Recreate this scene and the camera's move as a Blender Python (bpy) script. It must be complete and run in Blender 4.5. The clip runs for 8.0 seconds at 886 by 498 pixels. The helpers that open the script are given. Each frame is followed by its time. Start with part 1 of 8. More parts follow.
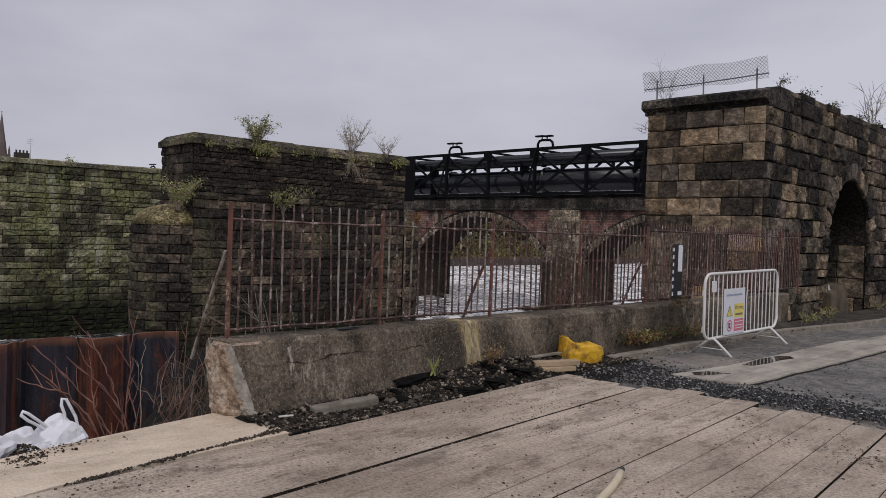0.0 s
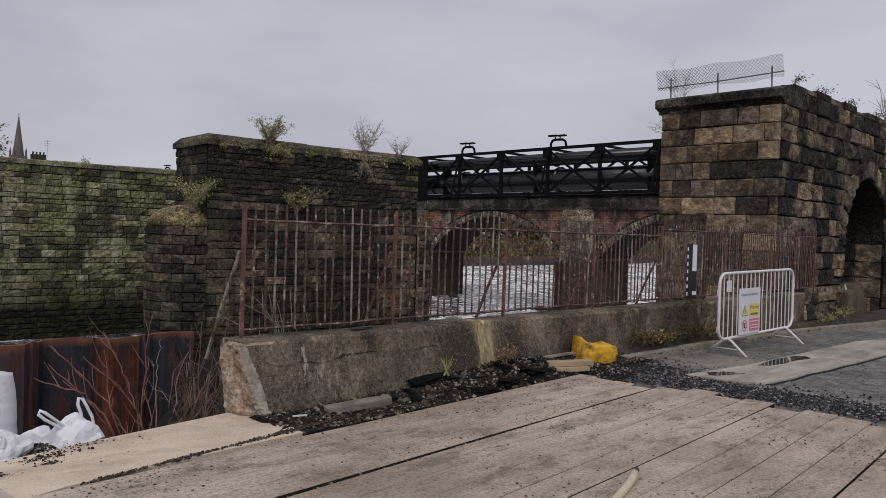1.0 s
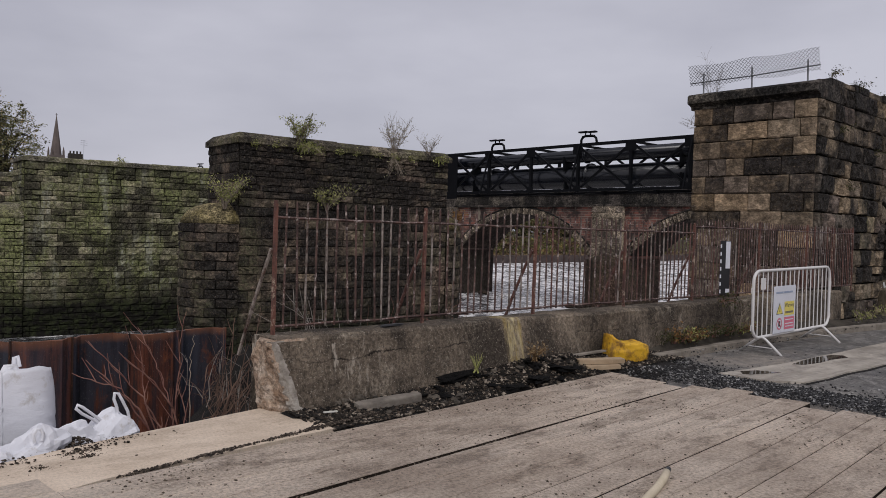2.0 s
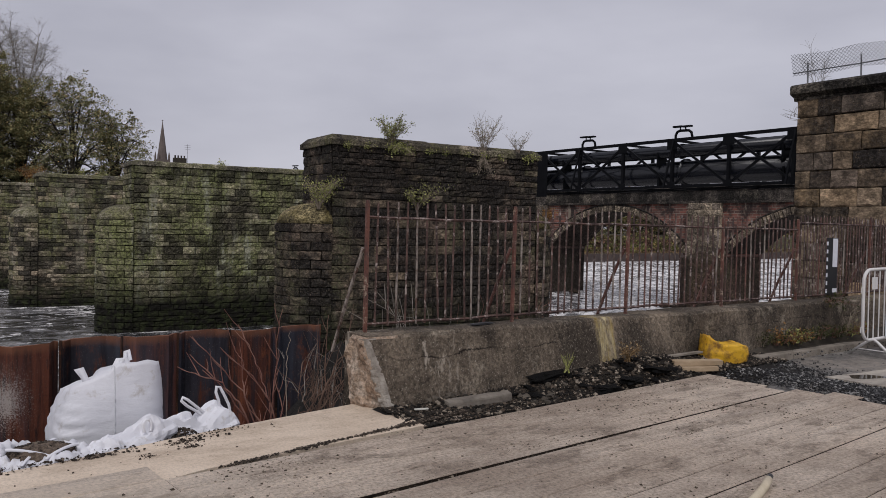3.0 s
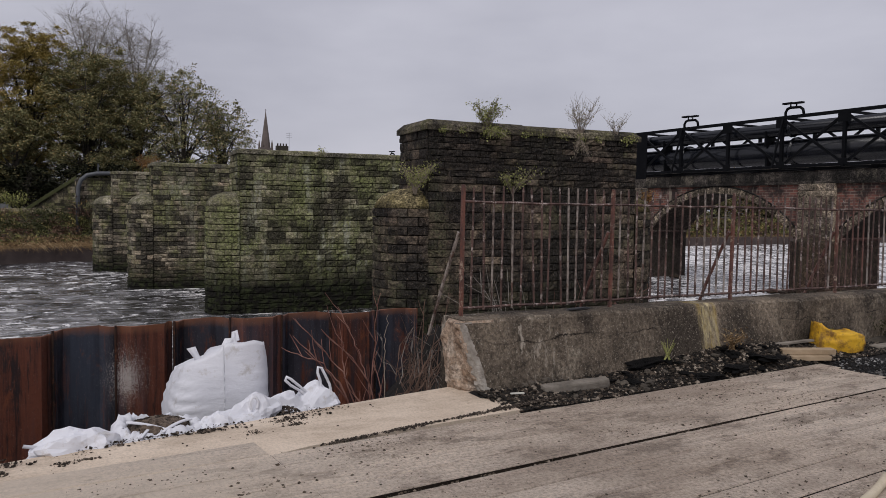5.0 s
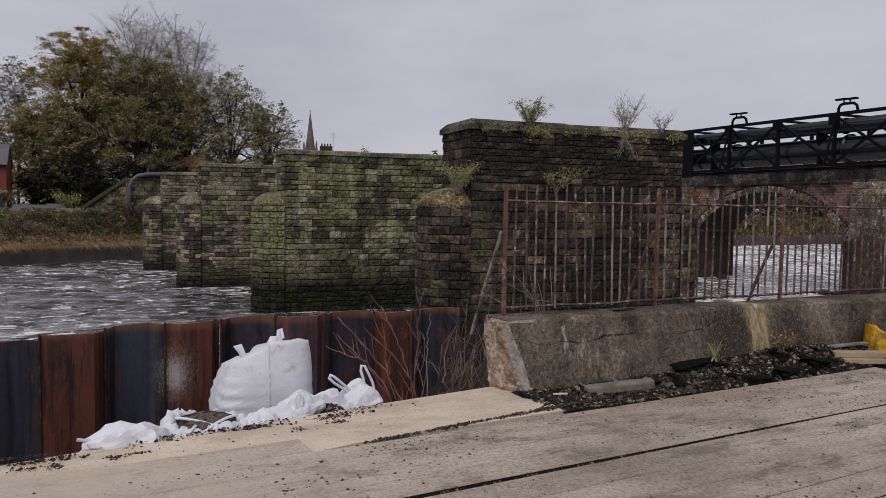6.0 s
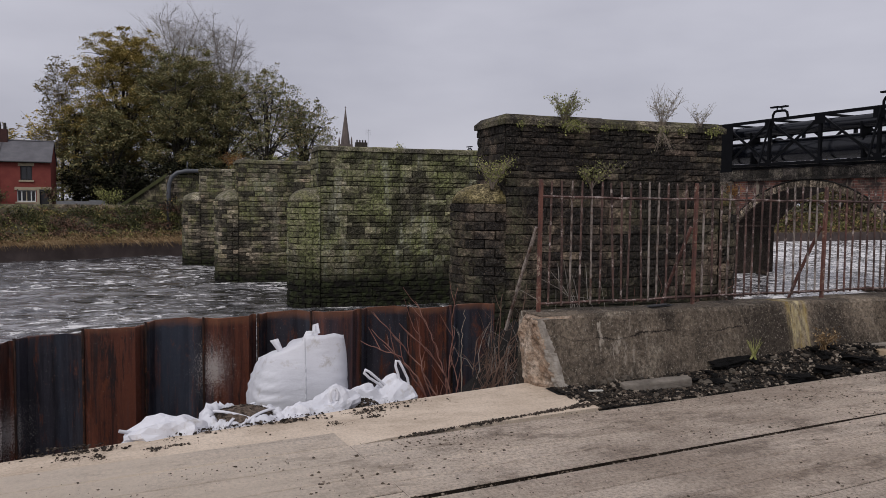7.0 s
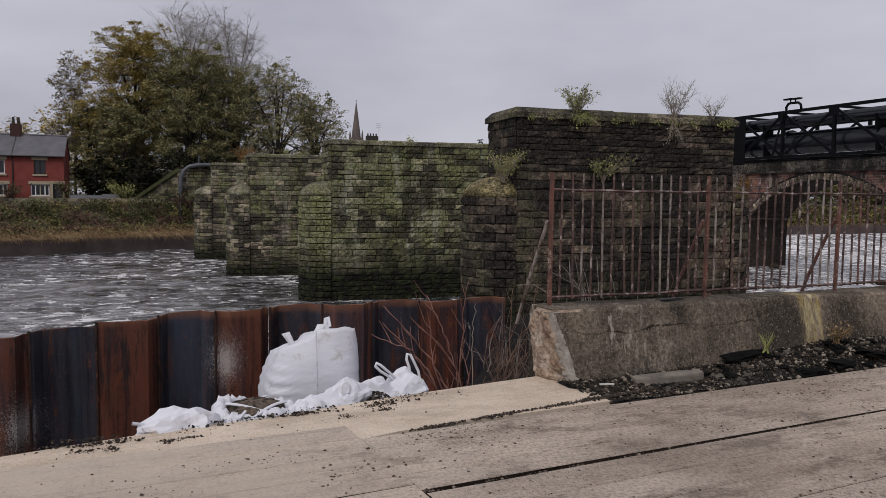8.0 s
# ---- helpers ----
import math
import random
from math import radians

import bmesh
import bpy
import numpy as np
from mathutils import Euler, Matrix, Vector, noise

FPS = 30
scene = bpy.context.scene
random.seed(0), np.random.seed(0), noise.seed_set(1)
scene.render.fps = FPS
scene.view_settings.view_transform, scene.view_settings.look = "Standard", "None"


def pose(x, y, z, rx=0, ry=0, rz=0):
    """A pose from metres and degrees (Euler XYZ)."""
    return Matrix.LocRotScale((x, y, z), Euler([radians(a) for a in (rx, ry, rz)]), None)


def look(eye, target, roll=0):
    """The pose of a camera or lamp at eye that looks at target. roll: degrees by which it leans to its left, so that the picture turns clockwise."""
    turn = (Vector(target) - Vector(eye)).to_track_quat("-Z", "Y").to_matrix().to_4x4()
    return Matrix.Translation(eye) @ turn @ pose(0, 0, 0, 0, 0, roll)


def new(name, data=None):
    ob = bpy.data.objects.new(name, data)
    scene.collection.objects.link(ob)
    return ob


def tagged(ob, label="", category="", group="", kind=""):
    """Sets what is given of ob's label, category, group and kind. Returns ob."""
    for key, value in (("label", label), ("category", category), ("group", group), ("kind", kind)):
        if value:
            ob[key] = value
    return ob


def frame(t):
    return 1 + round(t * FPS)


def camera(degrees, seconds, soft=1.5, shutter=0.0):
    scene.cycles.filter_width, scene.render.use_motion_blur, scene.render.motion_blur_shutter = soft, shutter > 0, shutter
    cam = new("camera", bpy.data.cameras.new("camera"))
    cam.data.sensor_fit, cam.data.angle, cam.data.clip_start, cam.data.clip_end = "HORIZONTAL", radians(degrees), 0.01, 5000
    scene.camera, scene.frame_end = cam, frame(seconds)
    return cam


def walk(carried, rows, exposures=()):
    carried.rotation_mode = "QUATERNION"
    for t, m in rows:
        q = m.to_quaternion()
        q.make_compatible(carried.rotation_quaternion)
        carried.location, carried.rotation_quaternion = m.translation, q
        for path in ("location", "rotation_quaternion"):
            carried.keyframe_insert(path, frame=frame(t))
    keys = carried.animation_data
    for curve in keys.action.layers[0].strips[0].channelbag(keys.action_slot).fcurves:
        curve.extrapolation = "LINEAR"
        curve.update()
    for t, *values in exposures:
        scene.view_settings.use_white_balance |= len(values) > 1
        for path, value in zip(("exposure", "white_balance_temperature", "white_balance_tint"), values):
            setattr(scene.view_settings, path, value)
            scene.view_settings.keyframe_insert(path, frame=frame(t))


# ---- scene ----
cam = camera(60.33, 8.0, soft=0.45)
# One standing place; the camera turns to its left: seconds, yaw, pitch, roll.
EYE = 1.55
ROWS = [
    (0.0, 44.02, -1.06, -1.84),
    (0.5, 44.44, -1.07, -1.77),
    (1.0, 45.00, -1.09, -1.70),
    (1.2, 45.30, -1.10, -1.68),
    (2.3, 48.95, -1.45, -1.55),
    (2.5, 50.52, -1.48, -1.47),
    (3.0, 53.94, -1.63, -1.25),
    (3.5, 56.42, -1.98, -1.05),
    (4.0, 58.19, -2.31, -0.94),
    (4.5, 59.72, -2.75, -0.89),
    (4.7, 60.24, -2.85, -0.87),
    (5.8, 63.69, -3.02, -0.76),
    (6.0, 64.31, -3.03, -0.75),
    (6.5, 65.74, -3.14, -0.72),
    (7.0, 66.90, -3.38, -0.64),
    (7.5, 67.53, -3.60, -0.60),
    (8.0, 67.71, -3.88, -0.55),
]
walk(cam, [(t, pose(0, 0, EYE, 0, 0, yaw) @ pose(0, 0, 0, pitch) @ pose(0, 0, 0, 0, roll) @ pose(0, 0, 0, 90)) for t, yaw, pitch, roll in ROWS],
     exposures=[(0.0, 0.0, 6330, 10), (8.0, 0.0, 6330, 10)])

# ---- light: an overcast sky ----
world = bpy.data.worlds.new("overcast_sky")
scene.world = world
world.use_nodes = True
wn, wl = world.node_tree.nodes, world.node_tree.links
wn.clear()
w_out = wn.new("ShaderNodeOutputWorld")
w_bg = wn.new("ShaderNodeBackground")
w_sky = wn.new("ShaderNodeTexSky")
w_sky.sky_type, w_sky.sun_disc = "NISHITA", False
w_sky.sun_elevation, w_sky.sun_rotation = radians(38), radians(150)
w_sky.dust_density = 3.0
w_co = wn.new("ShaderNodeTexCoord")
w_map = wn.new("ShaderNodeMapping")
w_map.inputs["Scale"].default_value = (1.0, 1.0, 3.2)
w_noise = wn.new("ShaderNodeTexNoise")
w_noise.inputs["Scale"].default_value, w_noise.inputs["Detail"].default_value, w_noise.inputs["Roughness"].default_value = 1.7, 5, 0.5
w_ramp = wn.new("ShaderNodeValToRGB")
w_ramp.color_ramp.elements[0].position, w_ramp.color_ramp.elements[0].color = 0.34, (4.0, 3.93, 4.5, 1)
w_ramp.color_ramp.elements[1].position, w_ramp.color_ramp.elements[1].color = 0.64, (5.65, 5.52, 6.1, 1)
w_mix = wn.new("ShaderNodeMix")
w_mix.data_type = "RGBA"
w_mix.inputs["Factor"].default_value = 0.94
wl.new(w_co.outputs["Generated"], w_map.inputs["Vector"])
wl.new(w_map.outputs["Vector"], w_noise.inputs["Vector"])
wl.new(w_noise.outputs["Fac"], w_ramp.inputs["Fac"])
wl.new(w_sky.outputs["Color"], w_mix.inputs["A"])
wl.new(w_ramp.outputs["Color"], w_mix.inputs["B"])
wl.new(w_mix.outputs["Result"], w_bg.inputs["Color"])
w_bg.inputs["Strength"].default_value = 0.1
wl.new(w_bg.outputs["Background"], w_out.inputs["Surface"])
sun = new("sun", bpy.data.lights.new("sun", "SUN"))
sun.data.energy, sun.data.angle, sun.data.color = 1.5, radians(30), (1.0, 0.95, 0.92)
sun.matrix_world = look((30, -25, 45), (0, 0, 0))

# ---- own helpers ----


def thing(name, label, category, m=None, group="", kind=""):
    ob = new(name)
    ob.empty_display_size = 0.1
    if m is not None:
        ob.matrix_world = m
    return tagged(ob, label, category, group, kind)


def finish(name, bm, material, smooth=False):
    me = bpy.data.meshes.new(name)
    bmesh.ops.recalc_face_normals(bm, faces=bm.faces)
    bm.to_mesh(me)
    bm.free()
    me.materials.append(material)
    if smooth:
        for p in me.polygons:
            p.use_smooth = True
    return me


def part(name, bm, material, parent, label="", smooth=False, m=None):
    ob = new(name, finish(name, bm, material, smooth))
    ob.parent = parent
    if m is not None:
        ob.matrix_local = m
    if label:
        tagged(ob, label)
    return ob


def whole(name, bm, material, label, category, m=None, group="", kind="", smooth=False):
    ob = new(name, finish(name, bm, material, smooth))
    if m is not None:
        ob.matrix_world = m
    return tagged(ob, label, category, group, kind)


def piece(name, me, parent, m):
    ob = new(name, me)
    ob.parent = parent
    ob.matrix_local = m
    return ob


def add_box(bm, x0, x1, y0, y1, z0, z1, bevel=0.0):
    r = bmesh.ops.create_cube(bm, size=1, matrix=Matrix.Translation(((x0 + x1) / 2, (y0 + y1) / 2, (z0 + z1) / 2)) @ Matrix.Diagonal((x1 - x0, y1 - y0, z1 - z0, 1)))
    if bevel:
        es = list({e for v in r["verts"] for e in v.link_edges})
        bmesh.ops.bevel(bm, geom=es, offset=bevel, segments=2, profile=0.6, affect="EDGES")
    return bm


def box(x0, x1, y0, y1, z0, z1, bevel=0.0):
    return add_box(bmesh.new(), x0, x1, y0, y1, z0, z1, bevel)


def add_tube(bm, pts, radii, sides=8, cap=True):
    """A tube along points, with one radius or one for each."""
    pts = [Vector(p) for p in pts]
    if not hasattr(radii, "__len__"):
        radii = [radii] * len(pts)
    rings = []
    side = None
    for i, p in enumerate(pts):
        d = (pts[min(i + 1, len(pts) - 1)] - pts[max(i - 1, 0)]).normalized()
        if side is None:
            side = d.cross(Vector((0, 0, 1)) if abs(d.z) < 0.9 else Vector((1, 0, 0))).normalized()
        side = (side - d * side.dot(d)).normalized()
        up = d.cross(side)
        rings.append([bm.verts.new(p + (side * math.cos(a) + up * math.sin(a)) * radii[i]) for a in (2 * math.pi * k / sides for k in range(sides))])
    for a, b in zip(rings, rings[1:]):
        for k in range(sides):
            bm.faces.new((a[k], a[(k + 1) % sides], b[(k + 1) % sides], b[k]))
    if cap and sides > 2:
        bm.faces.new(rings[0][::-1])
        bm.faces.new(rings[-1])
    return bm


def tube(pts, radii, sides=8, cap=True):
    return add_tube(bmesh.new(), pts, radii, sides, cap)


def add_beam(bm, a, b, w, h):
    """A straight bar of w by h from a to b."""
    a, b = Vector(a), Vector(b)
    d = (b - a).normalized()
    s = d.cross(Vector((0, 0, 1)) if abs(d.z) < 0.95 else Vector((1, 0, 0))).normalized()
    u = s.cross(d)
    q = [[bm.verts.new(p + s * (i * w / 2) + u * (j * h / 2)) for i, j in ((-1, -1), (1, -1), (1, 1), (-1, 1))] for p in (a, b)]
    for k in range(4):
        bm.faces.new((q[0][k], q[0][(k + 1) % 4], q[1][(k + 1) % 4], q[1][k]))
    bm.faces.new(q[0][::-1])
    bm.faces.new(q[1])
    return bm


def beam(a, b, w, h):
    return add_beam(bmesh.new(), a, b, w, h)


def extrude_profile(profile, y0, y1, steps=1, wobble=0.0, seed=0):
    """A profile of (x, z) drawn along y."""
    bm = bmesh.new()
    rows = []
    for i in range(steps + 1):
        y = y0 + (y1 - y0) * i / steps
        rows.append([bm.verts.new((x + wobble * noise.noise((x * 3 + seed, y * 2.3, z * 3)), y, z + wobble * noise.noise((x * 3, y * 2.7 + 9 + seed, z * 3)))) for x, z in profile])
    n = len(profile)
    for a, b in zip(rows, rows[1:]):
        for k in range(n):
            bm.faces.new((a[k], a[(k + 1) % n], b[(k + 1) % n], b[k]))
    bm.faces.new(rows[0])
    bm.faces.new(rows[-1][::-1])
    return bm
# ---- materials ----
class Mat:
    """A node material in short words."""

    def __init__(self, name):
        self.m = bpy.data.materials.new(name)
        self.m.use_nodes = True
        self.n, self.l = self.m.node_tree.nodes, self.m.node_tree.links
        self.b = self.n["Principled BSDF"]
        self.pos = self.n.new("ShaderNodeNewGeometry").outputs["Position"]

    def spread(self, value, size):
        """The place, moved by a value of its own, so that no two pieces share a grain."""
        x = self.n.new("ShaderNodeVectorMath")
        x.operation = "ADD"
        self.l.new(self.pos, x.inputs[0])
        self.l.new(self.math("MULTIPLY", value, size), x.inputs[1])
        return x.outputs["Vector"]

    def noise(self, scale, detail=4, rough=0.6, stretch=(1, 1, 1), shift=(0, 0, 0), dist=0.0, at=None):
        mp = self.n.new("ShaderNodeMapping")
        mp.inputs["Scale"].default_value, mp.inputs["Location"].default_value = stretch, shift
        self.l.new(at or self.pos, mp.inputs["Vector"])
        t = self.n.new("ShaderNodeTexNoise")
        t.inputs["Scale"].default_value, t.inputs["Detail"].default_value = scale, detail
        t.inputs["Roughness"].default_value, t.inputs["Distortion"].default_value = rough, dist
        self.l.new(mp.outputs["Vector"], t.inputs["Vector"])
        return t.outputs["Fac"]

    def voro(self, scale, feature="F1", stretch=(1, 1, 1)):
        mp = self.n.new("ShaderNodeMapping")
        mp.inputs["Scale"].default_value = stretch
        self.l.new(self.pos, mp.inputs["Vector"])
        t = self.n.new("ShaderNodeTexVoronoi")
        t.feature = feature
        t.inputs["Scale"].default_value = scale
        self.l.new(mp.outputs["Vector"], t.inputs["Vector"])
        return t.outputs

    def ramp(self, fac, stops):
        r = self.n.new("ShaderNodeValToRGB")
        while len(r.color_ramp.elements) < len(stops):
            r.color_ramp.elements.new(0.5)
        for e, (p, c) in zip(r.color_ramp.elements, stops):
            e.position = p
            e.color = (*c, 1) if hasattr(c, "__len__") else (c, c, c, 1)
        self.l.new(fac, r.inputs["Fac"])
        return r.outputs["Color"]

    def mix(self, fac, a, b, blend="MIX"):
        x = self.n.new("ShaderNodeMix")
        x.data_type, x.blend_type = "RGBA", blend
        for key, v in (("Factor", fac), ("A", a), ("B", b)):
            s = x.inputs[key]
            if hasattr(v, "is_output"):
                self.l.new(v, s)
            elif key == "Factor":
                s.default_value = v
            else:
                s.default_value = (*v, 1)
        return x.outputs["Result"]

    def math(self, op, a, b=0.0):
        x = self.n.new("ShaderNodeMath")
        x.operation = op
        for s, v in zip(x.inputs, (a, b)):
            if hasattr(v, "is_output"):
                self.l.new(v, s)
            else:
                s.default_value = v
        return x.outputs["Value"]

    def axis(self, k):
        s = self.n.new("ShaderNodeSeparateXYZ")
        self.l.new(self.pos, s.inputs["Vector"])
        return s.outputs[k]

    def random(self):
        return self.n.new("ShaderNodeObjectInfo").outputs["Random"]

    def island(self):
        return self.n.new("ShaderNodeNewGeometry").outputs["Random Per Island"]

    def bump(self, height, strength, distance=0.02):
        x = self.n.new("ShaderNodeBump")
        x.inputs["Strength"].default_value, x.inputs["Distance"].default_value = strength, distance
        self.l.new(height, x.inputs["Height"])
        if self.b.inputs["Normal"].is_linked:
            self.l.new(self.b.inputs["Normal"].links[0].from_socket, x.inputs["Normal"])
        self.l.new(x.outputs["Normal"], self.b.inputs["Normal"])

    def set(self, color=None, rough=0.8, metal=0.0, spec=0.35):
        for key, v in (("Base Color", color), ("Roughness", rough), ("Metallic", metal), ("Specular IOR Level", spec)):
            if v is None:
                continue
            if hasattr(v, "is_output"):
                self.l.new(v, self.b.inputs[key])
            else:
                self.b.inputs[key].default_value = (*v, 1) if hasattr(v, "__len__") else v
        return self


def plain(name, a, b, scale=6.0, fine=60.0, rough=0.8, metal=0.0, bump=0.3, dist=0.01, spec=0.35, detail=5):
    k = Mat(name)
    c = k.mix(k.ramp(k.noise(scale, detail), [(0.35, 0.0), (0.68, 1.0)]), a, b)
    c = k.mix(k.math("MULTIPLY", k.noise(fine, 3, 0.7), 0.5), c, tuple(x * 0.55 for x in a))
    k.set(c, rough, metal, spec)
    k.bump(k.noise(fine, 4, 0.7), bump, dist)
    return k.m


def masonry_mat(name, tones, soot, green, soot_lo, soot_hi, green_lo, green_hi, pale=0.0, damp=-99.0, gain=1.0, tint=1.0, even=0.0, sooted=0.92, own_soot=0.10, grain=1.0):
    """Weathered blocks: a tone for each stone, coarse grain, soot in drifts, algae, lime runs."""
    k = Mat(name)
    n = len(tones)
    mean = [sum(t[i] for t in tones) / n for i in range(3)]
    tones = [tuple(x + (m - x) * even for x, m in zip(t, mean)) for t in tones]
    rnd = k.math("FRACT", k.math("ADD", k.random(), k.island()))
    rnd2 = k.math("FRACT", k.math("MULTIPLY", rnd, 17.31))
    rnd3 = k.math("FRACT", k.math("MULTIPLY", rnd, 71.7))
    own = k.spread(rnd, 43.0)
    c = k.ramp(rnd, [(i / n + 0.001, tuple(min(0.8, x * gain) for x in t)) for i, t in enumerate(tones)])
    k.n[-1].color_ramp.interpolation = "CONSTANT"
    c = k.mix(1.0, c, k.ramp(rnd2, [(0.0, 0.66 + 0.2 * even), (0.35, 0.88), (0.75, 1.0), (1.0, 1.3 - 0.2 * even)]), "MULTIPLY")
    # patches inside one stone, then grain
    c = k.mix(1.0, c, k.ramp(k.noise(3.2, 6, 0.65, (1, 1, 1.3), at=own), [(0.38, 0.5), (0.5, 0.95), (0.62, 1.5)]), "MULTIPLY")
    c = k.mix(grain, c, k.mix(1.0, c, k.ramp(k.noise(13, 5, 0.8, (1, 1, 1.6), (6, 1, 8), at=own), [(0.42, 0.28), (0.5, 0.9), (0.58, 2.2)]), "MULTIPLY"))
    veil = k.math("ADD", k.noise(0.7, 8, 0.72, (1, 1, 0.6)), k.math("MULTIPLY", rnd3, 0.06))
    moss = k.mix(1.0, tuple(x * gain for x in green), k.ramp(k.noise(12, 5, 0.8), [(0.42, 0.35), (0.5, 0.9), (0.58, 1.9)]), "MULTIPLY")
    c = k.mix(k.ramp(veil, [(green_lo, 0.0), (green_hi, 0.8 * tint)]), c, moss)
    if pale:
        run = k.math("MULTIPLY", k.ramp(k.noise(1.3, 7, 0.75, (1, 1, 0.16), (2, 9, 4)), [(0.53, 0.0), (0.62, pale)]), k.ramp(k.noise(12, 6, 0.8, (1, 1, 0.6)), [(0.42, 0.15), (0.58, 1.0)]))
        c = k.mix(run, c, (0.40, 0.40, 0.32))
    drift = k.math("ADD", k.noise(0.75, 9, 0.72, (1, 1, 0.75), (7, 3, 1)), k.math("MULTIPLY", k.math("SUBTRACT", rnd2, 0.5), -own_soot))
    c = k.mix(k.ramp(drift, [(soot_lo, 0.0), (soot_hi, sooted)]), c, k.mix(1.0, soot, k.ramp(k.noise(16, 4, 0.8), [(0.42, 0.4), (0.5, 0.9), (0.6, 3.4)]), "MULTIPLY"))
    # flecks of lichen and lime
    c = k.mix(k.ramp(k.noise(20, 6, 0.85, (1, 1, 1.2), (3, 7, 1)), [(0.57, 0.0), (0.64, 0.25 + 0.35 * grain)]), c, tuple(min(0.6, x * 2.2 * gain) for x in mean))
    if damp > -90:
        wet = k.n.new("ShaderNodeMapRange")
        wet.inputs["From Min"].default_value, wet.inputs["From Max"].default_value = damp - 0.55, damp + 0.75
        k.l.new(k.math("ADD", k.axis("Z"), k.math("MULTIPLY", k.noise(1.1, 5), 0.9)), wet.inputs["Value"])
        c = k.mix(wet.outputs["Result"], k.mix(k.ramp(k.noise(3.0, 6, 0.75), [(0.45, 0.0), (0.6, 1.0)]), (0.012, 0.011, 0.009), (0.034, 0.040, 0.018)), c)
    k.set(c, k.ramp(k.noise(9, 3), [(0.3, 0.78), (0.7, 1.0)]), 0, 0.15)
    k.bump(k.noise(7, 6, 0.72, at=own), 0.9, 0.07)
    k.bump(k.noise(30, 4, 0.75), 0.7, 0.02)
    return k.m




def make_mortar():
    k = Mat("dark_mortar")
    c = k.mix(k.ramp(k.noise(4, 5), [(0.4, 0.0), (0.65, 1.0)]), (0.006, 0.0055, 0.0045), (0.020, 0.018, 0.015))
    c = k.mix(k.ramp(k.noise(5, 6, 0.75, (1, 1, 0.4), (4, 4, 2)), [(0.58, 0.0), (0.66, 0.8)]), c, (0.16, 0.14, 0.11))
    k.set(c, 1.0, 0, 0.08)
    k.bump(k.noise(50, 4, 0.7), 0.6, 0.02)
    return k.m


MORTAR = make_mortar()
STONE_NEAR_PIER = masonry_mat("sooty_sandstone", [(0.105, 0.080, 0.060), (0.14, 0.106, 0.076), (0.085, 0.069, 0.056), (0.18, 0.138, 0.090), (0.075, 0.062, 0.053), (0.12, 0.094, 0.066), (0.11, 0.075, 0.060)], (0.013, 0.0118, 0.0112), (0.075, 0.078, 0.040), 0.34, 0.535, 0.49, 0.68, 0.14, -1.0, gain=1.28, even=0.6, sooted=0.93, own_soot=0.15, grain=0.7)
STONE_GREEN_PIER = masonry_mat("mossy_sandstone", [(0.15, 0.134, 0.092), (0.17, 0.150, 0.106), (0.12, 0.111, 0.075), (0.15, 0.137, 0.083), (0.20, 0.175, 0.125), (0.11, 0.10, 0.068)], (0.020, 0.018, 0.014), (0.102, 0.114, 0.042), 0.45, 0.60, 0.41, 0.58, 0.85, -0.85, gain=1.45, tint=0.95, even=0.15, sooted=0.85, own_soot=0.2, grain=0.6)
STONE_FAR_PIER = masonry_mat("grey_brown_sandstone", [(0.15, 0.126, 0.095), (0.20, 0.168, 0.122), (0.10, 0.089, 0.068), (0.25, 0.195, 0.138), (0.12, 0.106, 0.078)], (0.020, 0.0185, 0.0155), (0.105, 0.112, 0.042), 0.44, 0.60, 0.47, 0.62, 0.4, -1.6, gain=1.3, even=0.35, sooted=0.88, own_soot=0.25, grain=0.6)
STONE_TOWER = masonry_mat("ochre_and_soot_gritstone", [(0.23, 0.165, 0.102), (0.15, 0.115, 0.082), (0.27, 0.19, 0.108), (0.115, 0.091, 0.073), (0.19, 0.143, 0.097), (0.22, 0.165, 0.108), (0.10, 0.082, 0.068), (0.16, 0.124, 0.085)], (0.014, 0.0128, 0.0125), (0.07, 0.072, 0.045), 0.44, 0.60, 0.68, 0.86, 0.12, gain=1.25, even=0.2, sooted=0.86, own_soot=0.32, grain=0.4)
# Darker copy of the end face's stone; the side's darkness is in its tones.
STONE_TOWER_SIDE = masonry_mat("darker_side_gritstone", [(0.15, 0.118, 0.084), (0.09, 0.075, 0.06), (0.21, 0.16, 0.105), (0.07, 0.06, 0.052), (0.13, 0.104, 0.077), (0.11, 0.083, 0.07)], (0.014, 0.013, 0.0125), (0.065, 0.068, 0.035), 0.42, 0.54, 0.58, 0.76, 0.12, gain=1.2, even=0.25, own_soot=0.24, grain=0.45)
COPING = masonry_mat("mossy_coping", [(0.12, 0.105, 0.075), (0.16, 0.135, 0.10)], (0.025, 0.022, 0.018), (0.10, 0.10, 0.035), 0.43, 0.58, 0.50, 0.66, gain=0.95)
COPING_PALE = masonry_mat("pale_mossy_coping", [(0.22, 0.20, 0.15), (0.28, 0.25, 0.19)], (0.05, 0.046, 0.038), (0.13, 0.13, 0.055), 0.50, 0.66, 0.47, 0.64, gain=1.0)
COPING_DARK = masonry_mat("sooty_coping", [(0.06, 0.052, 0.045), (0.08, 0.07, 0.056)], (0.010, 0.0095, 0.009), (0.10, 0.092, 0.07), 0.42, 0.54, 0.62, 0.8, gain=1.3)


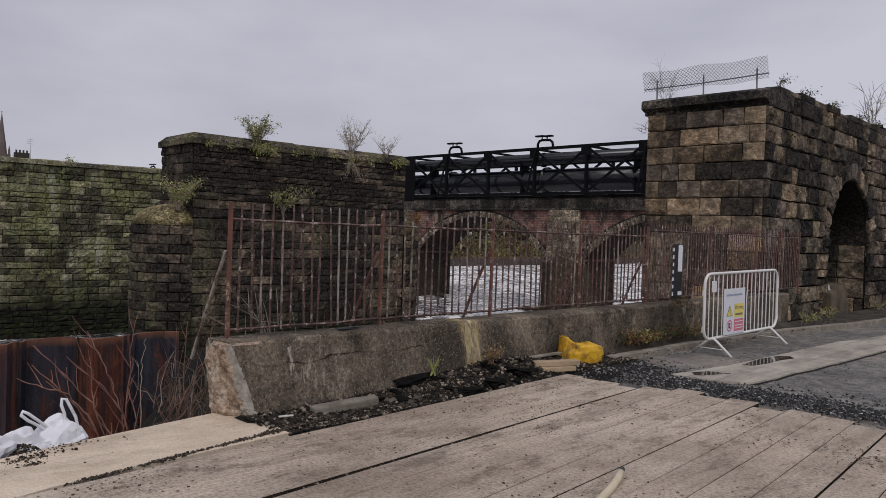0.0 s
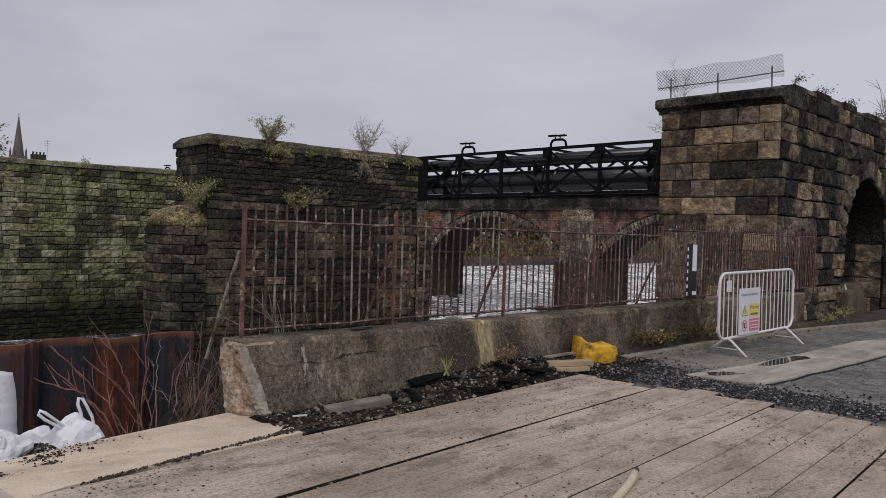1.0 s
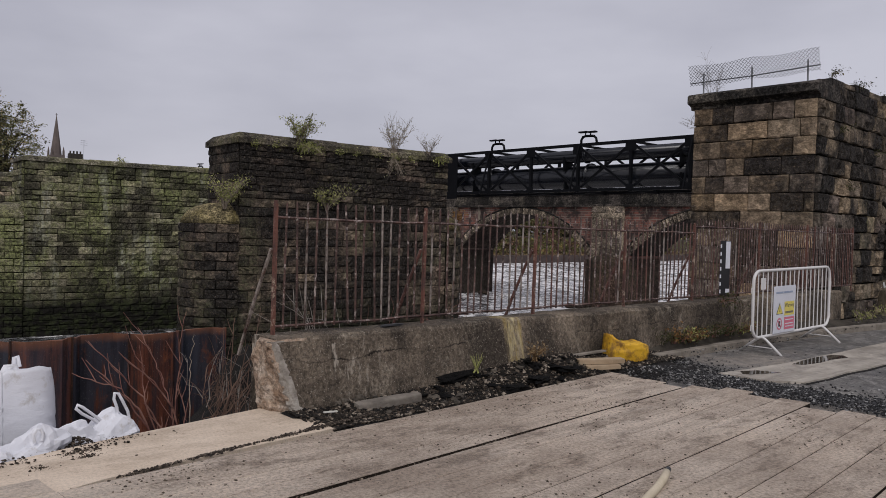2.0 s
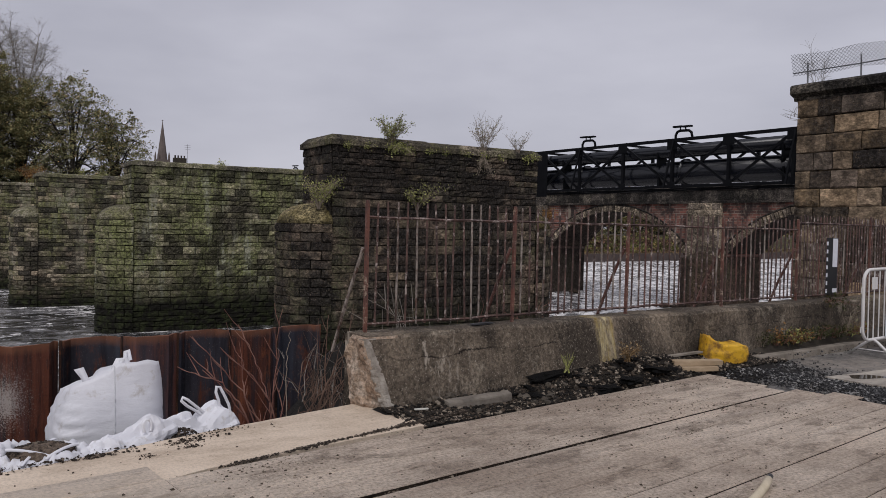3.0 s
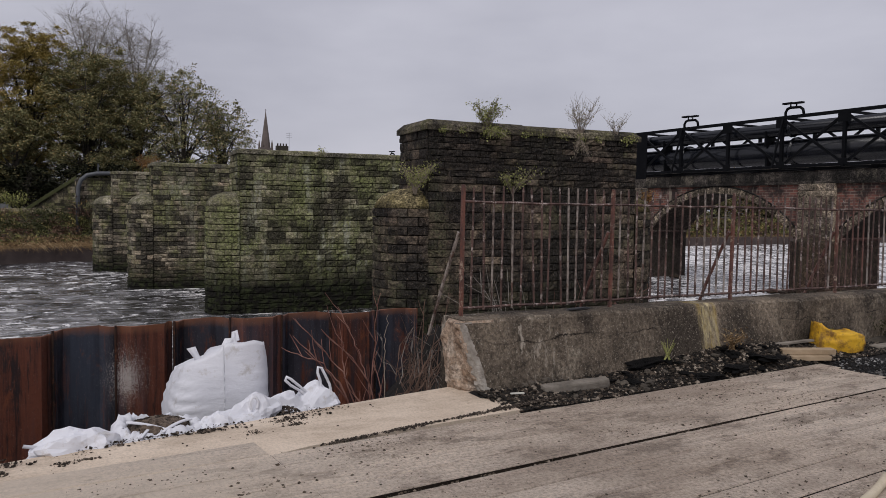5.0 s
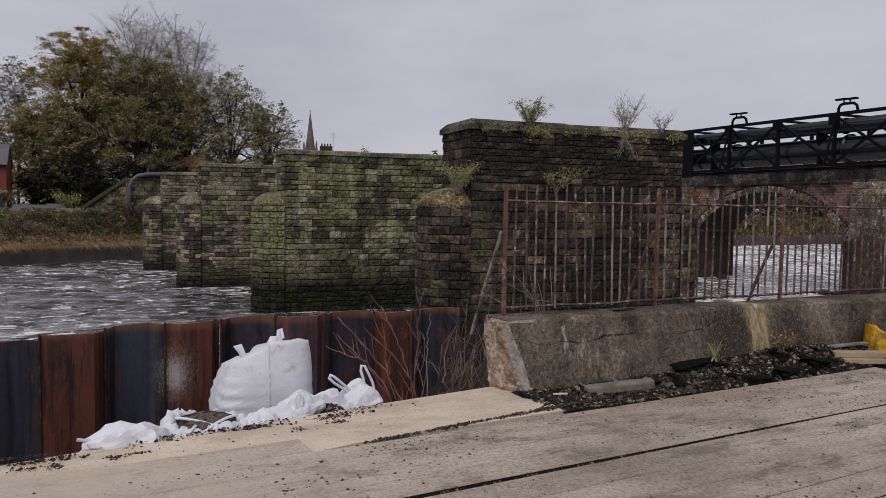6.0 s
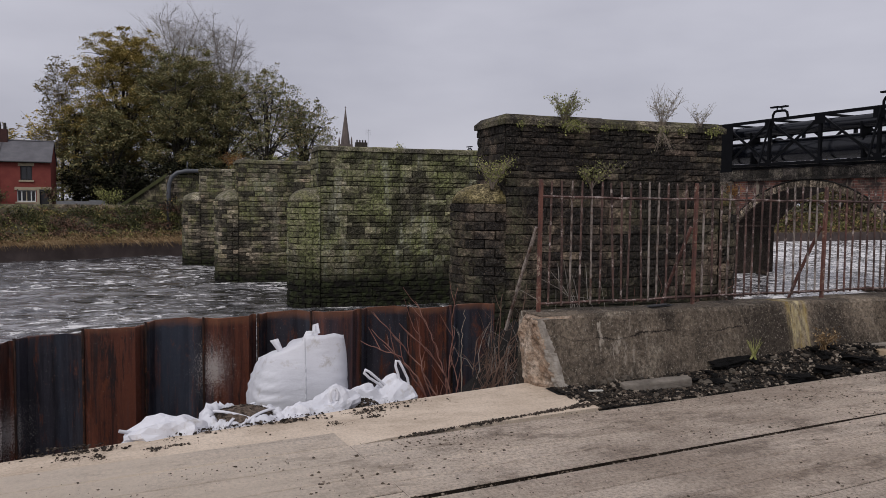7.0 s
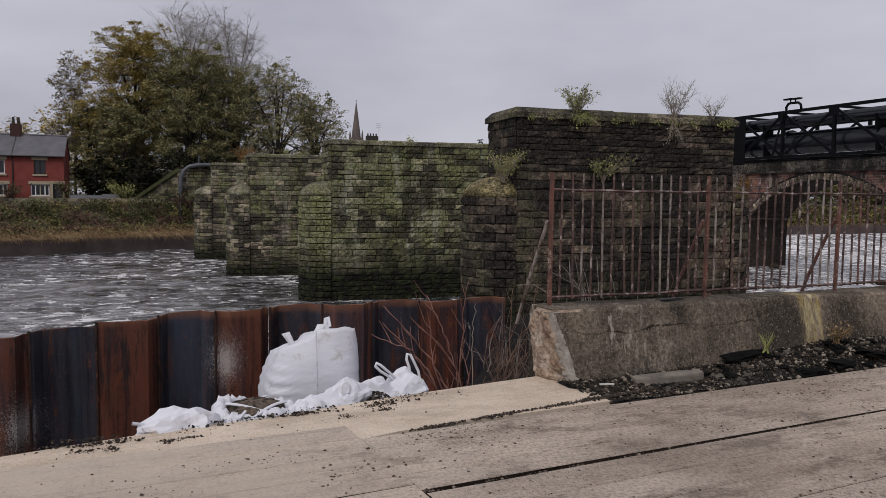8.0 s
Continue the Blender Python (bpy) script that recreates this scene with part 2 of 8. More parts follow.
def make_concrete():
    k = Mat("weathered_concrete")
    c = k.mix(k.ramp(k.noise(1.1, 7, 0.7), [(0.36, 0.0), (0.66, 1.0)]), (0.112, 0.090, 0.068), (0.245, 0.198, 0.148))
    c = k.mix(k.ramp(k.noise(1.4, 9, 0.72, (1, 1, 0.5), (9, 4, 2)), [(0.40, 0.0), (0.57, 0.9)]), c, (0.043, 0.035, 0.028))
    c = k.mix(k.ramp(k.noise(3.0, 7, 0.75, (1, 1, 0.8), (3, 1, 5)), [(0.56, 0.0), (0.68, 0.6)]), c, (0.40, 0.345, 0.27))
    c = k.mix(1.0, c, k.ramp(k.noise(30, 5, 0.8), [(0.40, 0.55), (0.5, 0.98), (0.60, 1.4)]), "MULTIPLY")
    c = k.mix(k.ramp(k.noise(55, 4, 0.8, (1, 1, 1), (5, 2, 8)), [(0.59, 0.0), (0.64, 0.75)]), c, (0.46, 0.41, 0.34))
    c = k.mix(k.ramp(k.noise(11, 6, 0.8, (1, 1, 1), (1, 2, 8)), [(0.60, 0.0), (0.66, 0.6)]), c, (0.035, 0.03, 0.025))
    # pale scrapes near the broken end
    scrape = k.math("MULTIPLY", k.ramp(k.noise(7, 6, 0.7, (1, 1, 0.25), (4, 1, 3)), [(0.60, 0.0), (0.64, 1.0)]), k.ramp(k.math("MULTIPLY", k.axis("Y"), 0.1), [(0.36, 0.8), (0.44, 0.0)]))
    c = k.mix(scrape, c, (0.52, 0.46, 0.38))
    # a long crack
    crack = k.math("ABSOLUTE", k.math("SUBTRACT", k.math("ADD", k.axis("Z"), k.math("MULTIPLY", k.noise(1.3, 10, 0.7), 0.30)), 0.575))
    gap = k.ramp(k.math("ADD", crack, k.math("MULTIPLY", k.noise(4, 5, 0.7, (1, 1, 1), (8, 2, 1)), 0.034)), [(0.016, 0.95), (0.023, 0.0)])
    gap = k.math("MULTIPLY", gap, k.ramp(k.noise(1.7, 4, 0.6, (1, 1, 1), (3, 6, 1)), [(0.42, 0.0), (0.50, 1.0)]))
    c = k.mix(gap, c, (0.010, 0.008, 0.007))
    # ochre growth where water runs from a drain
    band = k.math("SUBTRACT", 1.0, k.math("MULTIPLY", k.math("ABSOLUTE", k.math("SUBTRACT", k.math("ADD", k.axis("Y"), k.math("MULTIPLY", k.noise(3, 6, 0.7, (1, 1, 0.6)), 0.22)), 6.15)), 6.5))
    runs = k.ramp(k.noise(7, 6, 0.75, (1, 1, 0.10), (2, 2, 2)), [(0.44, 0.1), (0.55, 1.0)])
    c = k.mix(k.math("MULTIPLY", k.ramp(band, [(0.05, 0.0), (0.35, 0.95)]), runs), c, k.mix(k.ramp(k.noise(5, 6, 0.75, (1, 1, 0.3), (7, 2, 2)), [(0.42, 0.0), (0.58, 1.0)]), (0.30, 0.21, 0.055), (0.58, 0.50, 0.30)))
    k.set(c, 0.95, 0, 0.15)
    k.bump(k.noise(10, 7, 0.75), 0.9, 0.04)
    k.bump(k.noise(60, 4, 0.75), 0.6, 0.01)
    return k.m


CONCRETE = make_concrete()


def make_cream():
    k = Mat("cream_screed")
    c = k.mix(k.ramp(k.noise(1.2, 5), [(0.35, 0.0), (0.7, 1.0)]), (0.52, 0.42, 0.318), (0.70, 0.585, 0.46))
    c = k.mix(k.ramp(k.noise(1.6, 8, 0.75, (1.6, 0.6, 1), (3, 5, 1)), [(0.47, 0.0), (0.64, 0.7)]), c, (0.34, 0.265, 0.19))
    c = k.mix(k.ramp(k.noise(9, 8, 0.8), [(0.57, 0.0), (0.66, 0.55)]), c, (0.24, 0.18, 0.125))
    c = k.mix(1.0, c, k.ramp(k.noise(50, 4, 0.75), [(0.41, 0.86), (0.5, 1.0), (0.59, 1.07)]), "MULTIPLY")
    k.set(c, 0.75, 0, 0.35)
    k.bump(k.noise(20, 5), 0.3, 0.01)
    return k.m


CREAM = make_cream()


def make_mat_wood():
    k = Mat("dusty_grey_timber")
    c = k.mix(k.ramp(k.random(), [(0, 0.0), (1, 1.0)]), (0.50, 0.411, 0.325), (0.60, 0.503, 0.405))
    c = k.mix(k.ramp(k.noise(1.6, 6, 0.7, (4, 0.4, 1)), [(0.40, 0.0), (0.62, 0.6)]), c, (0.64, 0.545, 0.45))
    c = k.mix(1.0, c, k.ramp(k.noise(1.4, 6, 0.7, (8, 0.12, 1), (6, 2, 1)), [(0.38, 0.80), (0.5, 1.0), (0.62, 1.08)]), "MULTIPLY")
    c = k.mix(k.ramp(k.noise(5.0, 6, 0.75, (7, 0.3, 1), (2, 2, 2)), [(0.52, 0.0), (0.66, 0.2)]), c, (0.25, 0.195, 0.148))
    c = k.mix(k.ramp(k.noise(0.9, 7, 0.7, (1, 0.7, 1), (1, 4, 7)), [(0.48, 0.0), (0.62, 0.6)]), c, (0.60, 0.49, 0.385))
    c = k.mix(k.ramp(k.noise(0.6, 9, 0.72, (1.5, 0.8, 1), (5, 8, 1)), [(0.42, 0.0), (0.61, 0.78)]), c, (0.295, 0.23, 0.175))
    c = k.mix(k.ramp(k.noise(3.2, 9, 0.8, (1.3, 0.6, 1), (3, 1, 1)), [(0.52, 0.0), (0.60, 0.65)]), c, (0.16, 0.120, 0.088))
    c = k.mix(1.0, c, k.ramp(k.noise(40, 5, 0.75), [(0.38, 0.62), (0.5, 0.98), (0.62, 1.22)]), "MULTIPLY")
    c = k.mix(k.ramp(k.noise(32, 6, 0.85, (1, 1, 1), (8, 8, 1)), [(0.62, 0.0), (0.67, 0.7)]), c, (0.11, 0.083, 0.062))
    c = k.mix(k.ramp(k.noise(26, 6, 0.85, (1, 1, 1), (1, 5, 1)), [(0.61, 0.0), (0.67, 0.6)]), c, (0.60, 0.52, 0.43))
    # sand trodden over the ends
    sand = k.math("MULTIPLY", k.ramp(k.math("MULTIPLY", k.axis("Y"), 0.1), [(0.02, 0.8), (0.20, 0.0)]), k.ramp(k.noise(1.1, 8, 0.75, (1, 1, 1), (9, 1, 3)), [(0.36, 0.25), (0.55, 1.0)]))
    c = k.mix(sand, c, (0.64, 0.54, 0.43))
    k.set(c, k.ramp(k.noise(2, 4), [(0.4, 0.62), (0.7, 0.9)]), 0, 0.35)
    k.bump(k.noise(30, 6, 0.8, (3, 0.4, 1)), 0.7, 0.012)
    k.bump(k.noise(45, 5, 0.85), 0.7, 0.018)
    return k.m


MATWOOD = make_mat_wood()
GAPWOOD = plain("gap_black_timber", (0.016, 0.012, 0.009), (0.05, 0.038, 0.028), 5, 50, 0.95, 0, 0.6, 0.02, 0.1)


def make_asphalt():
    k = Mat("worn_asphalt")
    c = k.mix(k.ramp(k.noise(0.8, 5), [(0.35, 0.0), (0.7, 1.0)]), (0.09, 0.086, 0.081), (0.19, 0.176, 0.157))
    c = k.mix(k.ramp(k.noise(38, 6, 0.85), [(0.53, 0.0), (0.60, 0.85)]), c, (0.27, 0.255, 0.235))
    c = k.mix(k.ramp(k.noise(30, 6, 0.85, (1, 1, 1), (5, 3, 1)), [(0.53, 0.0), (0.60, 0.85)]), c, (0.03, 0.029, 0.028))
    c = k.mix(1.0, c, k.ramp(k.noise(8, 6, 0.8), [(0.40, 0.55), (0.5, 0.97), (0.60, 1.5)]), "MULTIPLY")
    worn = k.math("MULTIPLY", k.ramp(k.noise(0.55, 7, 0.68, (1, 1, 1), (4, 4, 4)), [(0.50, 0.0), (0.62, 0.8)]), k.ramp(k.noise(9, 5, 0.75, (1, 1, 1), (2, 2, 2)), [(0.40, 0.3), (0.55, 1.0)]))
    c = k.mix(worn, c, (0.27, 0.235, 0.195))
    k.set(c, k.ramp(k.noise(1.3, 4), [(0.4, 0.45), (0.7, 0.85)]), 0, 0.4)
    k.bump(k.voro(110)["Distance"], 0.5, 0.006)
    return k.m


ASPHALT = make_asphalt()


def make_slab():
    k = Mat("pale_wet_concrete")
    c = k.mix(k.ramp(k.noise(1.5, 7, 0.7, (1.6, 0.7, 1)), [(0.36, 0.0), (0.64, 1.0)]), (0.27, 0.24, 0.205), (0.46, 0.415, 0.35))
    c = k.mix(k.ramp(k.noise(2.0, 7, 0.72, (3.0, 0.22, 1), (4, 2, 1)), [(0.50, 0.0), (0.62, 0.6)]), c, (0.17, 0.145, 0.118))
    c = k.mix(k.ramp(k.noise(6, 6, 0.78, (1, 1, 1), (2, 7, 1)), [(0.55, 0.0), (0.64, 0.55)]), c, (0.12, 0.105, 0.09))
    c = k.mix(k.ramp(k.noise(5, 6, 0.78, (1, 1, 1), (7, 1, 1)), [(0.57, 0.0), (0.66, 0.5)]), c, (0.58, 0.53, 0.46))
    k.set(c, k.ramp(k.noise(2, 4), [(0.4, 0.35), (0.65, 0.8)]), 0, 0.4)
    k.bump(k.noise(24, 5, 0.7), 0.4, 0.01)
    return k.m


SLAB = make_slab()
SOIL = plain("black_rubble_soil", (0.006, 0.0053, 0.0047), (0.026, 0.021, 0.017), 5, 45, 0.9, 0, 0.9, 0.04)
VERGE = plain("dirty_verge", (0.035, 0.030, 0.024), (0.105, 0.09, 0.072), 2.5, 40, 0.95, 0, 0.7, 0.02, 0.15)
SIGN_NOTICE = plain("pale_notice", (0.50, 0.50, 0.48), (0.62, 0.62, 0.60), 9, 60, 0.6)
KERB = plain("kerb_stone", (0.18, 0.155, 0.125), (0.34, 0.30, 0.25), 5, 22, 0.95, 0, 0.7, 0.02)


def make_water():
    k = Mat("river_water")
    rough_water = k.noise(0.09, 3, 0.6, (1, 1, 1), (3, 1, 0))
    weir = k.ramp(k.math("MULTIPLY", k.axis("Y"), 0.02), [(0.2, 0.0), (0.5, 0.085)])
    foam = k.ramp(k.math("ADD", k.noise(1.3, 9, 0.75, (1.0, 0.8, 1), (0, 0, 0), 0.5), k.math("ADD", k.math("MULTIPLY", rough_water, 0.36), weir)), [(0.745, 0.0), (0.80, 0.95)])
    # Lacy foam and sky reflection, both painted into the water as pale grey.
    lace_glint = k.ramp(k.math("ADD", k.noise(1.2, 7, 0.68, (1.0, 0.75, 1), (4, 4, 0), 0.5), k.math("ADD", weir, k.math("MULTIPLY", k.math("SUBTRACT", k.noise(0.22, 5, 0.65, (1, 0.7, 1), (1, 7, 0)), 0.5), 0.5))), [(0.43, 0.0), (0.60, 0.62)])
    c = k.mix(lace_glint, (0.026, 0.026, 0.028), (0.42, 0.41, 0.415))
    c = k.mix(foam, c, (0.80, 0.78, 0.76))
    k.set(c, k.mix(foam, (0.10, 0.10, 0.10), (0.7, 0.7, 0.7)), 0, 0.5)
    k.bump(k.noise(0.5, 4, 0.55, (1.0, 0.75, 1)), 1.0, 0.28)
    k.bump(k.noise(2.2, 4, 0.6, (1.0, 0.8, 1)), 1.0, 0.09)
    return k.m


WATER = make_water()


def make_rust(name, a, b, c3, spray=False, s=1.0, streak=0.10):
    k = Mat(name)
    c = k.mix(k.ramp(k.noise(2.2 * s, 7, 0.78, (1, 1, streak)), [(0.43, 0.0), (0.56, 1.0)]), a, b)
    c = k.mix(k.ramp(k.noise(4.0 * s, 8, 0.8, (1, 1, streak * 2), (3, 3, 3)), [(0.54, 0.0), (0.60, 0.9)]), c, c3)
    c = k.mix(k.ramp(k.noise(40, 6, 0.85), [(0.54, 0.0), (0.60, 0.4)]), c, (0.012, 0.009, 0.008))
    if spray:
        # a lighter mill-scale streak, orange bloom along the top edge
        c = k.mix(k.ramp(k.noise(1.5, 5, 0.6, (1, 1, 0.12), (8, 3, 1)), [(0.50, 0.0), (0.64, 0.5)]), c, (0.060, 0.075, 0.105))
        c = k.mix(k.ramp(k.noise(3.0, 7, 0.75, (1, 1, 0.5), (5, 8, 1)), [(0.57, 0.0), (0.67, 0.5)]), c, (0.22, 0.066, 0.022))
        top = k.ramp(k.math("ADD", k.axis("Z"), k.math("MULTIPLY", k.noise(5, 5, 0.7), 0.16)), [(0.20, 0.0), (0.29, 0.75)])
        c = k.mix(top, c, (0.20, 0.085, 0.045))
        # bursts of splashed cement
        for spot, size in ((SPLASH, 1.0), (SPLASH_LOW, 0.9)):
            d = k.n.new("ShaderNodeVectorMath")
            d.operation = "DISTANCE"
            mp = k.n.new("ShaderNodeMapping")
            mp.inputs["Scale"].default_value = (0.0, 1.0, 0.62)
            k.l.new(k.pos, mp.inputs["Vector"])
            k.l.new(mp.outputs["Vector"], d.inputs[0])
            d.inputs[1].default_value = spot
            near = k.ramp(d.outputs["Value"], [(0.0, 0.28 * size), (0.15, 0.13 * size), (0.34, 0.0)])
            c = k.mix(k.ramp(k.math("ADD", k.noise(70, 5, 0.8), near), [(0.64, 0.0), (0.72, 0.7)]), c, (0.50, 0.46, 0.43))
    k.set(c, k.ramp(k.noise(6, 4), [(0.35, 0.38), (0.7, 0.75)]), 0.1, 0.35)
    k.bump(k.noise(50, 5, 0.75), 0.5, 0.008)
    return k.m


SPLASH = (0.0, 0.99, -0.22)
SPLASH_LOW = (0.0, -1.05, -0.50)
RUST_RED = make_rust("rust_red_steel", (0.034, 0.014, 0.012), (0.130, 0.042, 0.024), (0.018, 0.014, 0.015), True, 1.6, 0.06)
RUST_DARK = make_rust("blue_black_steel", (0.012, 0.011, 0.016), (0.034, 0.032, 0.042), (0.10, 0.032, 0.016), True, 1.6, 0.06)
RUST_EDGE = make_rust("dark_rust_edge", (0.012, 0.009, 0.008), (0.05, 0.024, 0.016), (0.14, 0.055, 0.03), False, 3.0, 0.3)
RUST_FENCE = make_rust("rusty_fence_iron", (0.048, 0.029, 0.025), (0.115, 0.066, 0.054), (0.40, 0.34, 0.31), False, 3.0, 0.5)
RUST_POST = make_rust("orange_rust_iron", (0.085, 0.045, 0.038), (0.155, 0.066, 0.047), (0.42, 0.33, 0.25), False, 3.0, 0.5)
BLACK_STEEL = plain("black_painted_steel", (0.003, 0.0033, 0.0045), (0.007, 0.0075, 0.0095), 3, 60, 0.6, 0, 0.15, 0.004, 0.10)
PIPE_BLACK = plain("black_coated_pipe", (0.004, 0.0052, 0.009), (0.009, 0.0105, 0.016), 2, 40, 0.25, 0, 0.06, 0.004, 0.55)
# ---- masonry ----
def block_mesh(name, material, seed, rough=0.10, chamfer=0.10, rim_at=0.62):
    """A unit block: x and z from -0.5 to 0.5, its hewn face towards -y, 1 deep."""
    r = random.Random(seed)
    bm = bmesh.new()
    ks = (-0.5, -0.5 + chamfer * 0.6, r.uniform(-0.27, -0.16), r.uniform(-0.06, 0.06), r.uniform(0.16, 0.27), 0.5 - chamfer * 0.6, 0.5)
    kz = (-0.5, -0.5 + chamfer * 1.4, r.uniform(-0.12, 0.12), 0.5 - chamfer * 1.4, 0.5)
    g = []
    for j, zz in enumerate(kz):
        row = []
        for i, xx in enumerate(ks):
            edge = i in (0, 6) or j in (0, 4)
            rim = not edge and (i in (1, 5) or j in (1, 3))
            d = -rim_at if edge else -0.9 if rim else -1.0
            y = d + r.uniform(-1, 1) * rough * (0.5 if edge else 0.8 if rim else 1.2)
            row.append(bm.verts.new((xx + (0 if edge else r.uniform(-0.03, 0.03)), y, zz + (0 if edge else r.uniform(-0.05, 0.05)))))
        g.append(row)
    for j in range(4):
        for i in range(6):
            bm.faces.new((g[j][i], g[j][i + 1], g[j + 1][i + 1], g[j + 1][i]))
    base = [bm.verts.new((x, 0, z)) for x, z in ((-0.5, -0.5), (0.5, -0.5), (0.5, 0.5), (-0.5, 0.5))]
    for side, (a, b) in ((g[0], (0, 1)), ([row[6] for row in g], (1, 2)), (g[4][::-1], (2, 3)), ([row[0] for row in g[::-1]], (3, 0))):
        bm.faces.new([*side, base[b], base[a]])
    return finish(name, bm, material)


def block_set(name, material, n=14, rough=0.35, chamfer=0.06, rim_at=0.62):
    return [block_mesh(name, material, i * 31 + 5, rough, chamfer, rim_at) for i in range(n)]


def face_cells(width, z0, z1, course, lmin, lmax, r, skip=None, taper=0.0, split=0.0, even=0.26):
    """Cells of a coursed wall: u0, u1, z0, z1; skip(u0, u1, z0, z1) leaves one out or trims it."""
    cells = []
    n = max(1, round((z1 - z0) / course))
    hs = [r.uniform(1 - even, 1 + even) * (1 + taper * (1 - k / n)) for k in range(n)]
    s = (z1 - z0) / sum(hs)
    z = z0
    for h in hs:
        h *= s
        u = -r.uniform(0, lmin * 0.6)
        while u < width - 0.02:
            l = r.uniform(lmin, lmax)
            u2 = u + l
            if width - u2 < lmin * 0.5:
                u2 = width
            c = (max(u, 0), min(u2, width), z, z + h)
            u = u2
            if c[1] - c[0] < 0.08:
                continue
            for q in (skip(*c) if skip else [c]):
                if split and r.random() < split:
                    zm = q[2] + (q[3] - q[2]) * r.uniform(0.4, 0.6)
                    cells += [(q[0], q[1], q[2], zm), (q[0], q[1], zm, q[3])]
                else:
                    cells.append(q)
        z += h
    return cells


def lay_face(parent, blocks, m, cells, depth, joint, r, name="stone", jitter=0.28, bed=1.0):
    """Blocks as parts on a face. m: u along x, the face looks along -y, z up."""
    for u0, u1, z0, z1 in cells:
        d = depth * (1 + r.uniform(-jitter, jitter))
        jx, jz = joint * r.uniform(0.5, 1.4), bed * joint * r.uniform(0.6, 1.5)
        t = m @ Matrix.Translation(((u0 + u1) / 2 + joint * r.uniform(-0.2, 0.2), 0, (z0 + z1) / 2 + joint * r.uniform(-0.3, 0.3))) @ pose(0, 0, 0, 0, r.uniform(-0.35, 0.35), 0) @ Matrix.Diagonal((u1 - u0 - jx, d, z1 - z0 - jz, 1))
        if r.random() < 0.5:
            t = t @ Matrix.Diagonal((-1, 1, -1, 1))
        piece(name, r.choice(blocks), parent, t)


def lay_joined(parent, material, m, cells, depth, joint, r, name="stonework", blocks=None, bed=0.5):
    """The same as one mesh, for faces that the camera never comes near."""
    vs, fs = [], []
    for u0, u1, z0, z1 in cells:
        d = depth * (1 + r.uniform(-0.3, 0.3))
        k = len(vs)
        if blocks:
            me = r.choice(blocks)
            q = m @ Matrix.Translation(((u0 + u1) / 2, 0, (z0 + z1) / 2)) @ pose(0, 0, 0, 0, r.uniform(-0.8, 0.8), 0) @ Matrix.Diagonal((u1 - u0 - joint * 1.6, d, z1 - z0 - joint * bed, 1))
            vs += [q @ v.co for v in me.vertices]
            fs += [tuple(k + i for i in f.vertices) for f in me.polygons]
            continue
        a, b, c, e, j = u0 + joint / 2, u1 - joint / 2, z0 + joint / 4, z1 - joint / 4, 0.008
        for x, y, z in ((a, 0, c), (b, 0, c), (b, 0, e), (a, 0, e), (a + j, -d, c + j), (b - j, -d, c + j), (b - j, -d, e - j), (a + j, -d, e - j)):
            vs.append(m @ Vector((x, y, z)))
        fs += [(k + 4, k + 5, k + 6, k + 7)] + [(k + i, k + (i + 1) % 4, k + 4 + (i + 1) % 4, k + 4 + i) for i in range(4)]
    me = bpy.data.meshes.new(name)
    me.from_pydata(vs, [], fs)
    me.materials.append(material)
    ob = new(name, me)
    ob.parent = parent
    ob["kind"] = "stuff"
    return ob


def half_dome(radius, z0, height, sides=14, rings=5):
    """Half of a blunt dome, its flat side on the plane y = 0."""
    bm = bmesh.new()
    prev = None
    for j in range(rings + 1):
        t = j / rings
        rad, z = radius * (1 - 0.86 * t ** 1.7), z0 + height * math.sin(t * math.pi / 2)
        row = [bm.verts.new((rad * math.cos(a), -rad * math.sin(a), z)) for a in (math.pi * k / sides for k in range(sides + 1))]
        if prev:
            for k in range(sides):
                bm.faces.new((prev[k], prev[k + 1], row[k + 1], row[k]))
            bm.faces.new((prev[-1], prev[0], row[0], row[-1]))
        else:
            bm.faces.new(row[::-1])
        prev = row
    bm.faces.new(prev)
    return bm


COPING_DOME = masonry_mat("ochre_mossy_dome", [(0.17, 0.14, 0.075), (0.20, 0.165, 0.09)], (0.03, 0.027, 0.02), (0.13, 0.105, 0.035), 0.47, 0.62, 0.46, 0.62, gain=0.9)
WATER_Z = -2.95
SHOULDER = 1.58


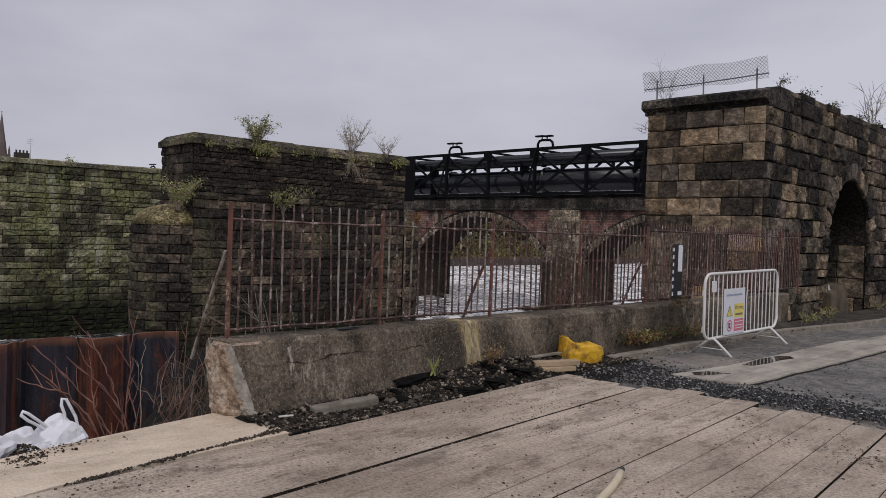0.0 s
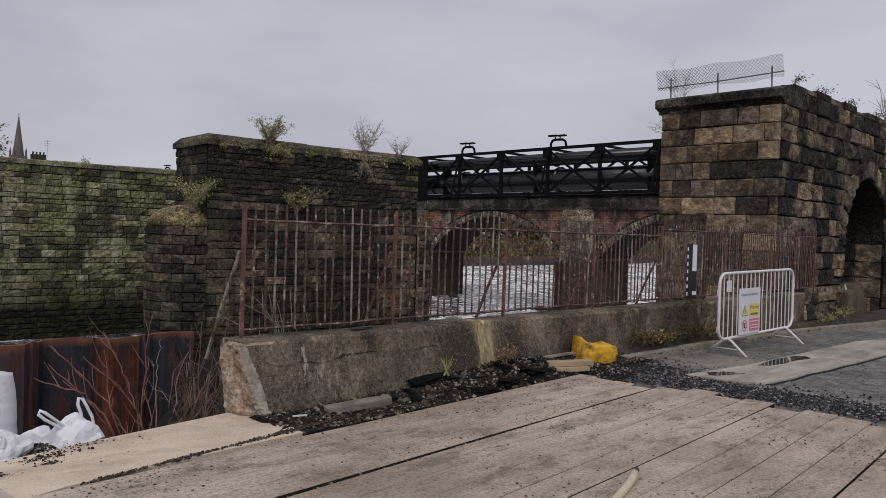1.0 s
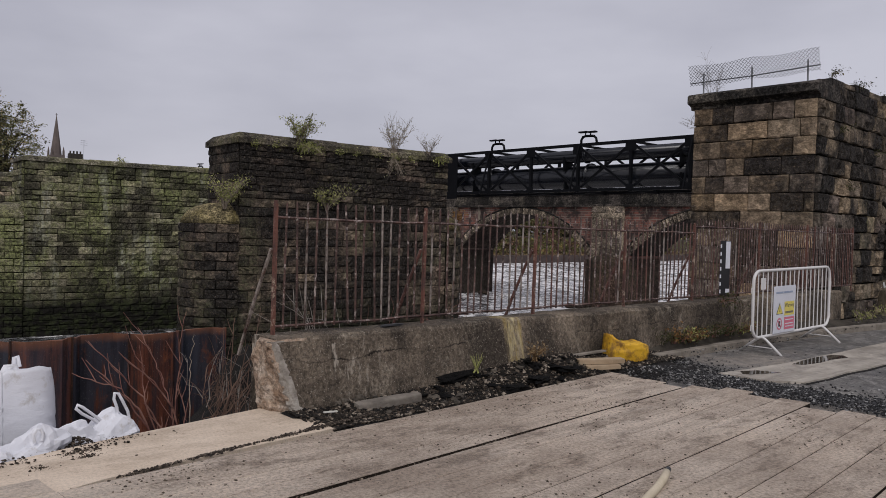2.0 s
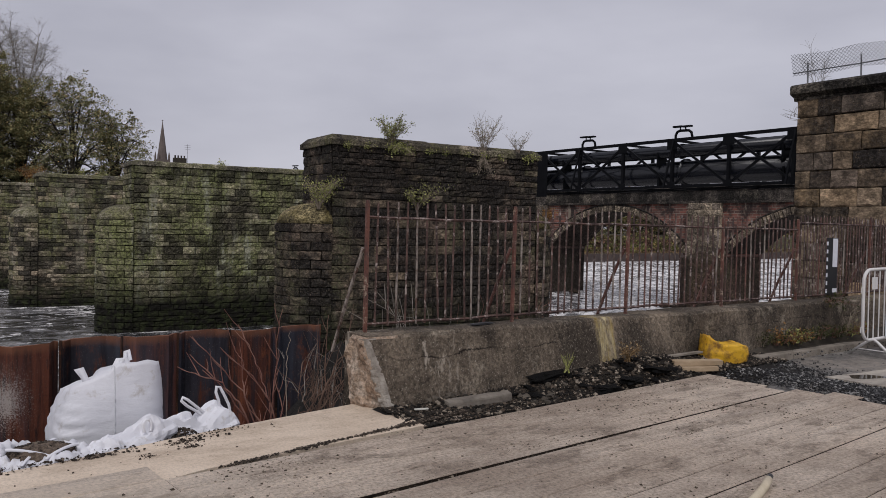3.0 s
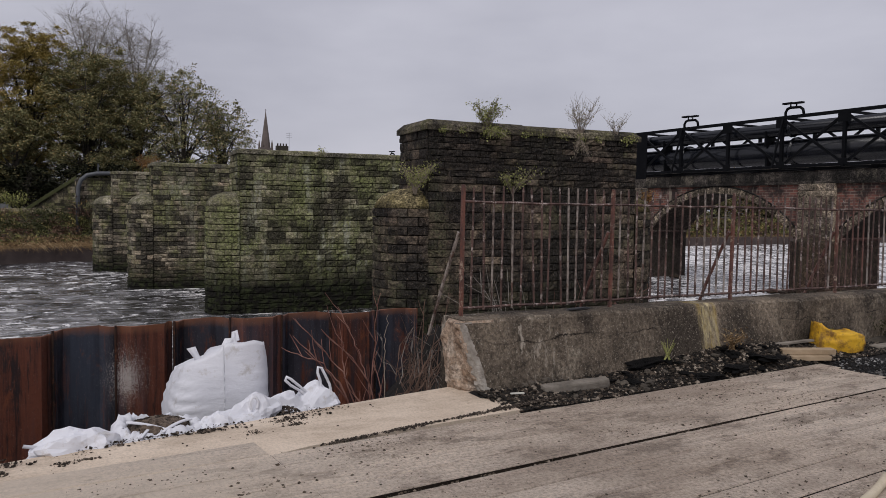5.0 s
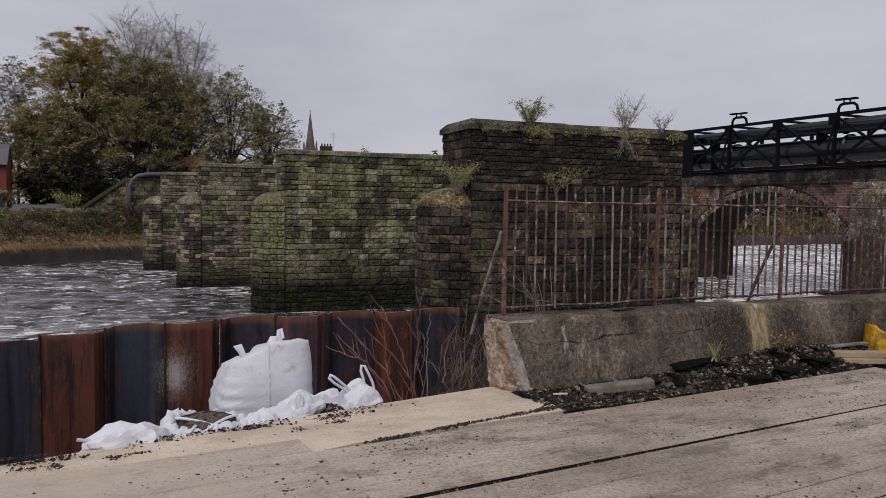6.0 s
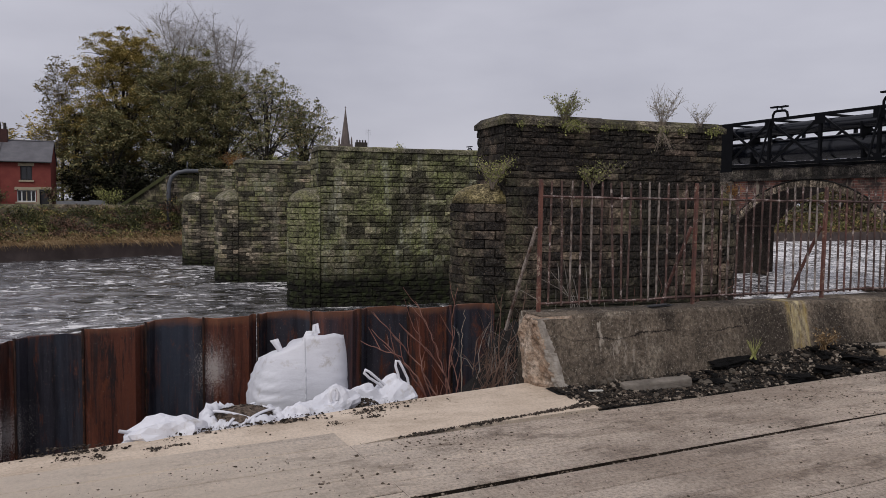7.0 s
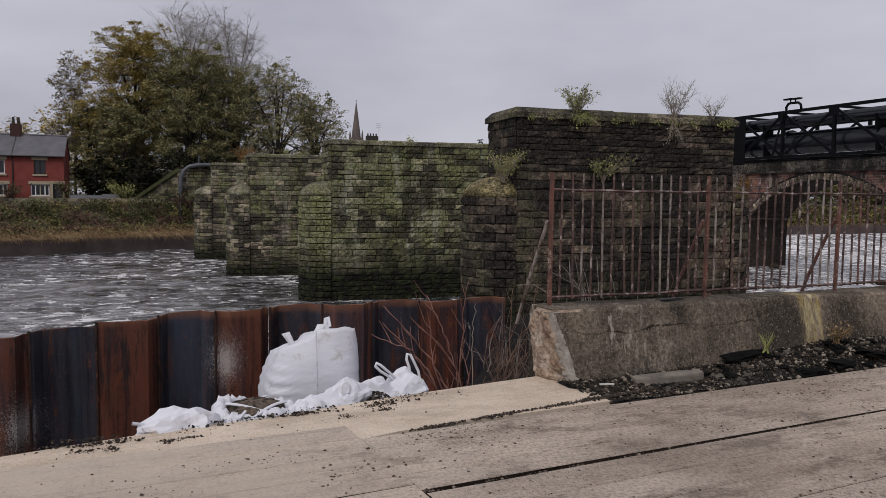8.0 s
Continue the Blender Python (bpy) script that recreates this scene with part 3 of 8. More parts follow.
def bridge_pier(x, y, top, label, material, course, lmin, lmax, seed, length=8.2, width=2.2, skew=-4.5, taper=0.0, slope=0.16, coping=None, bed=1.3):
    """A river pier with half-round cutwaters, domed shoulders and a tall upper block."""
    r = random.Random(seed)
    p = thing("bridge_pier", label, "bridge pier", pose(x, y, WATER_Z - 0.6, 0, 0, skew), "row of old railway bridge piers")
    base = WATER_Z - 0.6
    h = width / 2
    nose = h + 0.1
    t, s = top - base, SHOULDER - base
    bm = box(-h + 0.03, h - 0.03, 0.03, length - 0.03, 0, t - 0.19 - 0.1 * (slope > 0.1))
    for yy, sg in ((0.0, -1), (length, 1)):
        ring = [(nose - 0.05) * Vector((math.cos(a), sg * math.sin(a), 0)) for a in (math.pi * k / 14 for k in range(15))]
        lo = [bm.verts.new((v.x, yy + v.y, 0)) for v in ring]
        hi = [bm.verts.new((v.x, yy + v.y, s)) for v in ring]
        for k in range(14):
            bm.faces.new((lo[k], lo[k + 1], hi[k + 1], hi[k]))
        bm.faces.new(hi)
        bm.faces.new(lo)
    part("core", bm, MORTAR, p, "dark mortar in the joints")
    blocks = block_set("stone", material)
    side = pose(h, 0, 0, 0, 0, 90)
    far = pose(-h, length, 0, 0, 0, -90)
    cells = face_cells(length, 0, t - 0.2 - 0.1 * (slope > 0.1), course, lmin, lmax, r, None, taper)
    room = 300 - 7 * round(s / course) - round((t - s) / course) * 3
    near = sorted(cells, key=lambda q: q[0])[:room]
    lay_face(p, blocks, side, near, 0.08, 0.014, r, bed=bed)
    lay_joined(p, material, side, [q for q in cells if q not in near], 0.08, 0.013, r, "stonework", blocks, bed)
    lay_joined(p, material, far, face_cells(length, 0, t - 0.2 - 0.1 * (slope > 0.1), course, lmin, lmax, r), 0.06, 0.024, r)
    lay_face(p, blocks, pose(-h, 0, 0), face_cells(width, s, t - 0.2 - 0.1 * (slope > 0.1), course, 0.4, 0.8, r), 0.065, 0.016, r, bed=bed)
    lay_joined(p, material, pose(h, length, 0, 0, 0, 180), face_cells(width, s, t - 0.2 - 0.1 * (slope > 0.1), course, 0.5, 0.9, r), 0.06, 0.034, r)
    # the rounded noses
    nose_vs, nose_fs = [], []
    n = max(1, round(s / course))
    for yy, front in ((0.0, True), (length, False)):
        for j in range(n):
            a, off = 0.0, (j % 2) * 0.5
            count = 6
            for k in range(count + (j % 2)):
                a0, a1 = max(0, (k - off) / count), min(1, (k + 1 - off) / count)
                am = math.pi * (a0 + a1) / 2
                chord = 2 * nose * math.sin(math.pi * (a1 - a0) / 2)
                rad = (nose - 0.02) * math.cos(math.pi * (a1 - a0) / 2)
                sg = -1 if front else 1
                m = Matrix.Translation((rad * math.cos(am), yy + sg * rad * math.sin(am), s * (j + 0.5) / n)) @ pose(0, 0, 0, 0, 0, 90 + sg * math.degrees(am))
                m = m @ Matrix.Diagonal((chord - 0.016, 0.095 * r.uniform(0.8, 1.2), s / n - 0.016 * bed * r.uniform(0.7, 1.4), 1))
                if front:
                    piece("stone", r.choice(blocks), p, m)
                else:
                    me = r.choice(blocks)
                    k0 = len(nose_vs)
                    nose_vs += [m @ v.co for v in me.vertices]
                    nose_fs += [tuple(k0 + i for i in f.vertices) for f in me.polygons]
        part("cutwater_cap", half_dome(nose + 0.04, s, 0.62), coping or COPING_DOME, p, "mossy domed stone cap", True, pose(0, yy, 0, 0, 0, 0 if front else 180))
    me = bpy.data.meshes.new("nose_stonework")
    me.from_pydata(nose_vs, [], nose_fs)
    me.materials.append(material)
    ob = new("nose_stonework", me)
    ob.parent = p
    ob["kind"] = "stuff"
    nl = 7
    for i in range(nl):
        y0, y1 = -0.13 + (length + 0.26) * i / nl, -0.13 + (length + 0.26) * (i + 1) / nl
        bm = bmesh.new()
        q = []
        e0, e1 = (0.16 if i == 0 else 0.0), (0.16 if i == nl - 1 else 0.0)
        for dx, z, f in ((0.0, t - 0.32 if slope > 0.1 else t - 0.2, 0), (0.0, t - slope, 0), (0.22 if slope > 0.1 else 0.06, t + r.uniform(-0.015, 0.015), 1)):
            q.append([bm.verts.new(v) for v in ((-h - 0.13 + dx, y0 + 0.006 + e0 * f, z), (h + 0.13 - dx, y0 + 0.006 + e0 * f, z), (h + 0.13 - dx, y1 - 0.006 - e1 * f, z), (-h - 0.13 + dx, y1 - 0.006 - e1 * f, z))])
        for a, b in zip(q, q[1:]):
            for k in range(4):
                bm.faces.new((a[k], a[(k + 1) % 4], b[(k + 1) % 4], b[k]))
        bm.faces.new(q[0][::-1])
        bm.faces.new(q[-1])
        part("coping_stone", bm, coping or COPING, p)
    return p


# ---- ground, river, far bank ----
FAR_BANK = [(-400, -66), (-60, -56), (-15, -59.5), (6, -67.5), (60, -75), (130, -78), (300, -84), (700, -100)]


def bank_x(y):
    for (y0, x0), (y1, x1) in zip(FAR_BANK, FAR_BANK[1:]):
        if y <= y1:
            return x0 + (x1 - x0) * (y - y0) / (y1 - y0)
    return FAR_BANK[-1][1]


def build_ground():
    """One sheet: the near bank, the river bed and the far bank out to the horizon."""
    bm = bmesh.new()
    ys = [-1500, -400, -100, -60, -30, -15, 0, 7, 20, 40, 60, 100, 130, 200, 300, 700, 2500]
    rows = []
    for y in ys:
        b = bank_x(min(max(y, -400), 700))
        prof = [(2500, 0.6), (60, -0.3), (8, -0.35), (-5.62, -0.35), (-5.64, -4.2), (b - 0.25, -4.2), (b - 0.35, -1.84), (b - 2.5, -1.2), (b - 6, -0.3), (b - 9.5, 0.75), (b - 12, 0.95), (b - 60, 1.0), (-2500, 3.0)]
        rows.append([bm.verts.new((x, y, z)) for x, z in prof])
    for a, c in zip(rows, rows[1:]):
        for k in range(len(a) - 1):
            bm.faces.new((a[k], a[k + 1], c[k + 1], c[k]))
    return whole("ground", bm, GROUND, "earth banks of the river, brown and grassy", "ground", kind="structure")


GROUND = plain("bank_earth", (0.05, 0.042, 0.025), (0.095, 0.085, 0.045), 0.8, 18, 0.95, 0, 0.8, 0.05)
build_ground()


def build_river():
    bm = bmesh.new()
    xs = [-5.9 - 0.45 * i for i in range(145)] + [-72, -76, -82, -90, -110]
    ys = [-400, -150, -80, -50] + [-34 + 0.75 * i for i in range(110)] + [50 + 2 * i for i in range(60)] + [190, 260, 400, 700]
    rows = []
    for y in ys:
        row = []
        for x in xs:
            amp = 0.09 + 0.10 * max(0.0, noise.noise((x * 0.07, y * 0.05, 3.0)))
            z = amp * (noise.noise((x * 0.55, y * 0.28, 0)) + 0.6 * noise.noise((x * 1.3, y * 0.8, 5)))
            row.append(bm.verts.new((x, y, WATER_Z + z)))
        rows.append(row)
    for a, b in zip(rows, rows[1:]):
        for k in range(len(a) - 1):
            bm.faces.new((a[k], a[k + 1], b[k + 1], b[k]))
    return whole("river", bm, WATER, "dark choppy river water with white foam", "river", kind="structure", smooth=True)


build_river()

# ---- the old railway piers ----
bridge_pier(-21.33, 10.70, 4.25, "dark sooty sandstone bridge pier with weeds on top", STONE_NEAR_PIER, 0.27, 0.4, 0.85, 11, taper=0.5, length=7.66, bed=0.95)
bridge_pier(-33.04, 8.01, 3.97, "green mossy sandstone bridge pier streaked with lime", STONE_GREEN_PIER, 0.255, 0.35, 0.9, 12, slope=0.05, coping=COPING_PALE, bed=1.5)
bridge_pier(-44.45, 6.22, 3.88, "grey-brown sandstone bridge pier standing in the river", STONE_FAR_PIER, 0.24, 0.45, 1.0, 13, slope=0.05, coping=COPING_PALE)
bridge_pier(-56.80, 5.40, 3.84, "grey-brown sandstone bridge pier near the far bank", STONE_FAR_PIER, 0.25, 0.5, 1.1, 14, slope=0.05, coping=COPING_PALE)

# ---- the abutment tower and its arched wall ----
TX, TY, TTOP, TEND = -5.92, 15.0, 4.28, 27.0
TW = 2.48
ARCH_Y, ARCH_R, ARCH_SPRING = 20.5, 1.6, 1.62


def arch_skip(u0, u1, z0, z1):
    """Leaves out the opening; u runs from the tower's corner."""
    c, rr = ARCH_Y - TY, ARCH_R + 0.42
    out = []
    zm = (z0 + z1) / 2
    half = rr if zm < ARCH_SPRING else math.sqrt(max(0.0, rr * rr - (zm - ARCH_SPRING) ** 2))
    if zm < ARCH_SPRING:
        half = ARCH_R
    if half <= 0 or u1 <= c - half or u0 >= c + half:
        return [(u0, u1, z0, z1)]
    if u0 < c - half - 0.1:
        out.append((u0, c - half, z0, z1))
    if u1 > c + half + 0.1:
        out.append((c + half, u1, z0, z1))
    return out


def build_tower():
    r = random.Random(21)
    p = thing("bridge_abutment", "ochre and soot-black gritstone abutment with an arched doorway", "abutment", pose(TX, TY, 0), kind="structure")
    # core with a real arched passage
    c = ARCH_Y - TY
    full = TEND - TY
    part("core", box(-1.1, -0.02, 0.02, c - ARCH_R, -0.3, TTOP + 0.3), MORTAR, p, "dark mortar in the joints")
    part("core", box(-1.1, -0.02, c + ARCH_R, full, -0.3, TTOP + 0.3), MORTAR, p, "dark mortar in the joints")
    bm = bmesh.new()
    arc = [(c - ARCH_R * math.cos(a), ARCH_SPRING + ARCH_R * math.sin(a)) for a in (math.pi * k / 20 for k in range(21))]
    rows = [[bm.verts.new((x, u, z)) for u, z in arc] + [bm.verts.new((x, u, TTOP + 0.3)) for u, z in arc] for x in (-0.02, -1.1)]
    for k in range(20):
        for q in rows:
            bm.faces.new((q[k], q[k + 1], q[21 + k + 1], q[21 + k]))
        bm.faces.new((rows[0][k], rows[0][k + 1], rows[1][k + 1], rows[1][k]))
        bm.faces.new((rows[0][21 + k], rows[0][22 + k], rows[1][22 + k], rows[1][21 + k]))
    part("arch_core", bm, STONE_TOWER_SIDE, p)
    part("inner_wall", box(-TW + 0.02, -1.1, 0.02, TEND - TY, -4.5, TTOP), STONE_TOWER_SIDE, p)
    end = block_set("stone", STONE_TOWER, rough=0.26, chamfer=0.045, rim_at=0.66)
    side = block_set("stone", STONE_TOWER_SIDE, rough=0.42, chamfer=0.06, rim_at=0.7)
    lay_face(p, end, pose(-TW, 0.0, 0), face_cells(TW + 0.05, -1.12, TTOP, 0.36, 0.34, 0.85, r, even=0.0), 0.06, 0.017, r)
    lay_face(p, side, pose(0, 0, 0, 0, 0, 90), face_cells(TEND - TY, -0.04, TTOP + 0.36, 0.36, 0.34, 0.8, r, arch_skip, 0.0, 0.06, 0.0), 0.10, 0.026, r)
    # voussoirs of the doorway
    for k in range(15):
        a = math.pi * (k + 0.5) / 15
        m = Matrix.Translation((0, c - (ARCH_R + 0.21) * math.cos(a), ARCH_SPRING + (ARCH_R + 0.21) * math.sin(a)))
        m = m @ pose(0, 0, 0, 0, 0, 90) @ pose(0, 0, 0, 0, -90 + math.degrees(a), 0)
        piece("voussoir", r.choice(side), p, m @ Matrix.Diagonal((0.35, 0.10 * r.uniform(0.8, 1.2), 0.42, 1)))
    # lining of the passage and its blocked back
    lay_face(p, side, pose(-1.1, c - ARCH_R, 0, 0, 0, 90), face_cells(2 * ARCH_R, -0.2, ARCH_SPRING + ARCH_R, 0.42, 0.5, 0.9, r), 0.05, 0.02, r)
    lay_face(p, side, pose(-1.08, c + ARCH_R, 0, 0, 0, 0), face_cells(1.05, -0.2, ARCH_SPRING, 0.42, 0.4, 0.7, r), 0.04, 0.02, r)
    # moulded cap over the end
    prof = ((0.0, 0.0), (0.0, 0.06), (0.16, 0.12), (0.16, 0.27), (0.10, 0.31), (-0.5, 0.44))
    for i in range(2):
        x0, x1 = -TW - 0.1 + (TW + 0.2) * i * 0.55, -TW - 0.1 + (TW + 0.2) * (0.55 if i == 0 else 1)
        bm = bmesh.new()
        q = [[bm.verts.new((x, -d, TTOP + z)) for d, z in prof] + [bm.verts.new((x, 1.1, TTOP + 0.44)), bm.verts.new((x, 1.1, TTOP))] for x in (x0, x1 - 0.006)]
        m = len(q[0])
        for k in range(m):
            bm.faces.new((q[0][k], q[0][(k + 1) % m], q[1][(k + 1) % m], q[1][k]))
        bm.faces.new(q[0])
        bm.faces.new(q[1][::-1])
        part("cap_stone", bm, COPING_DARK, p, "sooty moulded cap stone")
    for i in range(13):
        y0 = 1.1 + i * 0.84
        part("coping_stone", box(-1.3, 0.03 + r.uniform(-0.02, 0.03), y0, y0 + 0.83, TTOP + 0.38, TTOP + 0.5 + r.uniform(-0.05, 0.05), 0.03), STONE_TOWER_SIDE, p)
    # leaning guard stone beside the doorway and the broken buttress at the corner
    bm = box(-0.2, 0.42, -0.35, 0.45, -0.1, 0.62, 0.06)
    for v in bm.verts:
        v.co.x -= 0.25 * max(0.0, v.co.z) * (v.co.x > 0.1)
    part("buttress_stone", bm, STONE_TOWER_SIDE, p, "dark broken stone at the abutment's corner")
    bm = box(-0.15, 0.30, 3.62, 4.85, -0.1, 0.70, 0.09)
    for v in bm.verts:
        v.co.z *= 1 - 0.25 * (v.co.y < 4.0) * (v.co.z > 0.2)
        v.co.x -= 0.12 * max(0.0, v.co.z)
    part("guard_stone", bm, plain("olive_brown_stone", (0.055, 0.044, 0.029), (0.15, 0.12, 0.078), 3, 30, 0.95, 0, 0.8, 0.03), p, "mossy brown stone block beside the doorway")
    bm = bmesh.new()
    tri = [(0.13, 3.66), (0.13, 3.96), (0.13, 3.84)]
    q = [[bm.verts.new((x - 0.015 * i, y, 0.56 + 0.13 * (k == 2))) for k, (x, y) in enumerate(tri)] for i in (0, 1)]
    for k in range(3):
        bm.faces.new((q[0][k], q[0][(k + 1) % 3], q[1][(k + 1) % 3], q[1][k]))
    bm.faces.new(q[0])
    bm.faces.new(q[1][::-1])
    part("notice_plate", bm, SIGN_NOTICE, p, "small pale notice plate")
    return p


build_tower()
# ---- the retaining wall beside the road ----
WALL_Y0, WALL_Y1, WALL_H = 3.2, 15.3, 0.635


def build_road_wall():
    p = thing("road_wall", "weathered concrete retaining wall, stained and broken at its end", "wall", kind="structure")
    joints = [WALL_Y0, 7.15, 11.2, WALL_Y1]
    for i, (a, b) in enumerate(zip(joints, joints[1:])):
        foot = 0.0 if i == 0 else 0.10
        prof = [(-5.30 - foot, -0.12), (-5.32 - foot, 0.08), (-5.42, WALL_H - 0.03), (-5.45, WALL_H), (-5.78, WALL_H), (-5.81, WALL_H - 0.03), (-5.95, -4.2), (-5.66, -4.2), (-5.6, -0.12)]
        bm = extrude_profile(prof, a, b - 0.012, max(8, int((b - a) / 0.12)), 0.018, i)
        if i == 0:
            for v in bm.verts:
                near = max(0.0, 1 - (v.co.y - a) / 0.5)
                front = min(1.0, max(0.0, (v.co.x + 5.75) / 0.3))
                v.co.y += 0.22 * near * front * (1 - min(1.0, max(0.0, (v.co.z + 0.12) / (WALL_H + 0.12))))
        part("wall_section", bm, CONCRETE, p)
    # broken end: a ragged face through the wall's section
    bm = bmesh.new()
    n, m = 30, 20
    g = []
    for j in range(n + 1):
        zz = -0.12 + (WALL_H + 0.11) * j / n
        f = j / n
        xf, xb = -5.29 - 0.14 * f, -5.67 - 0.06 * f - 0.04 * math.sin(f * 3.1) + 0.07 * max(0, f - 0.75) * 4 * (1 + 0.6 * noise.noise((f * 9, 1, 1)))
        row = []
        for i in range(m + 1):
            s = i / m
            x = xf + (xb - xf) * s
            cut = 0.22 * (1 - f) * min(1.0, max(0.0, (x + 5.75) / 0.3))
            d = 0.03 + 0.04 * noise.noise((x * 6, zz * 4, 1)) + 0.05 * abs(noise.noise((x * 14, zz * 12, 4))) + 0.03 * math.sin(math.pi * s) - cut
            if i in (0, m) or j == n:
                d = 0.004 - cut
            row.append(bm.verts.new((x, WALL_Y0 - d, zz)))
        g.append(row)
    for j in range(n):
        for i in range(m):
            bm.faces.new((g[j][i], g[j][i + 1], g[j + 1][i + 1], g[j + 1][i]))
    back = [[bm.verts.new((v.co.x, WALL_Y0 + 0.3, v.co.z)) for v in (row[0], row[-1])] for row in g]
    for j in range(n):
        bm.faces.new((g[j][0], g[j + 1][0], back[j + 1][0], back[j][0]))
        bm.faces.new((g[j][m], g[j + 1][m], back[j + 1][1], back[j][1]))
    part("broken_end", bm, RUBBLE_CORE, p, "broken rubble core with pale mortar")
    # the rendered skin, snapped off in a ragged pale edge
    bm = bmesh.new()
    rows = []
    for j in range(37):
        f = j / 36
        zz = -0.10 + (WALL_H + 0.08) * f
        w = 0.062 + 0.030 * noise.noise((f * 7, 3, 1)) + 0.018 * noise.noise((f * 22, 1, 5))
        yy = WALL_Y0 - 0.02 + 0.22 * (1 - f)
        row = []
        for i in range(6):
            s = i / 5
            d = (0.035 + 0.03 * noise.noise((f * 16, s * 3, 2))) * math.sin(math.pi * min(0.97, 0.2 + 0.8 * s))
            row.append(bm.verts.new((-5.285 - 0.14 * f - w * (1 - s), yy - d - 0.22 * (1 - f) * 0.1 * (1 - s), zz + 0.006 * noise.noise((f * 30, s * 9, 7)))))
        row.append(bm.verts.new((-5.287 - 0.14 * f, yy + 0.10, zz)))
        rows.append(row)
    for a, b in zip(rows, rows[1:]):
        for i in range(6):
            bm.faces.new((a[i], a[i + 1], b[i + 1], b[i]))
    part("mortar_edge", bm, PALE_MORTAR, p, "ragged edge of pale mortar")
    return p


def make_rubble_core():
    k = Mat("broken_rubble_core")
    cell = k.voro(7.0, "F1", (1, 1, 1.3))
    stone = k.mix(k.ramp(cell["Color"], [(0.2, 0.0), (0.8, 1.0)]), (0.36, 0.25, 0.175), (0.50, 0.375, 0.275))
    c = k.mix(k.ramp(k.noise(7, 8, 0.75), [(0.47, 0.0), (0.60, 0.8)]), stone, (0.60, 0.505, 0.41))
    c = k.mix(1.0, c, k.ramp(k.noise(24, 6, 0.8), [(0.40, 0.5), (0.5, 0.97), (0.6, 1.3)]), "MULTIPLY")
    c = k.mix(k.ramp(k.noise(6, 6, 0.75, (1, 1, 1), (4, 4, 4)), [(0.56, 0.0), (0.66, 0.55)]), c, (0.16, 0.11, 0.078))
    k.set(c, 0.95, 0, 0.2)
    k.bump(k.noise(18, 6, 0.75), 1.0, 0.05)
    return k.m


RUBBLE_CORE = make_rubble_core()
PALE_MORTAR = plain("pale_mortar", (0.30, 0.265, 0.225), (0.60, 0.55, 0.48), 14, 45, 0.95, 0, 1.0, 0.03, 0.15)
build_road_wall()

# ---- road surfaces ----
whole("road", box(-5.3, 40, 7.0, 120, -0.34, -0.02), ASPHALT, "worn grey asphalt road with dusty patches", "road", kind="structure")
whole("yard", box(-5.3, 40, -40, 7.0, -0.34, -0.13), SOIL, "dark earth yard under the timber mats", "ground", kind="structure")


def build_pavement():
    p = thing("pavement", "narrow asphalt pavement behind a stone kerb", "pavement", kind="structure")
    bm = bmesh.new()
    q = [(-5.27, 8.5), (-5.26, 10.8), (-5.02, 14.1), (-4.73, 16.2), (-4.55, 17.9), (-4.5, 60.0)]
    lo = [bm.verts.new((x, y, -0.1)) for x, y in q] + [bm.verts.new((x, y, -0.1)) for x, y in ((-5.5, 60), (-5.5, 15.2), (-5.5, 8.5))]
    hi = [bm.verts.new((v.co.x, v.co.y, 0.055)) for v in lo]
    n = len(lo)
    for k in range(n):
        bm.faces.new((lo[k], lo[(k + 1) % n], hi[(k + 1) % n], hi[k]))
    bm.faces.new(hi)
    bmesh.ops.triangulate(bm, faces=[f for f in bm.faces if len(f.verts) > 4])
    part("surface", bm, VERGE, p)
    r = random.Random(4)
    for (x0, y0), (x1, y1) in zip(q, q[1:]):
        ll = math.hypot(x1 - x0, y1 - y0)
        nn = max(1, round(ll / 0.9))
        ang = math.degrees(math.atan2(y1 - y0, x1 - x0))
        for i in range(min(nn, 24)):
            f = (i + 0.5) / nn
            part("kerb_stone", box(-ll / nn / 2 + 0.005, ll / nn / 2 - 0.005, -0.13, 0.0, -0.1, 0.075 + r.uniform(-0.01, 0.01), 0.015), KERB, p,
                 "", False, pose(x0 + (x1 - x0) * f, y0 + (y1 - y0) * f, 0, 0, 0, ang))
    return p


build_pavement()


def build_verge():
    """Soil washed up between the kerb and the wall."""
    bm = bmesh.new()
    nx, ny = 8, 70
    g = []
    for j in range(ny + 1):
        y = 8.2 + 6.9 * j / ny
        edge = -5.385 + 0.075 * max(0.0, y - 10.8)
        h = 0.17 * min(1.0, (y - 8.1) / 1.2) * (1 - 0.6 * max(0.0, (y - 12.0) / 3.1))
        row = []
        for i in range(nx + 1):
            f = i / nx
            x = edge + (-5.47 - edge) * f
            row.append(bm.verts.new((x, y, 0.05 + h * f ** 0.7 + 0.02 * noise.noise((x * 9, y * 4, 3)) * f)))
        g.append(row)
    for a, b in zip(g, g[1:]):
        for i in range(nx):
            bm.faces.new((a[i], a[i + 1], b[i + 1], b[i]))
    return whole("verge", bm, VERGE, "dark soil washed up against the wall behind the kerb", "soil", kind="structure", smooth=True)


build_verge()

# ---- timber ground mats ----
MAT_ANGLE = 4.0


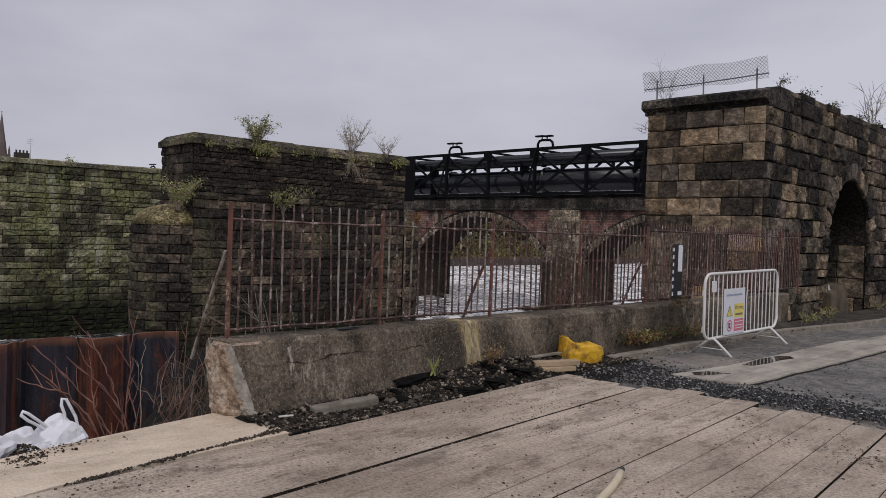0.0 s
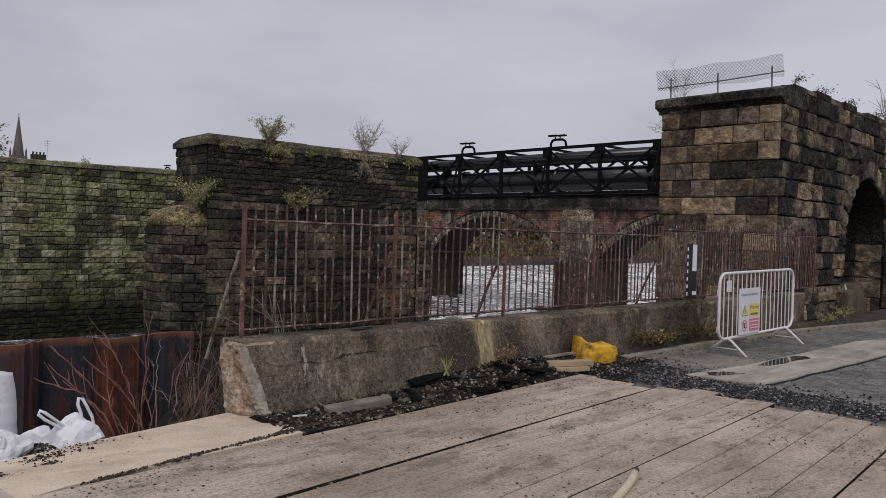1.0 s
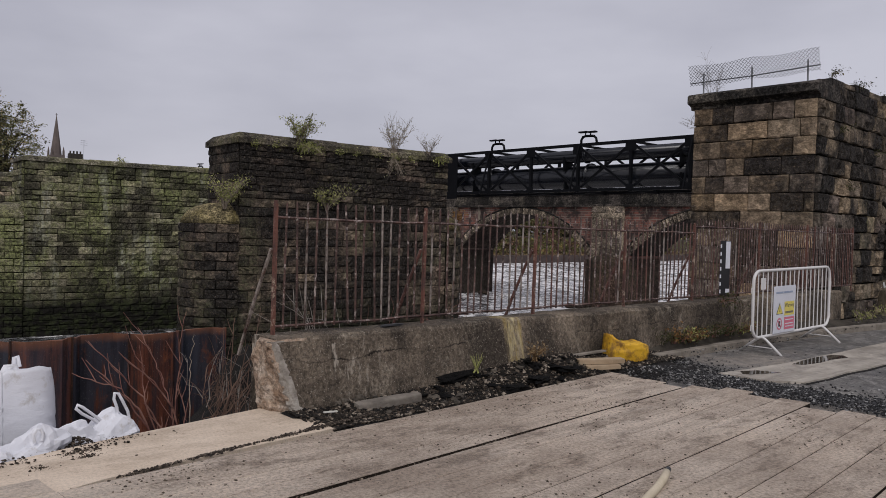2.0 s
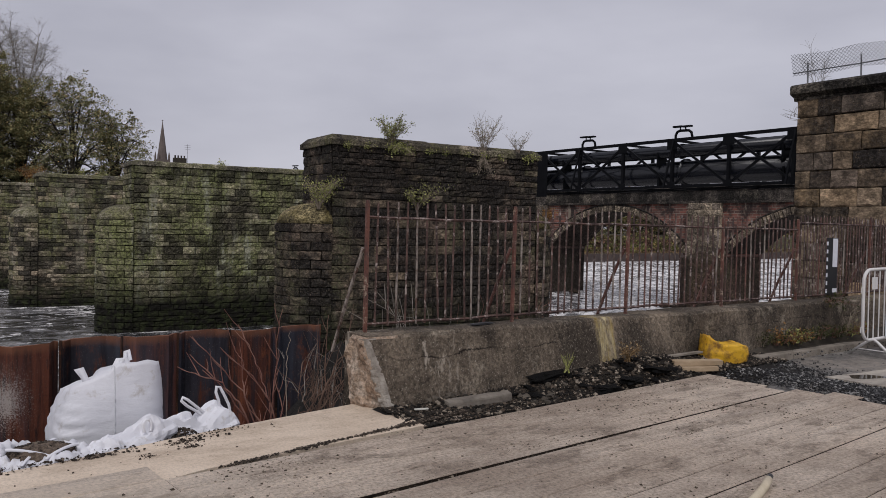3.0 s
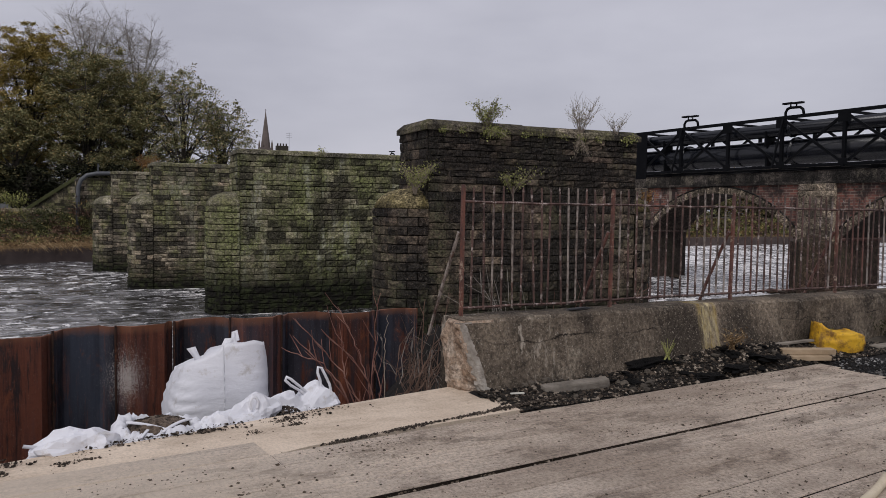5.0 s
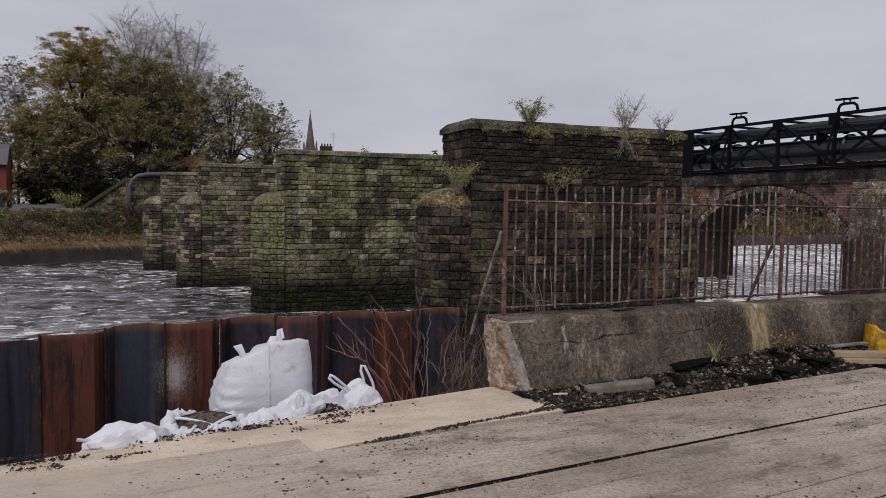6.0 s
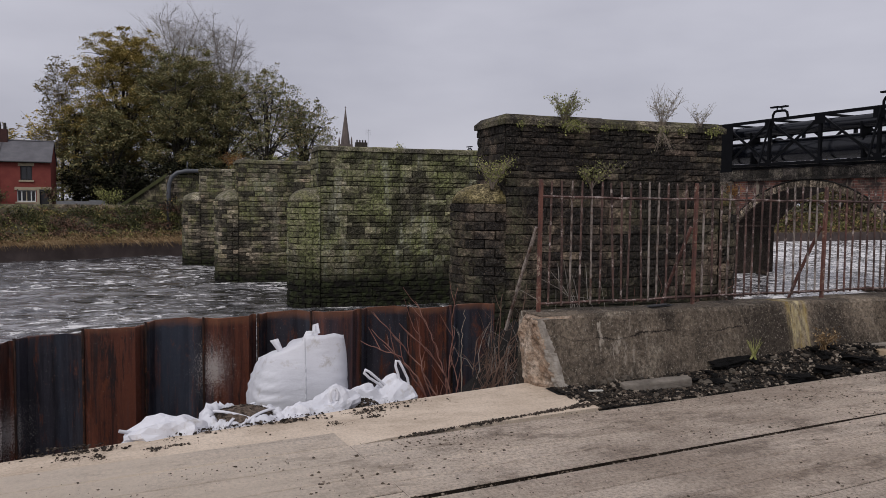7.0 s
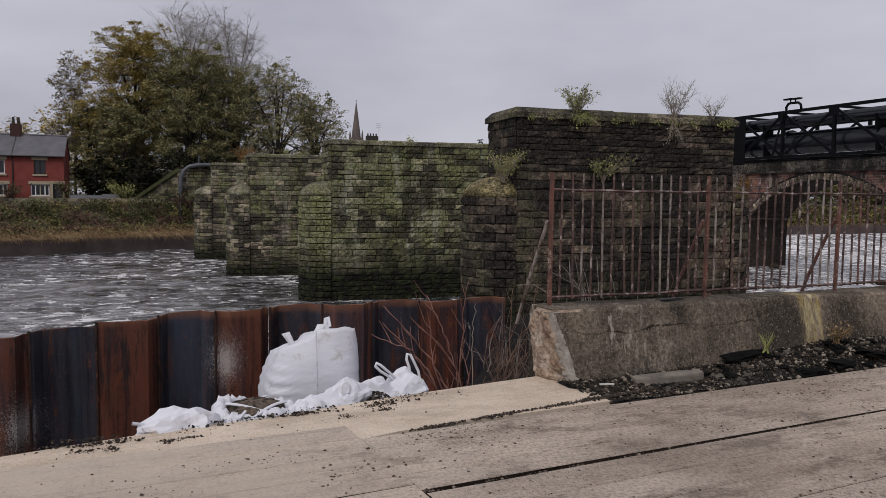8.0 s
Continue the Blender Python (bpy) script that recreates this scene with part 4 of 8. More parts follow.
def ground_mat(x, y, planks, length, seed, stagger=0.25, width=1.136, turn=0.0):
    """One bog mat: planks side by side; x, y is its near river-side corner."""
    r = random.Random(seed)
    p = thing("timber_mat", "dusty grey-brown timber ground mat of long planks", "ground mat", pose(x, y, 0, 0, 0, MAT_ANGLE + turn), "timber mats over the yard")
    w = width / planks
    for i in range(planks):
        l = length + r.uniform(-stagger, stagger * 0.4) - (0.3 if stagger > 0.1 and r.random() < 0.22 else 0.0)
        ga, gb = (0.005 if i == 0 else r.uniform(0.003, 0.0055)), (0.005 if i == planks - 1 else r.uniform(0.003, 0.0055))
        bm = bmesh.new()
        n = 9
        rows = []
        for j in range(n + 1):
            yy = l * j / n
            rows.append([bm.verts.new((xx, yy, zz + 0.004 * noise.noise((i * 5 + xx * 4, yy * 0.9, seed)))) for xx, zz in
                         ((i * w + ga, -0.06), (i * w + ga, 0.020), (i * w + ga + 0.003, 0.026), ((i + 1) * w - gb - 0.003, 0.026), ((i + 1) * w - gb, 0.020), ((i + 1) * w - gb, -0.06))])
        for a, b in zip(rows, rows[1:]):
            for k in range(5):
                bm.faces.new((a[k], a[k + 1], b[k + 1], b[k]))
        bm.faces.new(rows[0])
        bm.faces.new(rows[-1][::-1])
        o = part("plank", bm, MATWOOD, p)
        # Upright faces are near-black: the gaps' darkness is put into the colour.
        o.data.materials.append(GAPWOOD)
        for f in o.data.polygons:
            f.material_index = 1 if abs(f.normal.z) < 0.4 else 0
    return p


ground_mat(-4.56, 1.32, 4, 5.95, 40, width=0.925, turn=-0.36)
for i in range(6):
    ground_mat(-3.585 + i * 1.142, 1.39 + i * 0.07, 4, 6.0 + 0.08 * (i % 3), 41 + i)
for i in range(7):
    ground_mat(-4.10 + (i - 0.3) * 1.145, -4.65 + i * 0.07, 4, 5.968, 60 + i, 0.012)

# cream screed between the mats and the river
bm = bmesh.new()
prof = [(-5.70, 3.34), (-5.46, 1.85), (-5.24, 0.88), (-5.14, 0.04), (-4.98, -0.72), (-4.9, -3.0), (-4.6, -8.0), (-3.9, -8.0), (-4.1, -2.0), (-4.40, 0.8), (-4.63, 1.6), (-4.78, 3.34), (-5.28, 3.42)]
top = [bm.verts.new((x, y, 0.022)) for x, y in prof]
low = [bm.verts.new((x, y, -0.4)) for x, y in prof]
for k in range(len(prof)):
    bm.faces.new((low[k], low[(k + 1) % len(prof)], top[(k + 1) % len(prof)], top[k]))
bm.faces.new(top)
bmesh.ops.triangulate(bm, faces=[f for f in bm.faces if len(f.verts) > 4])
whole("concrete_strip", bm, CREAM, "smooth cream concrete strip beside the timber mats", "concrete strip", kind="structure")

# soil slope behind the strip, falling to the foot of the piles
bm = bmesh.new()
nx, ny = 30, 90
g = []
for j in range(ny + 1):
    y = -12 + 19.6 * j / ny
    row = []
    for i in range(nx + 1):
        x = -9.6 + 4.5 * i / nx
        drop = max(0.0, (-5.08 - 0.13 * y if y > -1.4 else -4.9) - x)
        row.append(bm.verts.new((x, y, -0.03 - (0.42 - 0.14 * min(1.0, max(0.0, (y - 1.9) / 0.8))) * drop + 0.07 * noise.noise((x * 1.7, y * 1.7, 2)) - 0.12 * max(0.0, y - 3.6) + 0.95 * math.exp(-((x + 8.0) ** 2 + (y - 4.3) ** 2) / 0.16))))
    g.append(row)
for j in range(ny):
    for i in range(nx):
        bm.faces.new((g[j][i], g[j][i + 1], g[j + 1][i + 1], g[j + 1][i]))
whole("soil_slope", bm, SOIL, "dark soil falling from the strip to the sheet piles", "soil", kind="structure", smooth=True)


# ---- sheet piles ----
def build_sheet_piles():
    p = thing("sheet_pile_wall", "interlocked rusty steel sheet piles with uneven tops", "sheet piling", kind="structure")
    r = random.Random(9)
    pitch, n = 0.637, 16
    joints = [Vector((-9.20, 4.703, 0))]
    for i in range(n):
        a = radians(11.0 if joints[-1].y < 1.6 else 1.0)
        joints.append(joints[-1] + Vector((math.sin(a), -math.cos(a), 0)) * (pitch if i < 5 else 0.63))
    joints.reverse()
    for i in range(n):
        y = joints[i].y
        d3 = joints[i + 1] - joints[i]
        outer = i % 2 == 1
        d = -0.24 if outer else 0.0
        e = -0.12
        topz = 0.215 - 0.045 * max(0.0, 0.2 - y) + r.uniform(-0.02, 0.02)
        line = [(e, 0.0), (e + (d - e) * 0.1, 0.045), (d, 0.13), (d, pitch - 0.14), (e + (d - e) * 0.1, pitch - 0.055), (e, pitch - 0.006)]
        bm = bmesh.new()
        q = []
        for zz in (-4.2, topz):
            q.append([bm.verts.new((dx, dy, zz + (0.012 * r.uniform(-1, 1) if zz > 0 else 0))) for dx, dy in line] + [bm.verts.new((dx - 0.016, dy, zz)) for dx, dy in line[::-1]])
        m = len(q[0])
        for k in range(m):
            bm.faces.new((q[0][k], q[0][(k + 1) % m], q[1][(k + 1) % m], q[1][k]))
        bm.faces.new(q[1])
        bm.faces.new(q[0][::-1])
        k = n - 1 - i
        mat = RUST_DARK if k % 2 == 0 else RUST_RED
        s = part("sheet_pile", bm, mat, p, "", False, pose(joints[i].x - e, y, 0, 0, 0, math.degrees(math.atan2(-d3.x, d3.y))))
        part("interlock", tube([(e + 0.012, 0.0, -4.2), (e + 0.012, 0.0, topz + 0.01)], 0.013, 6), RUST_EDGE, s)
    return p


build_sheet_piles()
# ---- the iron fence on the wall ----
FX = -5.66


def build_fence():
    p = thing("iron_fence", "rusty iron railing with flaking paint on the concrete wall", "fence")
    r = random.Random(17)
    posts = [3.31, 4.98, 6.66, 8.46, 10.2, 12.3, 14.2, 15.4, 16.45]
    for k, y in enumerate(posts):
        tilt = r.uniform(-0.01, 0.02)
        h = 1.76 if k < 5 else 1.84
        bm = beam((FX, y, 0.58), (FX, y + tilt, h - 0.02), 0.029, 0.029)
        add_box(bm, FX - 0.014, FX + 0.014, y + tilt - 0.014, y + tilt + 0.014, h - 0.03, h + 0.01, 0.006)
        part("post", bm, RUST_POST, p)
        if k < 6:
            part("stay", tube([(FX - 0.02, y - 0.02, 1.36), (FX - 0.24, y - 0.06, 0.86), (FX - 0.40, y - 0.10, 0.42)], 0.017, 6), RUST_RED_BAR if k else PALE_IRON, p, "bent rusty stay")
    for k, (a, b) in enumerate(zip(posts, posts[1:])):
        dense = k >= 4
        n = round((b - a) / (0.086 if dense else 0.105))
        lo, hi = (0.70, 1.62) if not dense else (0.70, 1.72)
        for z in (lo, hi):
            pts = [(FX + 0.006 * r.uniform(-1, 1), a + (b - a) * j / 6, z + 0.006 * r.uniform(-1, 1)) for j in range(7)]
            part("rail", tube(pts, [0.0125] * 7, 4), RUST_FENCE, p)
        for i in range(1, n):
            y = a + (b - a) * i / n + r.uniform(-0.006, 0.006)
            h = (1.765 if not dense else 1.83) + r.uniform(-0.012, 0.012)
            dx, dy = r.uniform(-0.012, 0.012), r.uniform(-0.014, 0.014)
            if not dense and r.random() < 0.05:
                dy *= 3
            me = tube([(FX + dx, y + dy, lo - 0.02), (FX, y, hi), (FX - dx * 0.3, y - dy * 0.2, h - 0.03), (FX - dx * 0.3, y - dy * 0.2, h)], [0.0102, 0.0102, 0.0102, 0.006], 6)
            u = r.random()
            part("bar", me, PALE_IRON if u < 0.2 else RUST_RED_BAR if u < 0.3 else RUST_FENCE, p)
    return p


PALE_IRON = make_rust("flaking_white_iron", (0.06, 0.038, 0.03), (0.30, 0.26, 0.23), (0.10, 0.05, 0.035), False, 3.5, 0.5)
RUST_RED_BAR = make_rust("red_brown_iron", (0.075, 0.036, 0.030), (0.15, 0.07, 0.055), (0.26, 0.18, 0.15), False, 3.0, 0.6)
build_fence()

# ---- black pipe bridge ----
PY = 28.75


def build_pipe_bridge():
    p = thing("pipe_bridge", "black steel truss carrying two black pipes over the river", "pipe bridge")
    z0, z1 = 3.62, 5.72
    xs = [-7.6 - 2.87 * i for i in range(21)]
    for yy in (PY, PY + 2.2):
        for z, w in ((z0, 0.13), (z1, 0.13)):
            part("chord", beam((xs[0], yy, z), (xs[-1], yy, z), 0.16, w), BLACK_STEEL, p)
        for i, x in enumerate(xs):
            part("upright", beam((x, yy, z0), (x, yy, z1), 0.13, 0.13), BLACK_STEEL, p)
            part("gusset", box(x - 0.27, x + 0.27, yy - 0.075, yy - 0.055, z1 - 0.42, z1 + 0.02), BLACK_STEEL, p)
            part("gusset", box(x - 0.2, x + 0.2, yy - 0.075, yy - 0.055, z0 - 0.05, z0 + 0.22), BLACK_STEEL, p)
        for i, (a, b) in enumerate(zip(xs, xs[1:])):
            part("brace", beam((b + 0.15, yy - 0.03, z1 - 0.15), (a - 0.15, yy - 0.03, z0 + 0.15), 0.08, 0.10), BLACK_STEEL, p)
            if i % 3 != 2:
                part("brace", beam((a - 0.15, yy + 0.05, z1 - 0.15), (b + 0.15, yy + 0.05, z0 + 0.15), 0.08, 0.10), BLACK_STEEL, p)
    for x in xs:
        part("cross_beam", beam((x, PY - 0.1, z0 - 0.04), (x, PY + 2.3, z0 - 0.04), 0.12, 0.12), BLACK_STEEL, p)
        part("cross_beam", beam((x, PY, z1), (x, PY + 2.2, z1), 0.1, 0.1), BLACK_STEEL, p)
    for i, x in enumerate(xs):
        if i % 2 == 1:
            part("outrigger", beam((x + 0.1, PY - 0.1, z1 - 0.05), (x + 0.1, PY - 0.75, z0 - 0.1), 0.07, 0.07), BLACK_STEEL, p, "sloping outrigger strut")
    for name, yy, zz, rad in (("lower_pipe", PY + 1.1, 4.32, 0.54), ("upper_pipe", PY + 0.75, 5.28, 0.29)):
        pipe = part(name, tube([(xs[0] + 2, yy, zz), (xs[-1] - 2, yy, zz)], rad, 28), PIPE_BLACK, p, "", True)
        for k in range(9):
            x = xs[0] - 2 - k * 6.2
            bm = tube([(x - 0.05, yy, zz), (x + 0.05, yy, zz)], rad * 1.2, 28)
            part("flange", bm, PIPE_BLACK, pipe, "", True)
            part("saddle", box(x - 1.2, x - 1.1, yy - rad * 1.05, yy + rad * 1.05, z0 + 0.05 if name == "lower_pipe" else zz - rad - 0.4, zz), BLACK_STEEL, pipe)
    for x in (-21.7, -27.5, -62.5):
        lift = 0.0 if x > -50 else 0.35
        bend = [(x - 0.42, PY + 0.4, z1 - 0.2), (x - 0.42, PY + 0.4, z1 + 0.28 + lift), (x - 0.33, PY + 0.4, z1 + 0.42 + lift), (x - 0.18, PY + 0.4, z1 + 0.46 + lift), (x + 0.28, PY + 0.4, z1 + 0.44 + lift), (x + 0.42, PY + 0.4, z1 + 0.34 + lift), (x + 0.48, PY + 0.4, z1 + 0.1 + lift * 0.3)]
        v = part("vent_bend", tube(bend, 0.06, 10), BLACK_STEEL, p, "bent vent pipe above the truss", True)
        for dx, dz in ((-0.30, 0.66), (0.18, 0.64)):
            part("lamp_head", box(x + dx - 0.24, x + dx + 0.24, PY + 0.3, PY + 0.5, z1 + dz - 0.045 + lift, z1 + dz + 0.03 + lift, 0.01), BLACK_STEEL, v)
            part("lamp_stem", tube([(x + dx * 0.6, PY + 0.4, z1 + 0.44 + lift), (x + dx * 0.6, PY + 0.4, z1 + dz - 0.03 + lift)], 0.03, 6), BLACK_STEEL, v)
    part("end_plate", box(-31.2, -30.0, PY - 0.09, PY - 0.06, z0 - 0.3, z1 + 0.05), BLACK_STEEL, p, "black steel end plate")
    for x in (-8.2, -64.5):
        part("bearing", box(x - 0.8, x + 0.8, PY - 0.4, PY + 2.6, -4.2 if x < -60 else -0.1, z0 - 0.14, 0.03), STONE_FAR_PIER, p, "stone bearing under the truss end")
    return p


GREY_STEEL = plain("grey_galvanised_steel", (0.20, 0.205, 0.215), (0.28, 0.285, 0.295), 4, 50, 0.5, 0.3, 0.1)
build_pipe_bridge()

# ---- the arched road bridge beyond ----
BY, BT = 38.8, 3.5


def make_brick():
    k = Mat("old_red_brickwork")
    mp = k.n.new("ShaderNodeMapping")
    mp.inputs["Rotation"].default_value = (radians(90), 0, 0)
    k.l.new(k.pos, mp.inputs["Vector"])
    b = k.n.new("ShaderNodeTexBrick")
    b.inputs["Scale"].default_value = 1.0
    b.inputs["Brick Width"].default_value, b.inputs["Row Height"].default_value, b.inputs["Mortar Size"].default_value = 0.46, 0.15, 0.016
    b.inputs["Color1"].default_value, b.inputs["Color2"].default_value, b.inputs["Mortar"].default_value = (0.27, 0.105, 0.078, 1), (0.10, 0.06, 0.053, 1), (0.26, 0.215, 0.175, 1)
    k.l.new(mp.outputs["Vector"], b.inputs["Vector"])
    c = k.mix(k.ramp(k.noise(0.8, 6, 0.7), [(0.47, 0.0), (0.60, 0.9)]), b.outputs["Color"], (0.022, 0.019, 0.018))
    c = k.mix(k.ramp(k.noise(1.8, 5, 0.7, (1, 1, 0.3), (3, 2, 1)), [(0.55, 0.0), (0.63, 0.8)]), c, (0.30, 0.25, 0.195))
    k.set(c, 0.9, 0, 0.3)
    k.bump(b.outputs["Fac"], 0.5, -0.02)
    return k.m


BRICK = make_brick()
# Wet stone at the river; its near-black also paints shade on the vaults.
WET_SHADED_STONE = masonry_mat("wet_shaded_stone", [(0.055, 0.037, 0.029), (0.07, 0.046, 0.035), (0.042, 0.032, 0.027)], (0.012, 0.011, 0.009), (0.05, 0.055, 0.03), 0.45, 0.7, 0.5, 0.8)


STONE_PALE = masonry_mat("pale_buff_stone", [(0.20, 0.165, 0.125), (0.26, 0.215, 0.16), (0.16, 0.132, 0.105), (0.28, 0.23, 0.17)], (0.03, 0.026, 0.022), (0.10, 0.10, 0.06), 0.48, 0.64, 0.62, 0.82, gain=0.95)


def build_arch_bridge():
    p = thing("arch_bridge", "old road bridge of red brick and stone with segmental arches", "arch bridge", pose(0, BY, 0))
    r = random.Random(31)
    crowns = [-62.9, -48.6, -34.3, -20.0]
    half, spring, crown, deck = 5.75, 0.25, 2.84, 3.3
    rise = crown - spring
    rad = (half * half + rise * rise) / (2 * rise)
    a0 = math.asin(half / rad)
    blocks = block_set("voussoir", STONE_PALE, 6)
    for cx in crowns:
        arc = [(cx + rad * math.sin(a), crown - rad + rad * math.cos(a)) for a in (-a0 + 2 * a0 * k / 28 for k in range(29))]
        for yy in (0.0, BT):
            bm = bmesh.new()
            lo = [bm.verts.new((x, yy, z)) for x, z in arc]
            hi = [bm.verts.new((x, yy, deck)) for x, z in arc]
            for k in range(28):
                bm.faces.new((lo[k], lo[k + 1], hi[k + 1], hi[k]))
            part("spandrel", bm, BRICK, p)
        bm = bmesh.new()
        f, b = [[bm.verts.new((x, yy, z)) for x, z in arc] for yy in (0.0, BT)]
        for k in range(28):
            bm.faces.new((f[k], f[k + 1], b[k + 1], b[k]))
        # The shade under the arch is put into the vault's colour.
        part("vault", bm, WET_SHADED_STONE, p, "stone vault with shade painted into its dark colour", True)
        n = 56
        for k in range(n):
            a = -a0 + 2 * a0 * (k + 0.5) / n
            d = 0.40 * r.uniform(0.94, 1.06)
            m = Matrix.Translation((cx + (rad + d / 2) * math.sin(a), 0, crown - rad + (rad + d / 2) * math.cos(a))) @ pose(0, 0, 0, 0, math.degrees(a), 0)
            piece("voussoir", r.choice(blocks), p, m @ Matrix.Diagonal((2 * rad * a0 / n - 0.05, 0.12, d, 1)))
        hood = [(cx + (rad + 0.46) * math.sin(a), -0.06, crown - rad + (rad + 0.46) * math.cos(a)) for a in (-a0 + 2 * a0 * k / 28 for k in range(29))]
        part("hood_mould", tube(hood, 0.055, 6), COPING_DARK, p)
    for i, cx in enumerate([-70.05, -55.75, -41.45, -27.15, -12.85]):
        w = 7.15 - half
        part("pier_wall", box(cx - w, cx + w, 0.02, BT, -4.2, 0.2), WET_SHADED_STONE, p)
        part("pier_head", box(cx - w - 0.1, cx + w + 0.1, 0.004, BT - 0.004, 0.2, deck), BRICK, p)
        part("pilaster", box(cx - 1.1, cx + 1.1, -0.25, 0.02, -0.1, deck, 0.03), STONE_PALE, p, "stone pilaster")
        rr = random.Random(50 + i)
        lay_face(p, blocks, pose(cx - 1.1, -0.25, 0), face_cells(2.2, 0.0, deck, 0.36, 0.45, 0.8, rr), 0.05, 0.03, rr, "pilaster_stone")
        bm = bmesh.new()
        q = [[bm.verts.new(v) for v in ((cx - 1.45, 0.1, z), (cx - 1.3, -0.5, z), (cx, -1.5, z), (cx + 1.3, -0.5, z), (cx + 1.45, 0.1, z))] for z in (-4.2, 0.05)]
        tip = bm.verts.new((cx, -0.2, 0.5))
        for k in range(4):
            bm.faces.new((q[0][k], q[0][k + 1], q[1][k + 1], q[1][k]))
            bm.faces.new((q[1][k], q[1][k + 1], tip))
        bm.faces.new((q[1][4], q[1][0], tip))
        part("cutwater", bm, WET_SHADED_STONE, p, "dark wet stone cutwater")
    rocks = random.Random(71)
    for cx in (-55.75, -41.45, -27.15):
        for k in range(12):
            s = rocks.uniform(0.2, 0.55)
            lo = bmesh.new()
            bmesh.ops.create_icosphere(lo, subdivisions=2, radius=s)
            for v in lo.verts:
                v.co = Vector((v.co.x * 1.4, v.co.y, v.co.z * 0.6)) * (1 + 0.5 * noise.noise(v.co * 3 + Vector((k, cx, 0))))
            part("footing_stone", lo, WET_SHADED_STONE, p, "", False, pose(cx + rocks.uniform(-2.0, 3.6), rocks.uniform(-2.6, 1.0), -2.85))
    part("string_course", box(-72, -5, -0.16, 0.05, deck, deck + 0.14, 0.02), COPING_DARK, p)
    for i in range(60):
        x = -72 + i * 1.12
        part("parapet_stone", box(x, x + 1.105, -0.06, 0.42, deck + 0.14, 4.06, 0.02), COPING_DARK, p)
    for i in range(40):
        x = -72 + i * 1.68
        part("coping_stone", box(x, x + 1.665, -0.14, 0.5, 4.06, 4.26, 0.03), COPING_DARK, p)
    part("deck", box(-72, -5, 0.42, BT - 0.42, deck - 0.1, deck + 0.1), ASPHALT, p)
    part("far_parapet", box(-72, -5, BT - 0.42, BT + 0.05, deck - 0.1, 4.2), STONE_FAR_PIER, p)
    return p


build_arch_bridge()
# ---- small rocks, joined by the thousand ----
def scatter(name, material, spots, label, category, r, flat=0.7):
    """Low, angular stones as one object: spots of (x, y, z, size)."""
    base = [(1, 0, 0), (-1, 0, 0), (0, 1, 0), (0, -1, 0), (0, 0, 1), (0, 0, -1)]
    tri = [(0, 2, 4), (2, 1, 4), (1, 3, 4), (3, 0, 4), (2, 0, 5), (1, 2, 5), (3, 1, 5), (0, 3, 5)]
    vs, fs = [], []
    for x, y, z, s in spots:
        rot = Euler((r.uniform(-0.6, 0.6), r.uniform(-0.6, 0.6), r.uniform(0, 6.3))).to_matrix()
        k = len(vs)
        for v in base:
            q = rot @ (Vector(v) * s * r.uniform(0.55, 1.25))
            vs.append((x + q.x, y + q.y, z + q.z * flat))
        fs += [(a + k, b + k, c + k) for a, b, c in tri]
    me = bpy.data.meshes.new(name)
    me.from_pydata(vs, [], fs)
    me.materials.append(material)
    return tagged(new(name, me), label, category, kind="stuff")


def island_mat(name, stops, rough=0.75, fine=60):
    k = Mat(name)
    c = k.ramp(k.island(), stops)
    c = k.mix(k.math("MULTIPLY", k.noise(fine, 4, 0.7), 0.55), c, (0.02, 0.018, 0.015))
    k.set(c, rough, 0, 0.18)
    k.bump(k.noise(fine, 4, 0.7), 0.4, 0.008)
    return k.m


CHIPS = island_mat("grey_black_chippings", [(0.0, (0.004, 0.0042, 0.005)), (0.62, (0.016, 0.016, 0.018)), (0.86, (0.11, 0.11, 0.113)), (1.0, (0.50, 0.49, 0.47))], 0.45)
DEBRIS = island_mat("brown_black_debris", [(0.0, (0.003, 0.0028, 0.0026)), (0.50, (0.017, 0.0135, 0.0105)), (0.80, (0.085, 0.062, 0.044)), (1.0, (0.42, 0.355, 0.28))], 0.7)
CLOD = island_mat("dry_mud_clods", [(0.0, (0.07, 0.052, 0.038)), (0.6, (0.16, 0.124, 0.092)), (1.0, (0.40, 0.335, 0.265))], 0.95)


SPILL = island_mat("brown_spilt_soil", [(0.0, (0.018, 0.014, 0.011)), (0.7, (0.06, 0.046, 0.036)), (1.0, (0.20, 0.16, 0.125))], 0.95)


def heap_z(x, y):
    """The rubble against the foot of the wall."""
    a = min(max((-4.88 - x) / 0.42, 0), 1)
    return 0.01 + a * (0.03 + 0.17 * math.exp(-((y - 6.5) / 1.5) ** 2)) + 0.02 * noise.noise((x * 4, y * 4, 0))


def build_heap():
    bm = bmesh.new()
    nx, ny = 14, 92
    g = [[bm.verts.new((-5.42 + 0.9 * i / nx, 3.25 + 5.2 * j / ny, heap_z(-5.42 + 0.9 * i / nx, 3.25 + 5.2 * j / ny) - 0.015 - (0.05 if i == nx else 0))) for i in range(nx + 1)] for j in range(ny + 1)]
    for j in range(ny):
        for i in range(nx):
            bm.faces.new((g[j][i], g[j][i + 1], g[j + 1][i + 1], g[j + 1][i]))
    whole("rubble_bed", bm, SOIL, "black broken soil against the concrete wall", "soil", kind="structure", smooth=True)


